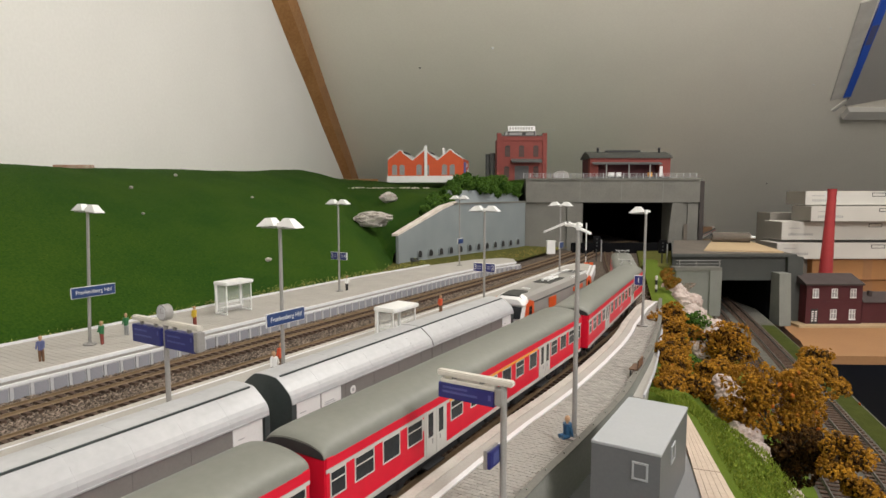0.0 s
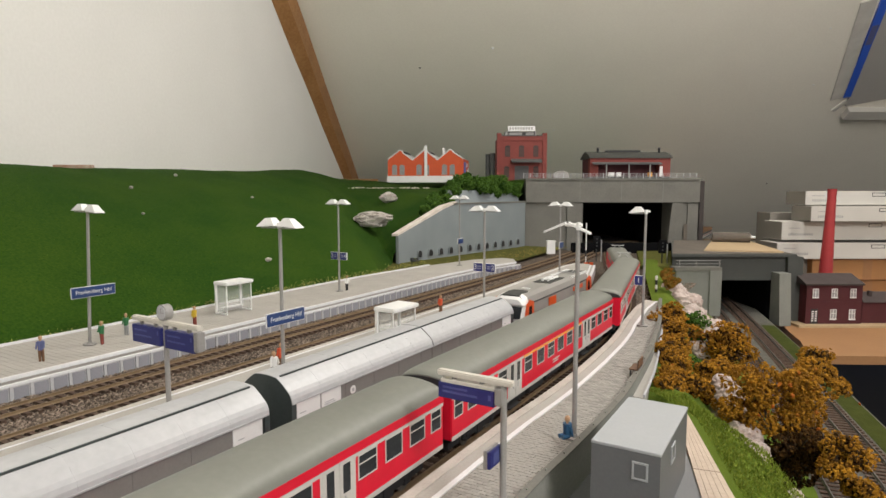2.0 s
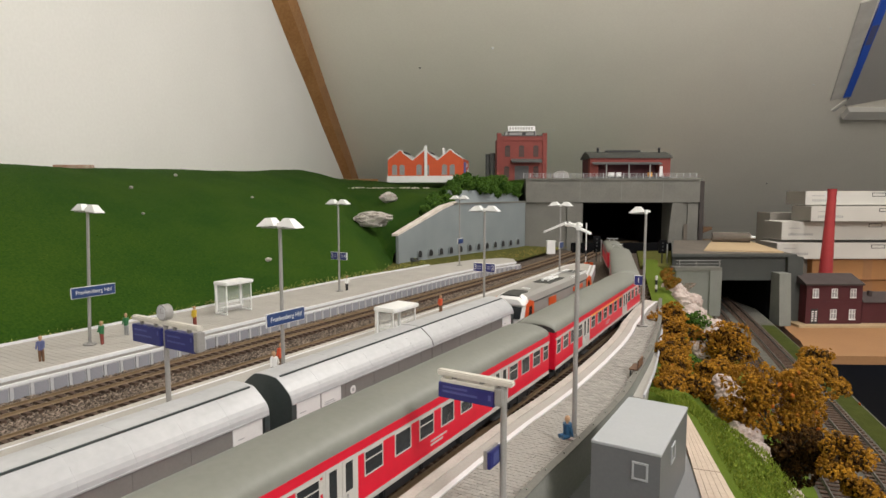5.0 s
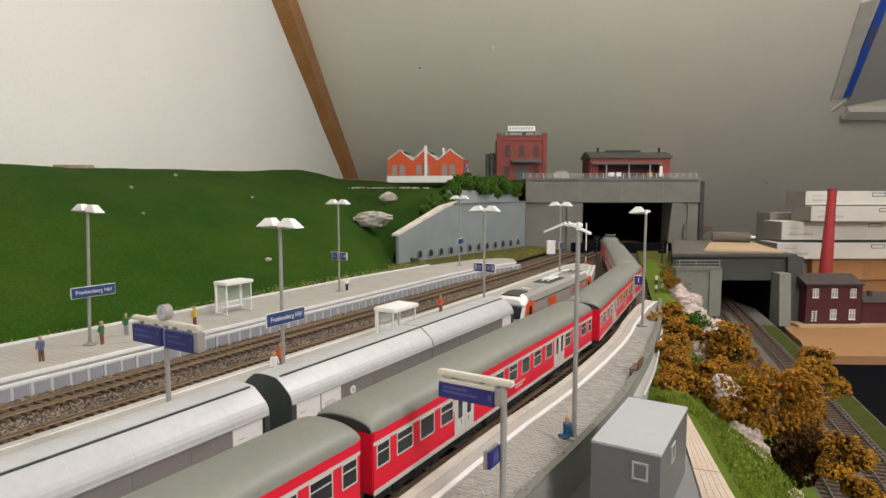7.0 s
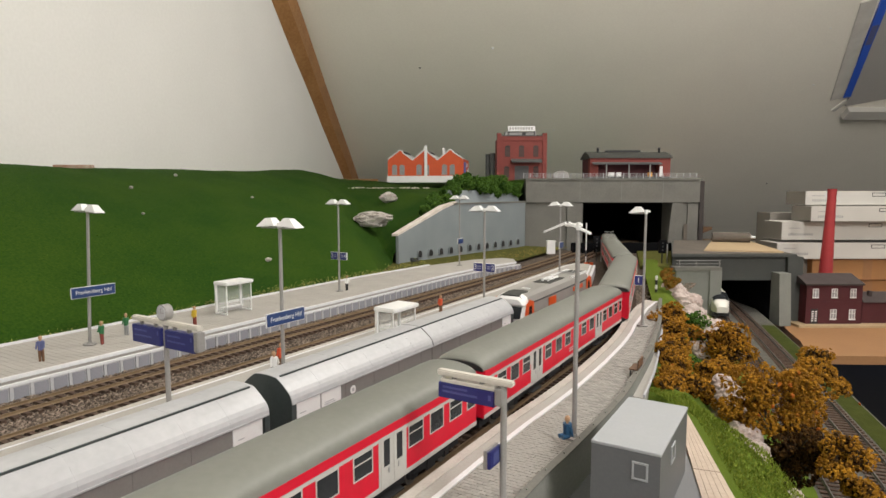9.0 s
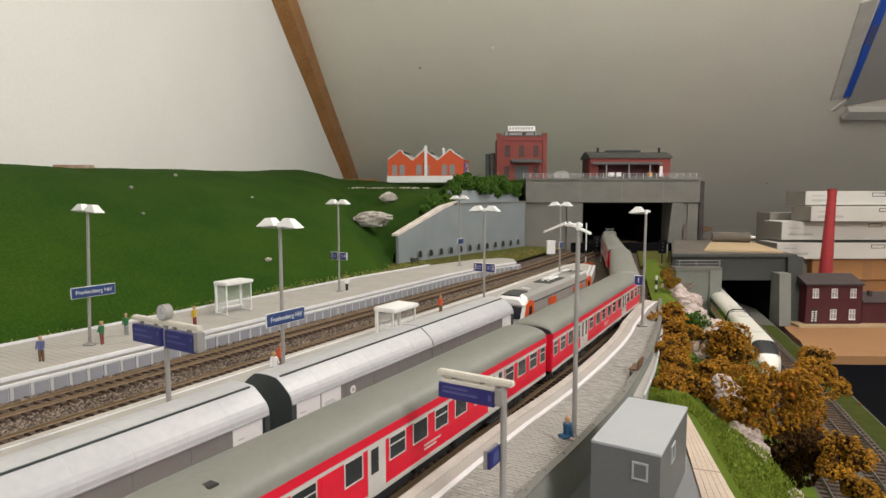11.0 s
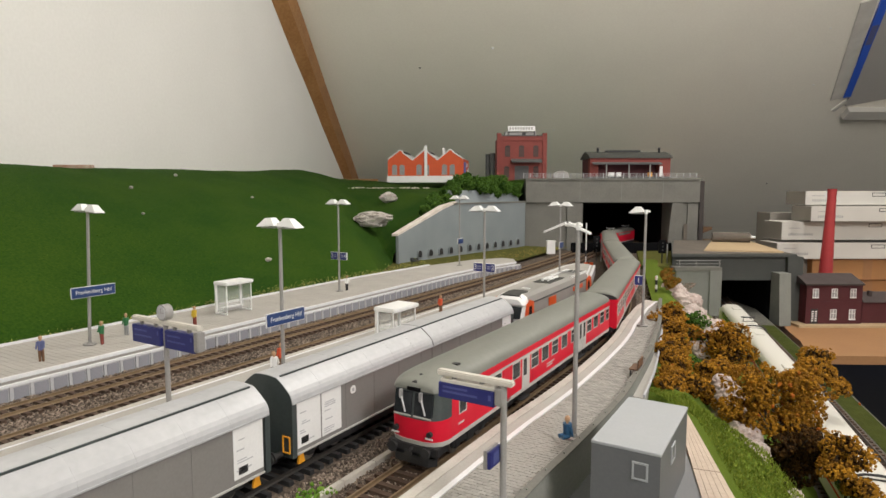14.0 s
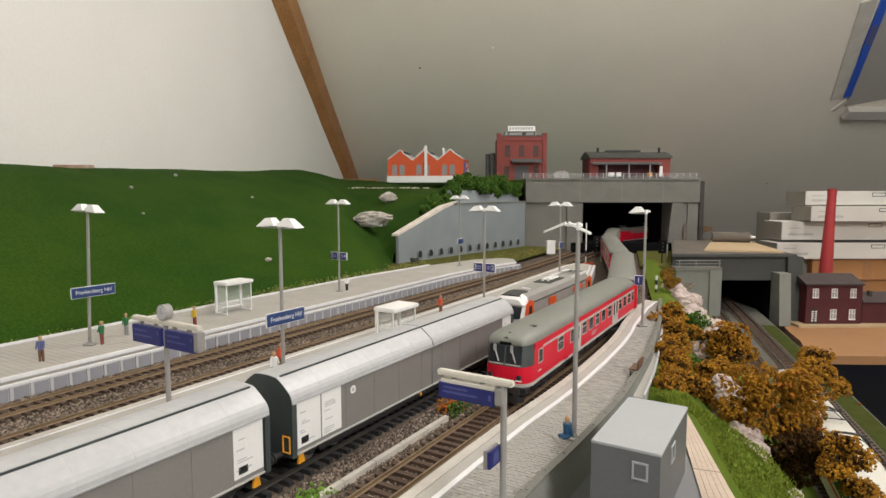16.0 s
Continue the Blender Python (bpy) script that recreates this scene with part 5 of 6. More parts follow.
def red_loco():
    t = thing("electric_locomotive", P(0, 0), "red electric locomotive with a grey roof and folded pantographs", "locomotive", "red regional train")
    L = 94.0
    ring = lambda y, k: [(-16 * k, y, 12), (-16.3 * k, y, 22), (-16 * k, y, 37), (16 * k, y, 37), (16.3 * k, y, 22), (16 * k, y, 12)]
    part("body", loft(bmesh.new(), [ring(-L, 0.88), ring(-L + 7, 1), ring(L - 7, 1), ring(L, 0.88)]), M_RED, t, "red painted body")
    roof = lambda y, k, d: [(16 * k, y, 37), (14.5 * k, y, 41 - d), (10 * k, y, 43.5 - d), (-10 * k, y, 43.5 - d), (-14.5 * k, y, 41 - d), (-16 * k, y, 37)]
    part("roof", loft(bmesh.new(), [roof(-L + 1, 0.86, 2), roof(-L + 10, 1, 0), roof(L - 10, 1, 0), roof(L - 1, 0.86, 2)]), M_ROOFGREY, t, "grey roof", smooth=True)
    for y in (-62, 62):
        b = bmesh.new()
        for k in (-1, 1):
            rod(b, (k * 6.5, y - 9, 44.5), (k * 3, y + 10, 46.0), 0.5, seg=6)
            rod(b, (k * 3, y + 10, 46.0), (k * 9.5, y - 4, 50.5), 0.5, seg=6)
            box(b, k * 6.5 - 1, k * 6.5 + 1, y - 10, y - 7, 43.3, 45)
        rod(b, (-10, y - 4, 49.2), (10, y - 4, 49.2), 0.6, seg=6)
        part("pantograph", b, M_STEEL, t)
    for k in (-1, 1):
        xs = lambda a, c: sorted((k * (16 + a), k * (16 + c)))
        part("sill_stripe", B(*xs(0.0, 0.3), -L + 8, L - 8, 12, 14), M_COACHGREY, t)
        part("grille", B(*xs(0.0, 0.4), -50, 50, 30, 35.5), M_ROOFGREY, t)
    for y, s in ((-L, -1), (L, 1)):
        a, c = sorted((y - 2 * s, y + 0.4 * s))
        part("windscreen", B(-11, 11, a, c, 27, 35), M_GLASS, t)
        a, c = sorted((y - 0.5 * s, y + 0.5 * s))
        part("light_stripe", B(-13, 13, a, c, 13, 16), M_COACHGREY, t)
    part("underframe", B(-12, 12, -L + 6, L - 6, 5, 12), M_DARK, t)
    for yb in (-50, 50):
        bogie(t, yb)
    return t


def wagon(y):
    t = thing("freight_wagon", P(-226, y), "silver-roofed sliding-wall freight wagon with grey sides", "freight wagon", "freight train")
    L = 128.0
    for k in (-1, 1):
        for a, c in ((-L + 3, -0.5), (0.5, L - 3)):
            b = bmesh.new()
            xs, ribs = sorted((k * 14, k * 17)), []
            box(b, *xs, a, c, 10.5, 36.6)
            for i in range(5):
                yy = a + (c - a) * (i + 0.5) / 5
                x2 = sorted((k * 17, k * 17.16))
                ribs.append((*x2, yy - 0.35, yy + 0.35, 11, 37))
            wall = part("sliding_wall", b, M_WAGONSIDE, t, "grey sliding wall")
            for rib_box in ribs:
                part("wall_rib", B(*rib_box), M_WAGONSIDE, wall)
            x2 = sorted((k * 17, k * 17.7))
            part("lower_rail", B(*x2, a, c, 10.0, 10.9), M_WAGONBAND, wall)
        # plain panels with unreadable print at the ends
        for end in (-1, 1):
            for i, (d0, d1) in enumerate(((3.5, 20), (21, 36))):
                if i and (end * k) > 0 and end > 0:
                    continue
                y0, y1 = sorted((end * (L - d0), end * (L - d1)))
                x2 = sorted((k * 17.0, k * 17.22))
                pl = part("label_panel", B(*x2, y0, y1, 13, 36.0), M_WHITE, t, "white panel with small print")
                x3 = sorted((k * 17.22, k * 17.3))
                if i == 0:
                    part("black_table", B(*x3, y0 + 2.5, y0 + 7.5, 14.6, 18.0), M_DARK, pl)
                rnd = random.Random(int(y0))
                for r in range(4):
                    zz = 16.5 + r * 4.6
                    ya = y0 + rnd.uniform(1, 3)
                    for q in range(rnd.randint(1, 3)):
                        part("print", B(*x3, ya, ya + rnd.uniform(3, 9), zz - q * 1.1, zz - q * 1.1 + 0.5), M_FAINT, pl)
        x3 = sorted((k * 17.1, k * 17.3))
        em = part("emblem", rod(bmesh.new(), (x3[0], -L + 46, 31), (x3[1], -L + 46, 31), 2.3, seg=18), M_WHITE, t)
        part("emblem_mark", rod(bmesh.new(), (k * 17.3, -L + 46, 31), (k * 17.36, -L + 46, 31), 1.1, seg=12), M_FAINT, em)
    half = [(17.9, 37.4), (17.7, 39.2), (16.9, 41.0), (15.6, 42.6), (12.6, 45.2), (9.8, 47.3), (8.2, 48.3), (7.2, 48.7), (3.5, 49.1)]
    section = half + [(0, 49.2)] + [(-x, z) for x, z in half[::-1]]
    for a, c in ((-L - 0.3, -0.6), (0.6, L + 0.3)):
        rf = part("roof", loft(bmesh.new(), [[(x, a, z) for x, z in section], [(x, c, z) for x, z in section]]), M_WAGONROOF, t, "faceted silver roof")
        for k in (-1, 1):
            xs = sorted((k * 17.0, k * 18.2))
            part("roof_band", B(*xs, a, c, 36.4, 37.6, bevel=0.3), M_WAGONROOF, rf)
        for i in range(1, 6):
            y = a + (c - a) * i / 6
            part("roof_seam", loft(bmesh.new(), [[(x * 1.003, yy, z + 0.04) for x, z in section] for yy in (y - 0.35, y + 0.35)]), M_WAGONROOF, rf)
    part("ridge_rail", B(7.2, 8.1, -L + 2, L - 2, 48.4, 49.2), M_WAGONEND, t, "dark ridge rail")
    for end in (-1, 1):
        y0, y1 = sorted((end * (L - 2.4), end * (L + 0.5)))
        part("end_wall", prism(bmesh.new(), [(-17.8, 9.5), (17.8, 9.5), (17.8, 37.2)] + [(x * 0.985, z - 0.3) for x, z in section] + [(-17.8, 37.2)], y0, y1, "y"), M_WAGONEND, t, "dark slate end wall")
        b = bmesh.new()
        for sx in (-10, 10):
            rod(b, (sx, end * L, 10.5), (sx, end * (L + 6), 10.5), 1.5)
            rod(b, (sx, end * (L + 6), 10.5), (sx, end * (L + 7), 10.5), 2.9)
        part("buffers", b, M_DARK, t)
        b = bmesh.new()
        rod(b, (16, end * (L + 0.8), 12), (16, end * (L + 0.8), 20), 0.45, seg=8)
        rod(b, (11.5, end * (L + 0.8), 12), (11.5, end * (L + 0.8), 20), 0.45, seg=8)
        rod(b, (11.5, end * (L + 0.8), 20), (16, end * (L + 0.8), 20), 0.45, seg=8)
        rod(b, (11.5, end * (L + 0.8), 12), (16, end * (L + 0.8), 12), 0.45, seg=8)
        part("handrail", b, M_BUFFER, t, "yellow handrail")
        part("step_bracket", prism(bmesh.new(), [(end * (L - 9), 4.5), (end * (L - 4.5), 4.5), (end * (L - 5.5), 9.5), (end * (L - 8), 9.5)], 15.2, 16.4, "x"), M_BUFFER, t, "yellow step")
    b = bmesh.new()
    box(b, -13, 13, -L + 3, L - 3, 8, 10.5)
    # low blocks added in black where the wagon's underside is just shade
    box(b, -12, 12, -L + 30, L - 30, 3.0, 8)
    box(b, -15.5, -14, -L + 20, L - 20, 6.8, 9.6)
    box(b, 14, 15.5, -L + 20, L - 20, 6.8, 9.6)
    for a in (-24, -4, 18):
        box(b, -8, 13.5, a, a + 11, 4, 8, bevel=0.5)
    part("underframe", b, M_DARK, t)
    for yv in (-12, 24):
        part("brake_lever", ball(bmesh.new(), (15.8, yv, 7.2), 1.4, 0.5), M_BUFFER, t)
    for yb in (-99, 99):
        bogie(t, yb, (-10.5, 10.5))
    return t


def freight_loco():
    """The locomotive before the freight wagons; it stands on the bend's beginning."""
    t = thing("freight_locomotive", P(-225.5, 583, 0, 1.0), "grey, white and orange electric locomotive", "locomotive", "freight train")
    L = 106.0
    side = lambda y, k, kx=1.0: [(-16.2 * kx, y, 11), (-16.4 * kx, y, 24), (-15.4 * kx, y, 36 * k), (15.4 * kx, y, 36 * k), (16.4 * kx, y, 24), (16.2 * kx, y, 11)]
    part("body", loft(bmesh.new(), [side(-L + 16, 1), side(L - 16, 1)]), M_LOCOGREY, t, "grey body sides")
    roof = lambda y, k, d: [(15.4 * k, y, 35.5), (13.6 * k, y, 41 - d), (9.5 * k, y, 43.4 - d), (-9.5 * k, y, 43.4 - d), (-13.6 * k, y, 41 - d), (-15.4 * k, y, 35.5)]
    part("roof", loft(bmesh.new(), [roof(-L + 16, 1, 0), roof(L - 16, 1, 0)]), M_LOCOGREY, t, "grey roof")
    for e in (-1, 1):
        yy = lambda d: e * (L - d)
        rings = [side(yy(16), 1), side(yy(9), 0.98), side(yy(3), 0.72, 0.94), side(yy(0), 0.45, 0.86)]
        cab = part("cab", loft(bmesh.new(), rings), M_WHITE, t, "white cab")
        part("cab_roof", loft(bmesh.new(), [roof(yy(16), 1, 0), roof(yy(10), 0.97, 0.9), roof(yy(6.0), 0.86, 3.4)]), M_WHITE, cab, smooth=True)
        part("cab_roof_hood", loft(bmesh.new(), [[(x * 0.9, y, z + 0.5) for x, y, z in roof(yy(33), 0.8, -0.1)], [(x * 0.9, y, z + 0.5) for x, y, z in roof(yy(26), 1.0, -0.1)], [(x * 0.88, y, z + 0.5) for x, y, z in roof(yy(9.2), 0.97, 0.9)]]), M_BITUMEN, cab, "dark grey cab roof panel", smooth=True)
        p = [(yy(7.2), 34.2), (yy(2.6), 25.0), (yy(1.4), 25.0), (yy(6.0), 34.2)]
        part("windscreen", prism(bmesh.new(), p, -12.5, 12.5, "x"), M_GLASS, cab)
        for k in (-1, 1):
            xs = sorted((k * 16.25, k * 16.6))
            part("cab_stripe", prism(bmesh.new(), [(yy(6), 11.4), (yy(27), 11.4), (yy(25), 37), (yy(15), 39.5), (yy(8.0), 36.5), (yy(4.5), 25)], *xs, "x"), M_LOCOORANGE, cab, "orange stripe")
            xs = sorted((k * 16.5, k * 16.8))
            part("cab_window", prism(bmesh.new(), [(yy(12.5), 24.5), (yy(20.5), 24.5), (yy(19.5), 34), (yy(14.5), 34)], *xs, "x"), M_GLASS, cab)
    for k in (-1, 1):
        xs = sorted((k * 15.9, k * 16.7))
        part("side_emblem", B(*xs, -41, -21, 23, 34), M_LOCOORANGE, t, "orange square")
        part("side_lettering", B(*xs, 34, 66, 30, 34), M_LOCOORANGE, t)
        part("cant_rail", B(*sorted((k * 15.0, k * 15.9)), -L + 16, L - 16, 35.2, 36.3), M_SLATE, t)
    # added lines, in place of the island platform's white end kerb behind
    for x in (-12.2, -9.2, 11.0):
        part("roof_line", B(x, x + 1.2, 40, 94, 42.0 if abs(x) > 10 else 43.2, 43.9), M_WHITE, t, "white roof line")
    part("roof_line", B(-4, 4, -62, -58, 43.2, 44.1, bevel=0.3), M_WHITE, t, "white roof line")
    part("roof_well", B(-9, 9, -19, 26, 43.2, 44.0), M_BITUMEN, t)
    b = bmesh.new()
    for y in (-8, 5, 18):
        rod(b, (-3, y, 44), (-3, y, 46.5), 1.2)
        rod(b, (3, y, 44), (3, y, 46.5), 1.2)
    box(b, -5, 5, -8, 18, 45, 45.8)
    part("insulator", b, M_WHITE, t)
    for y in (66,):
        b = bmesh.new()
        for k in (-1, 1):
            rod(b, (k * 5, y - 8, 44.2), (k * 2, y + 12, 45.2), 0.5, seg=6)
        box(b, -11, 11, y - 5, y - 3, 44.6, 45.3)
        part("pantograph", b, M_STEEL, t)
    part("underframe", B(-13, 13, -L + 4, L - 4, 4, 11), M_DARK, t)
    for yb in (-58, 58):
        bogie(t, yb)
    t.scale = (1.0, 1.0, 1.09)
    return t


def express_car(tail=0, name="express_car"):
    """White multiple-unit car of the lower line; tail +1 or -1 gives it a streamlined nose there."""
    t = thing(name, P(0, 0), "white streamlined express train car with a pale rounded roof", "railcar", "white express train")
    L = 110.8
    def ring(y, k, z1):
        pts = []
        for i in range(17):
            a = math.pi * i / 16
            pts.append((16.2 * k * math.copysign(abs(math.cos(a)) ** 0.6, math.cos(a)), y, 24 * (0.4 + 0.6 * z1) + (20 * z1 - 2) * math.sin(a) ** 0.7))
        return [(16.0 * k, y, 9)] + pts + [(-16.0 * k, y, 9)]
    stations = [(-L, 1, 1), (L, 1, 1)]
    if tail:
        nose = [(tail * (L - 62), 1, 1), (tail * (L - 44), 0.99, 0.98), (tail * (L - 26), 0.95, 0.86), (tail * (L - 10), 0.80, 0.62), (tail * L, 0.52, 0.36)]
        stations = [(-tail * L, 1, 1)] + nose
        if tail < 0:
            stations = stations[::-1]
    part("body", loft(bmesh.new(), [ring(*s) for s in stations]), M_EXPRESS, t, "white body", smooth=True)
    for k in (-1, 1):
        xs = sorted((k * 16.1, k * 16.5))
        a, c = (-L + 8, L - 8) if not tail else sorted((-tail * (L - 8), tail * (L - 64)))
        part("window_band", B(*xs, a, c, 24, 33), M_GLASS, t, "dark window band")
        part("red_stripe", B(*xs, a, c, 19, 20.6), M_RED, t)
    a, c = (-L + 26, L - 26) if not tail else sorted((-tail * (L - 26), tail * (L - 80)))
    for y in (a, c - 16):
        part("roof_unit", B(-5.5, 5.5, y, y + 16, 41.5, 43.2, bevel=0.4), M_EXPRESS, t)
    if tail:
        b = bmesh.new()
        loft(b, [[(x * 1.01, y, z + 0.4) for x, y, z in ring(tail * (L - d), k, zz)[4:-4]] for d, k, zz in ((40, 0.985, 0.97), (27, 0.95, 0.87), (14, 0.85, 0.69))], caps=False, closed=False)
        part("windscreen", b, M_GLASS, t, "black curved windscreen", smooth=True)
    if tail > 0:
        b = bmesh.new()
        for k in (-1, 1):
            rod(b, (k * 7, -78, 43.6), (k * 3, -54, 45.4), 0.45, seg=6)
            rod(b, (k * 3, -54, 45.4), (k * 8, -70, 47.0), 0.45, seg=6)
        for y, z in ((-78, 43.4), (-70, 47.2), (-66, 47.2)):
            rod(b, (-9, y, z), (9, y, z), 0.5, seg=6)
        part("pantograph", b, M_DARK, t, "folded dark pantograph")
    for e in (-1, 1):
        if e != tail:
            y0, y1 = sorted((e * L, e * (L + 2.4)))
            hoop = bmesh.new()
            arc = [(16.6 * math.copysign(abs(math.cos(q)) ** 0.6, math.cos(q)), e * (L + 1.0), 26 + 19 * math.sin(q) ** 0.7) for q in [math.pi * i / 14 for i in range(15)]]
            for p0, p1 in zip(arc, arc[1:]):
                rod(hoop, p0, p1, 0.9, seg=6)
            part("gangway_hoop", hoop, M_DARK, t, "black hoop round the gangway")
            part("gangway", prism(bmesh.new(), [(-14, 9), (14, 9), (14, 36), (9, 42), (-9, 42), (-14, 36)], y0, y1, "y"), M_DARK, t)
    part("underframe", B(-13, 13, -L + 8, L - (8 if tail <= 0 else 40), 2, 9), M_DARK, t)
    return t


M_FAINT = material("faint_print", (0.50, 0.50, 0.52), 0.6)
M_EXPRESS = material("express_white", (0.66, 0.64, 0.58), 0.35, second=(0.66, 0.64, 0.58), scale=40)
SPEED, PICKUP = 46.1, 0.245     # millimetres a second, and its growth
PITCH = 306.0
CAR_LABEL = "red regional coach with grey roof and pale doors"
COACHES = [(coach("passenger_coach", CAR_LABEL), 616.0), (coach("passenger_coach", "red regional coach with a yellow first-class stripe", first=True), 616.0 - PITCH),
           (coach("passenger_coach", CAR_LABEL), 616.0 - 2 * PITCH), (coach("driving_coach", "red driving coach with a dark windscreen and grey roof", cab=True), 616.0 - 3 * PITCH)]
LOCO = (red_loco(), 616.0 + PITCH / 2 + 98)
for s in (331, 60, -211):
    wagon(s)
freight_loco()
EXPRESS = [(express_car(-1), 0), (express_car(0), 224), (express_car(0), 448), (express_car(1), 672)]
EXPRESS_SPEED = 188.0
EXPRESS_START = float(np.interp(513, LOW_LINE.xy[:, 1], LOW_LINE.s)) + 110.8 + 12.5 * EXPRESS_SPEED   # middle of the leading car at 0 s


# ---- movement ----
def ride(line, s, bogies):
    (x0, y0), (x1, y1) = line.at(s - bogies), line.at(s + bogies)
    return (x0 + x1) / 2, (y0 + y1) / 2, math.degrees(math.atan2(-(x1 - x0), y1 - y0))


def motions():
    for ob, s0 in COACHES + [LOCO]:
        half = 108 if ob is not LOCO[0] else 50
        rows = []
        for i in range(33):
            x, y, a = ride(TRACK_1, s0 + SPEED * i * 0.5 + PICKUP * (i * 0.5) ** 2, half)
            rows.append((i * 0.5, P(x, y, 0, a)))
        walk(ob, rows)
    for ob, back in EXPRESS:
        rows = []
        for i in range(33):
            x, y, a = ride(LOW_LINE, EXPRESS_START + back - EXPRESS_SPEED * i * 0.5, 78)
            rows.append((i * 0.5, P(x, y, LOW, a)))
        walk(ob, rows)


# ---- planting ----
def ico():
    bm = bmesh.new()
    bmesh.ops.create_icosphere(bm, subdivisions=1, radius=1)
    v, f = np.array([p.co[:] for p in bm.verts]), np.array([[p.index for p in q.verts] for q in bm.faces])
    bm.free()
    return v, f


ICO_V, ICO_F = ico()
OCT_V = np.array([(1, 0, 0), (-1, 0, 0), (0, 1, 0), (0, -1, 0), (0, 0, 1), (0, 0, -1)], float)
OCT_F = np.array([(0, 2, 4), (2, 1, 4), (1, 3, 4), (3, 0, 4), (2, 0, 5), (1, 2, 5), (3, 1, 5), (0, 3, 5)])


def scatter(name, places, sizes, mat, base="ico", seed=1, rough=0.35, flat=1.0):
    """Many small lumps in one mesh; places and sizes in millimetres."""
    v0, f0 = (ICO_V, ICO_F) if base == "ico" else (OCT_V, OCT_F)
    rng = np.random.default_rng(seed)
    n, k = len(places), len(v0)
    q = rng.normal(size=(n, 3, 3))
    q, _ = np.linalg.qr(q)
    lump = v0[None] * (1 + rng.uniform(-rough, rough, (n, k, 1)))
    lump = lump * rng.uniform(0.6, 1.25, (n, 1, 3))
    pts = np.einsum("nij,nkj->nki", q, lump) * np.asarray(sizes)[:, None, None]
    pts[:, :, 2] *= flat
    pts = (pts + np.asarray(places)[:, None, :]).reshape(-1, 3) * MM
    faces = (f0[None] + (np.arange(n) * k)[:, None, None]).reshape(-1, 3)
    me = bpy.data.meshes.new(name)
    me.from_pydata(pts.tolist(), [], faces.tolist())
    me.materials.append(mat)
    return new(name, me)


def crown_points(rng, r, n, squash=0.85):
    """Clumps on a few uneven lobes, thinner inside, with gaps."""
    lobes = [(rng.normal(size=3) * (0.42, 0.42, 0.34), rng.uniform(0.45, 0.72)) for _ in range(7)]
    out = []
    while len(out) < n:
        c, s = lobes[rng.integers(len(lobes))]
        d = rng.normal(size=3)
        d /= np.linalg.norm(d)
        p = c + d * s * rng.uniform(0.55, 1.0) ** 0.5
        if noise.noise(Vector((p * 2.3).tolist())) > -0.28:
            out.append(p * r * (1, 1, squash))
    return np.array(out)


def bush(x, y, z, r, mat, seed, label, n=None, trunk=True, lump=1.0, category="bush", name="bush"):
    rng = np.random.default_rng(seed)
    n = n or int(140 + r * r * 4.0)
    t = thing(name, V(x, y, z), label, category, "planting")
    pts = crown_points(rng, r, n)
    ob = scatter("crown", pts, rng.uniform(0.55, 1.45, n) * lump, mat, "oct", seed=seed, rough=0.7)
    ob.parent = t
    core = crown_points(np.random.default_rng(seed), r * 0.72, n // 3)
    # autumn crowns get dark leaves inside, shade put into the colour
    scatter("inner_growth", core, rng.uniform(0.9, 1.8, n // 3) * lump, M_AUTUMNSHADE if mat is M_AUTUMN else mat, seed=seed + 9, rough=0.5).parent = t
    if mat is M_AUTUMN:
        k = max(3, n // 110)
        pick = pts[rng.integers(0, n, k)] * 1.04
        ob2 = scatter("rust_clump", pick, rng.uniform(0.6, 1.1, k) * lump, M_RUSTLEAF, seed=seed + 5)
        ob2.parent = t
    if trunk:
        b = bmesh.new()
        base = Vector((rng.uniform(-0.1, 0.1) * r, 0, -r * 1.25))
        for _ in range(7):
            e = pts[rng.integers(n)] * 0.8
            mid = base * 0.55 + Vector(e.tolist()) * 0.25
            rod(b, base, mid, r * 0.05, r * 0.035, seg=6)
            rod(b, mid, Vector(e.tolist()), r * 0.03, r * 0.012, seg=5)
        part("trunk", b, M_BARK, t, "dark twiggy stems")
    return t


def rock(x, y, z, r, seed, mat, label, sx=1.2, sy=1.0, sz=0.8, rz=0):
    bm = bmesh.new()
    bmesh.ops.create_icosphere(bm, subdivisions=4, radius=1)
    for v in bm.verts:
        p = v.co + Vector((seed * 3.1, seed * 1.7, 0))
        k = 1 + 0.30 * noise.noise(p * 1.3) + 0.20 * (1 - 2 * abs(noise.noise(p * 2.6))) + 0.09 * noise.noise(p * 6) + 0.05 * noise.noise(p * 13)
        v.co = Vector((v.co.x * sx, v.co.y * sy, v.co.z * sz)) * k * r
    ob = part("rock", bm, mat, smooth=False)
    ob.matrix_world = V(x, y, z, rz)
    return tagged(ob, label, "rock", "rocks")


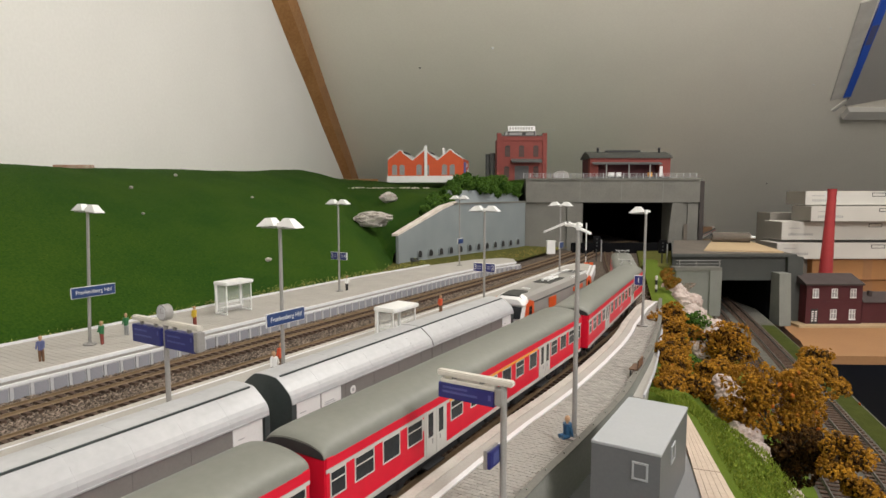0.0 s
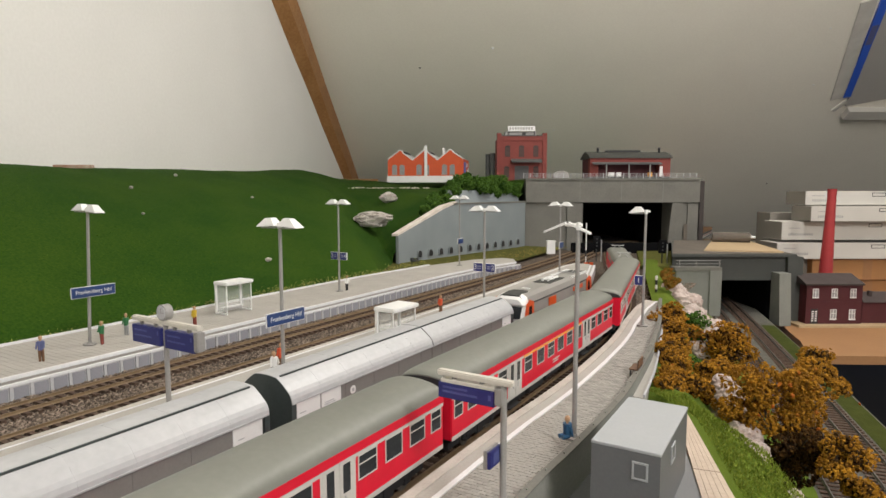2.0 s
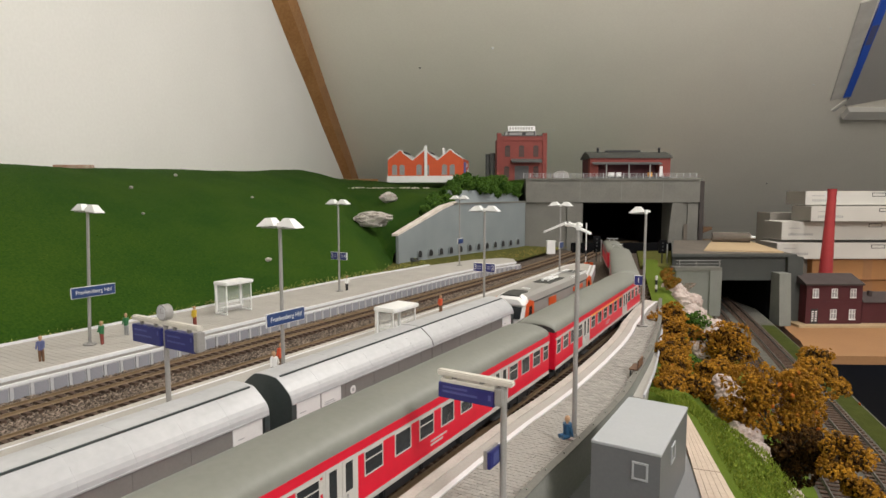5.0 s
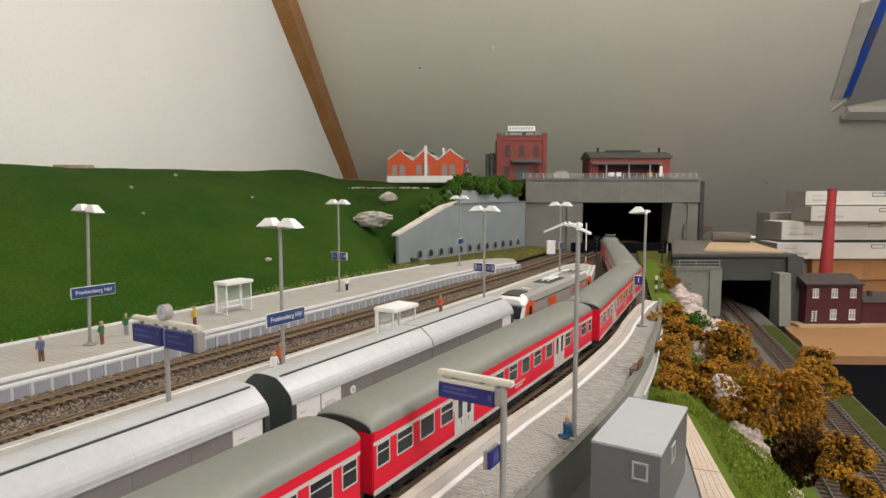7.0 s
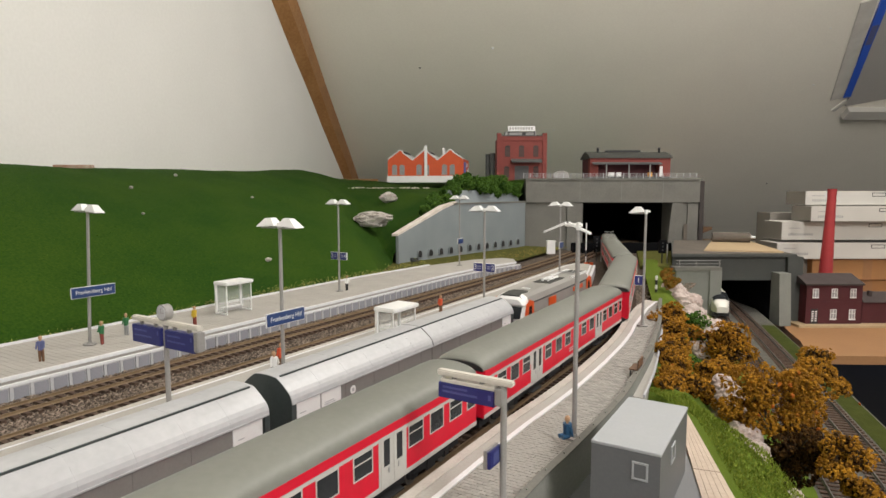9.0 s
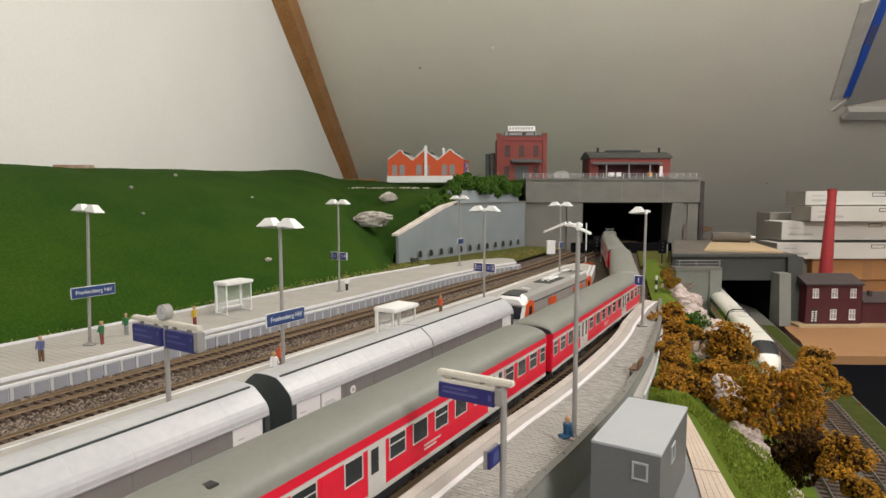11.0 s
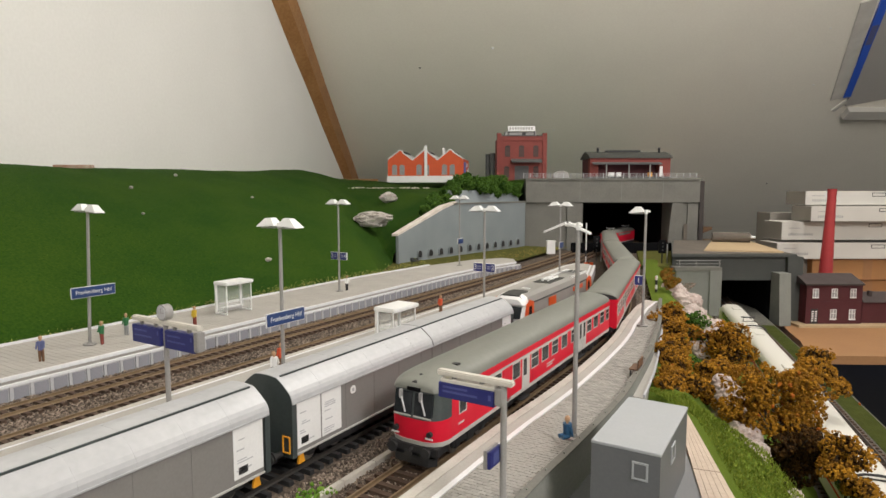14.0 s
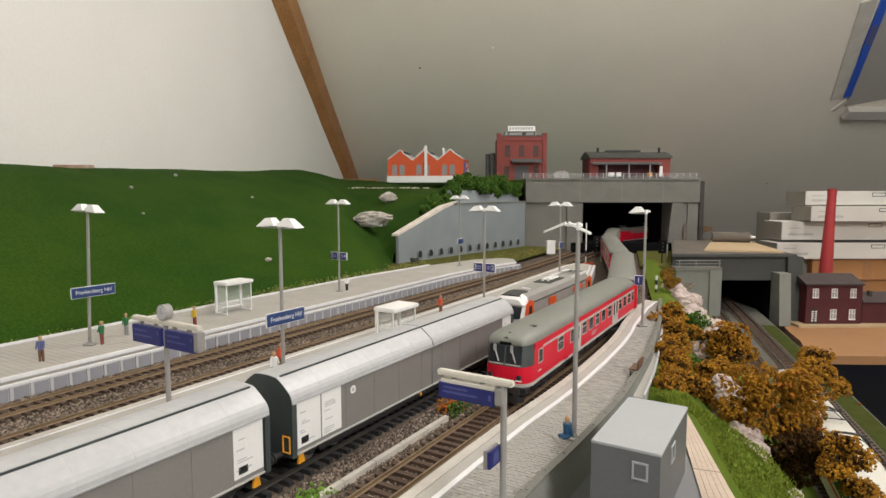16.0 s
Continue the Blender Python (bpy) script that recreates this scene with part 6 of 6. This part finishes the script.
def planting():
    au = "autumn-coloured bush of brown and golden foam foliage"
    gr = "bright green foam foliage bush"
    i = 0
    for x, y, z, r in ((247, 624, 8, 16), (232, 584, 0, 18), (207, 538, 1, 15), (181, 464, 1, 13), (170, 428, -4, 14), (214, 480, -6, 11), (268, 560, -2, 21), (264, 545, -20, 17),
                       (196, 436, -10, 10), (240, 505, -12, 11), (243, 640, 8, 10), (220, 560, 4, 12), (190, 492, 2, 12), (229, 606, 4, 12), (200, 516, 2, 11), (182, 440, -8, 10), (166, 414, 3, 12), (159, 406, 3, 9), (179, 420, 2, 11), (171, 436, 5, 9)):
        i += 1
        bush(x, y, z, r, M_AUTUMN, 100 + i, au, lump=1.05)
    for x, y, z, r in ((271, 640, 1, 12), (263, 603, -7, 10), (215, 510, -14, 11)):
        i += 1
        bush(x, y, z, r, M_GREENLEAF, 100 + i, gr, trunk=False)
    for x, y, z, r in ((317, 820, 18, 11), (334, 880, 20, 11), (308, 800, 16, 9)):
        i += 1
        bush(x, y, z, r, M_OLIVE, 100 + i, "olive and rust coloured low bush", trunk=False)
    # the broad tree on the bank: several boughs on one trunk
    t = thing("autumn_tree", V(232, 390, -72), "broad autumn tree with golden brown foam foliage", "tree", "planting")
    boughs = [(-16, 10, 80, 18), (9, 15, 82, 19), (24, 15, 70, 15), (-10, 5, 60, 19), (10, 5, 58, 18), (0, -5, 36, 16), (-28, 20, 58, 11), (14, -2, 36, 14), (-14, 2, 36, 11), (22, 2, 30, 9), (2, -6, 46, 15), (16, 0, 44, 12)]
    wood = bmesh.new()
    rod(wood, (0, -4, -4), (0, -2, 24), 2.6, 1.9, seg=8)
    rod(wood, (4, -6, -4), (10, -2, 22), 1.6, 1.2, seg=8)
    for j, (x, y, z, r) in enumerate(boughs):
        rng = np.random.default_rng(300 + j)
        n = int(r * r * 4.4)
        pts = crown_points(rng, r, n, 0.9) + (x, y, z)
        # lower boughs use the dark leaves, as painted shade below the crown
        mat = M_AUTUMN if z > 57 else M_AUTUMNSHADE
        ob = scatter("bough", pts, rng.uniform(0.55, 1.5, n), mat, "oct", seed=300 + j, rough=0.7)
        ob.parent = t
        rod(wood, (0, -2, 22), (x * 0.5, y * 0.5, z * 0.6), 1.5, 1.0, seg=7)
        rod(wood, (x * 0.5, y * 0.5, z * 0.6), (x, y, z), 1.0, 0.4, seg=6)
        for e in pts[rng.integers(0, n, 10)]:
            rod(wood, (x * 0.75, y * 0.75, z * 0.8), tuple(e), 0.5, 0.2, seg=5)
    part("trunk", wood, M_BARK, t, "dark branching trunk")
    pts = np.array([(0, 0, 0.0)] * 26) + np.random.default_rng(9).normal(size=(26, 3)) * (18, 8, 10) + (6, 0, 74)
    ob = scatter("rust_clump", pts, np.random.default_rng(8).uniform(1, 2, 26), M_RUSTLEAF, seed=77)
    ob.parent = t
    tagged(ob, "rust-red leaf clumps", kind="stuff")
    for x, y, z, r in ((317, 482, -9, 13), (331, 520, -8, 12), (322, 476, -18, 9), (246, 352, -24, 14), (247, 342, -38, 11), (240, 350, -12, 8)):
        i += 1
        bush(x, y, z, r, M_AUTUMN, 100 + i, "small autumn tree with golden brown foam foliage", category="tree", name="small_tree")
    t = thing("grass_mound", V(225, 350, -52), "round green flocked mound under the autumn tree", "mound")
    part("mound", loft(bmesh.new(), [[(r * math.cos(q), r * math.sin(q), z) for q in [math.tau * i / 24 for i in range(24)]] for r, z in ((15, -14), (13.5, -2), (11, 0), (4, 0.8))]), M_BANK, t, smooth=True)
    for j, (x, y, z, r) in enumerate(((-22, 1216, 92, 17), (-8, 1232, 104, 20), (8, 1252, 116, 21), (-12, 1250, 110, 16), (26, 1280, 126, 23), (50, 1312, 132, 25), (80, 1345, 136, 26), (110, 1378, 138, 26), (140, 1412, 137, 24), (166, 1440, 136, 21), (184, 1452, 132, 17), (60, 1332, 148, 16), (38, 1290, 142, 15), (100, 1370, 150, 15), (128, 1400, 150, 14))):
        bush(x - 8, y + 6, z + (14 if y > 1270 else 5), r, M_GREENLEAF, 400 + j, "green leafy shrub on top of the retaining wall", n=int(r * r * 2.2), trunk=False, lump=2.0, category="shrub", name="shrub")
    for j, (x, y, z, r, s) in enumerate(((326, 800, -15, 19, 1.0), (305, 722, -22, 18, 1.0), (298, 655, -20, 17, 1.0), (280, 606, -20, 14, 1.0), (250, 568, -14, 9, 1.0), (300, 690, -28, 16, 1.0), (230, 478, -21, 9, 1.0),
                                         (207, 420, -22, 10, 1), (204, 394, -27, 9, 1), (199, 372, -29, 8, 1), (206, 335, -40, 5, 1), (226, 452, -24, 11, 1), (219, 437, -26, 8, 1), (328, 850, -4, 14, 1.0))):
        rock(x, y, z, r, j + 1, M_ROCK, "pale pinkish plaster rock in the bank", sz=s, rz=j * 40)
    rock(-140, 1196, 84, 27, 21, M_FIELDROCK, "large grey-white rock on the green slope", sx=1.3, sy=0.9, sz=0.52, rz=-10)
    rock(-132, 1442, 124, 15, 22, M_FIELDROCK, "small grey rock on the green slope", sx=1.2, sy=0.8, sz=0.7)
    # low plants between the tracks
    rng = np.random.default_rng(3)
    t = thing("track_weeds", P(-191, 328, -4), "green and rust coloured weeds between the tracks", "weeds", "planting")
    for name, dx, mat in (("green_tuft", 3, M_GREENLEAF), ("rust_tuft", -4, M_RUSTLEAF)):
        pts = rng.normal(size=(70, 3)) * (3.2, 5, 2.2) + (dx, 0, 3)
        scatter(name, pts, rng.uniform(0.5, 1.3, 70), mat, seed=5).parent = t
    t = thing("moss_tuft", P(-190, 196, -4), "bright green moss tuft beside the track", "moss", "planting")
    pts = rng.normal(size=(120, 3)) * (4, 6, 1.4) + (0, 0, 1.5)
    scatter("tuft", pts, rng.uniform(0.5, 1.2, 120), M_MOSSY, seed=6).parent = t


M_OLIVE = material("olive_leaves", (0.10, 0.11, 0.015), 0.85, second=(0.28, 0.10, 0.015), scale=60, fine=500, spec=0.15, island=0.8, mix=0.4)
# dark browns that paint shade into crown insides and lower boughs
M_AUTUMNSHADE = material("shaded_leaves", (0.020, 0.012, 0.005), 0.85, second=(0.085, 0.040, 0.008), scale=60, fine=500, spec=0.15, island=0.8, mix=0.4)
M_MOSSY = material("moss_green", (0.10, 0.22, 0.03), 0.9, second=(0.16, 0.26, 0.04), scale=60, fine=500, spec=0.1, island=0.6)
planting()


# ---- line-side things and small details ----
def lineside():
    rng = np.random.default_rng(11)
    # loose ballast
    n = 60000
    y = 150 + 850 * rng.uniform(0, 1, n) ** 1.6
    x = np.where(rng.uniform(0, 1, n) < 0.55, rng.uniform(-462, -350, n), rng.uniform(-206, -140, n))
    z = -4.3 + rng.uniform(-0.5, 0.5, n)
    keep = np.ones(n, bool)
    for c in (-434, -380, -165):
        keep &= ~(np.abs(np.abs(x - c) - 8.25) < 1.3)
    ob = scatter("ballast_stones", np.stack([x, y, z], 1)[keep], rng.uniform(0.4, 1.1, n)[keep], M_STONE, "oct", 12, 0.3)
    tagged(ob, "loose brown and grey ballast stones between the rails", "ballast", kind="stuff")
    # pale grit and flowers along the foot of the hill
    n = 1300
    yy = rng.uniform(120, 900, n)
    xx = -577 - np.abs(rng.normal(size=n)) * 6
    ob = scatter("flower_strip", np.stack([xx, yy, 9.5 + (-577 - xx) * 0.42 + rng.uniform(0, 1.5, n)], 1), rng.uniform(0.4, 1.1, n), M_FLOWER, "oct", 13)
    tagged(ob, "straw-coloured flowers and grit along the platform", "flowers", kind="stuff")
    # meadow beside the far tracks
    bm = bmesh.new()
    rows = []
    for j in range(46):
        y = 745 + j * 16
        row = []
        for i in range(9):
            x0 = -735 if y < 890 else -648 + (y - 898) * 0.13
            x1 = float(np.interp(y, (745, 875, 885, 1060, 1500), (-577, -566, -500, -486, -504)))
            x = x0 + (x1 - x0) * i / 8
            row.append(bm.verts.new((x, y, 1.5 + 5.0 * (1 - i / 8) + 1.2 * noise.noise((x * 0.06, y * 0.06, 4)))))
        rows.append(row)
    for a, b in zip(rows, rows[1:]):
        for i in range(8):
            bm.faces.new((a[i], a[i + 1], b[i + 1], b[i]))
    structure("meadow", bm, M_MOSS, P(0, 0), "yellow-green meadow before the retaining wall", "meadow", smooth=True)
    n = 1500
    yy = rng.uniform(870, 1440, n)
    xx = rng.uniform(-610, -492, n)
    ob = scatter("meadow_tufts", np.stack([xx, yy, np.full(n, 4.0)], 1), rng.uniform(0.6, 1.6, n), M_MEADOW, "oct", 15)
    tagged(ob, "olive and straw meadow tufts", "grass", kind="stuff")
    # fibres on the slope
    spots = np.array(HILL_SPOTS)
    ob = scatter("grass_fibres", spots + (0, 0, 0.3), rng.uniform(0.3, 0.85, len(spots)), M_FIBRE, "oct", 23, 0.4, flat=0.7)
    ob.matrix_world = V(0, 0)
    tagged(ob, "uneven green grass fibres on the slope", "grass", kind="stuff")
    # grass blades on the bank beside the planks
    n = 14000
    y = rng.uniform(180, 420, n)
    xe = np.interp(y, (150, 250, 298, 350, 401, 420), (58, 22, 1, -19, -58, -70))
    x0 = np.interp(y, (180, 378, 392, 420), (22, -50, -62, -90))
    x = x0 + (xe + 6 - x0) * rng.uniform(0, 1, n)
    hgt, lean = rng.uniform(0.9, 2.3, n), rng.normal(size=(n, 2)) * 0.7
    wid = rng.normal(size=(n, 2)) * 0.28
    pts = np.zeros((n, 3, 3))
    pts[:, 0] = np.stack([x - wid[:, 0], y - wid[:, 1], np.full(n, 3.2)], 1)
    pts[:, 1] = np.stack([x + wid[:, 0], y + wid[:, 1], np.full(n, 3.2)], 1)
    pts[:, 2] = np.stack([x + lean[:, 0], y + lean[:, 1], 3.2 + hgt], 1)
    me = bpy.data.meshes.new("grass_blades")
    me.from_pydata((pts.reshape(-1, 3) * MM).tolist(), [], np.arange(3 * n).reshape(-1, 3).tolist())
    me.materials.append(M_BLADE)
    tagged(new("grass_blades", me), "fresh green grass blades on the bank", "grass", kind="stuff")
    # cable duct
    t = thing("cable_duct", P(0, 0), "pale concrete cable duct between the tracks", "duct", kind="structure")
    for i in range(9):
        y = 90 + i * 25
        part("duct_lid", B(-189.6, -186.2, y, y + 24.6, -5.0, -1.2, bevel=0.2), M_CREAM, t)
    # signals
    for x, y, h in ((309, 1200, 50), (423, 1150, 46)):
        t = thing("light_signal", V(x, y, 0, 0), "black model light signal on a mast", "signal", "signals")
        part("mast", rod(bmesh.new(), (0, 0, -2), (0, 0, h - 20), 1.2), M_DARK, t)
        part("head", B(-7, 7, -3, 3, h - 26, h, bevel=0.8), M_BLACK, t)
        part("ladder", B(9, 10.5, -1, 1, -2, h - 8), M_STEEL, t)
        for k in range(3):
            part("lens", rod(bmesh.new(), (0, -3.5, h - 20 + k * 7), (0, -3, h - 20 + k * 7), 1.8), M_DARK, t)
    t = thing("marker_post", V(288, 800, 2), "black and white striped marker post", "post")
    for k in range(4):
        part("band", rod(bmesh.new(), (0, 0, k * 6), (0, 0, k * 6 + 6), 1.5), M_WHITE if k % 2 else M_DARK, t)
    t = thing("relay_cabinet", V(235, 1300, 3), "white relay cabinet beside the track", "cabinet")
    part("cabinet", B(-9, 9, -6, 6, 0, 27, bevel=0.6), M_WHITE, t)
    part("cabinet_lid", B(-10, 10, -7, 7, 27, 29, bevel=0.4), M_WHITE, t)
    t = thing("slim_mast", V(276, 1150, 0), "slim white mast with a short arm", "mast")
    part("mast", rod(bmesh.new(), (0, 0, 0), (0, 0, 78), 1.1), M_WHITE, t)
    part("band", rod(bmesh.new(), (0, 0, 14), (0, 0, 26), 1.4), M_DARK, t)
    t = thing("buffer_stop", V(268, 1095, 0), "small orange stop board", "stop board")
    part("post", rod(bmesh.new(), (0, 0, 0), (0, 0, 10), 1.0), M_DARK, t)
    part("board", B(-8, 8, -0.8, 0.8, 3, 9), M_LOCOORANGE, t)
    t = thing("lower_sign", V(502, 800, -88), "small pale track marker with a number", "sign")
    part("post", rod(bmesh.new(), (0, 0, 0), (0, 0, 8), 0.7), M_DARK, t)
    part("plate", B(-2.6, 2.6, -0.4, 0.4, 7, 15), M_CARD, t)
    # small marks on the walls
    for j, (x, y, z) in enumerate(((-645, 1345, 495), (-620, 1528, 557), (-590, 1745, 567), (-590, 1744, 269), (-584, 1788, 250))):
        t = thing("wall_plug", V(x + 1.2, y, z, 0, 0, 90), "small grey plug in the white wall", "wall plug", "wall plugs")
        part("plug", rod(bmesh.new(), (0, 0, -2), (0, 0, 2.5), 3.6 if j == 0 else 2.4, seg=10), M_CARDSIDE if j else M_WHITE, t)
    for j, (x, y, z) in enumerate(((-85, 2258, 591), (176, 2184, 645), (461, 2529, 393), (1520, 2828, 174), (1328, 2115, 695), (1408, 2325, 542))):
        t = thing("wall_plug", V(x, y, z), "small filled hole in the sloping ceiling", "wall plug", "wall plugs")
        part("plug", ball(bmesh.new(), (0, 0, 0), 4.0 if j != 1 else 6.0, 1, 0.6, 1, sub=2), M_CARDSIDE if j in (0, 3) else M_GABLE, t)
    # chips and stones on the green slope
    for x, y, z, r in ((-454, 876, 145, 2.2), (-461, 1039, 167, 2.4), (-245, 835, 44, 3.0), (-400, 800, 110, 1.6), (-350, 1100, 128, 2.2)):
        rock(x, y, z, r, int(r * 10), M_FIELDROCK, "small pale stone on the green slope")
    t = thing("red_offcut", V(-575, 940, 177), "reddish brown offcut lying on the hill's edge", "offcut")
    part("offcut", B(-30, 30, -5, 5, -2, 3.2, bevel=0.8), M_OFFCUT, t)
    t = thing("plaster_ridge", V(-215, 1628, 147), "line of white plaster crumbs on the plateau", "crumbs")
    pts = np.stack([rng.uniform(-60, 180, 60), rng.uniform(-4, 4, 60), rng.uniform(0, 2, 60)], 1)
    scatter("crumb", pts, rng.uniform(1.5, 5, 60), M_PLASTER, "oct", 17, flat=0.5).parent = t
    t = thing("beam_foot", V(-395, 2560, 176), "brown wooden block at the beam's foot", "block")
    part("block", prism(bmesh.new(), [(-60, 40), (110, 40), (120, 0), (20, -50), (-20, -60)], -10, 14), M_BEAM, t)


M_FIBRE = material("grass_fibre", (0.014, 0.052, 0.006), 0.95, second=(0.07, 0.12, 0.014), scale=20, spec=0.1, island=0.9, mix=0.4)
M_BLADE = material("grass_blade", (0.13, 0.19, 0.020), 0.9, second=(0.22, 0.26, 0.040), scale=20, spec=0.1, island=0.9, mix=0.4)
M_FLOWER = material("straw_flowers", (0.42, 0.36, 0.12), 0.9, second=(0.20, 0.24, 0.05), scale=200, island=0.9, mix=0.4)
M_MEADOW = material("meadow_tuft", (0.13, 0.14, 0.03), 0.9, second=(0.30, 0.22, 0.06), scale=200, island=0.9, mix=0.4)
M_OFFCUT = material("offcut_red", (0.34, 0.12, 0.07), 0.8, second=(0.5, 0.4, 0.33), scale=60)
lineside()


# ---- roof window ----
def roof_window():
    t = thing("roof_window", V(0, 0), "roof window with pale trim and a blue dusk edge", "window", kind="structure")
    # along the ceiling's slope: up is towards the camera
    up = Vector((0, -1, 0.73)).normalized()
    out = Vector((0, -0.73, -1)).normalized()
    def bar(name, a, b, w, lift0, lift1, mat, label=""):
        a, b = Vector(a), Vector(b)
        side = (b - a).cross(out).normalized() * w / 2
        rings = [[p + side + out * lift0, p - side + out * lift0, p - side + out * lift1, p + side + out * lift1] for p in (a, b)]
        return part(name, loft(bmesh.new(), rings), mat, t, label)
    bar("sill", (1606, 2440, 458), (2050, 2440, 458), 46, -10, 26, M_CARD, "pale window sill")
    bar("trim", (1538, 2382, 500), (1392, 2025, 761), 48, -4, 6, M_PAPER, "crumpled pale trim")
    # dusk light along the window's edge, painted as a blue bar
    bar("blue_edge", (1566, 2372, 508), (1440, 2020, 765), 26, -2, 9, M_DOORDUSK, "strip painted blue for the dusk light")
    bar("dark_slot", (1492, 2166, 658), (1468, 2100, 706), 20, 9, 10, M_FBLUE, "dark gap in the blue edge")
    bar("inner_panel", (1768, 2372, 507), (1640, 2020, 765), 370, -3, 5, M_DUSK, "grey window blind")
    bar("bracket", (1556, 2436, 461), (1584, 2392, 493), 18, -4, 5, M_PAPER, "crumpled corner of the trim")


M_DUSK = material("grey_blind", (0.42, 0.405, 0.375), 0.8, second=(0.38, 0.365, 0.34), scale=4)
roof_window()


motions()
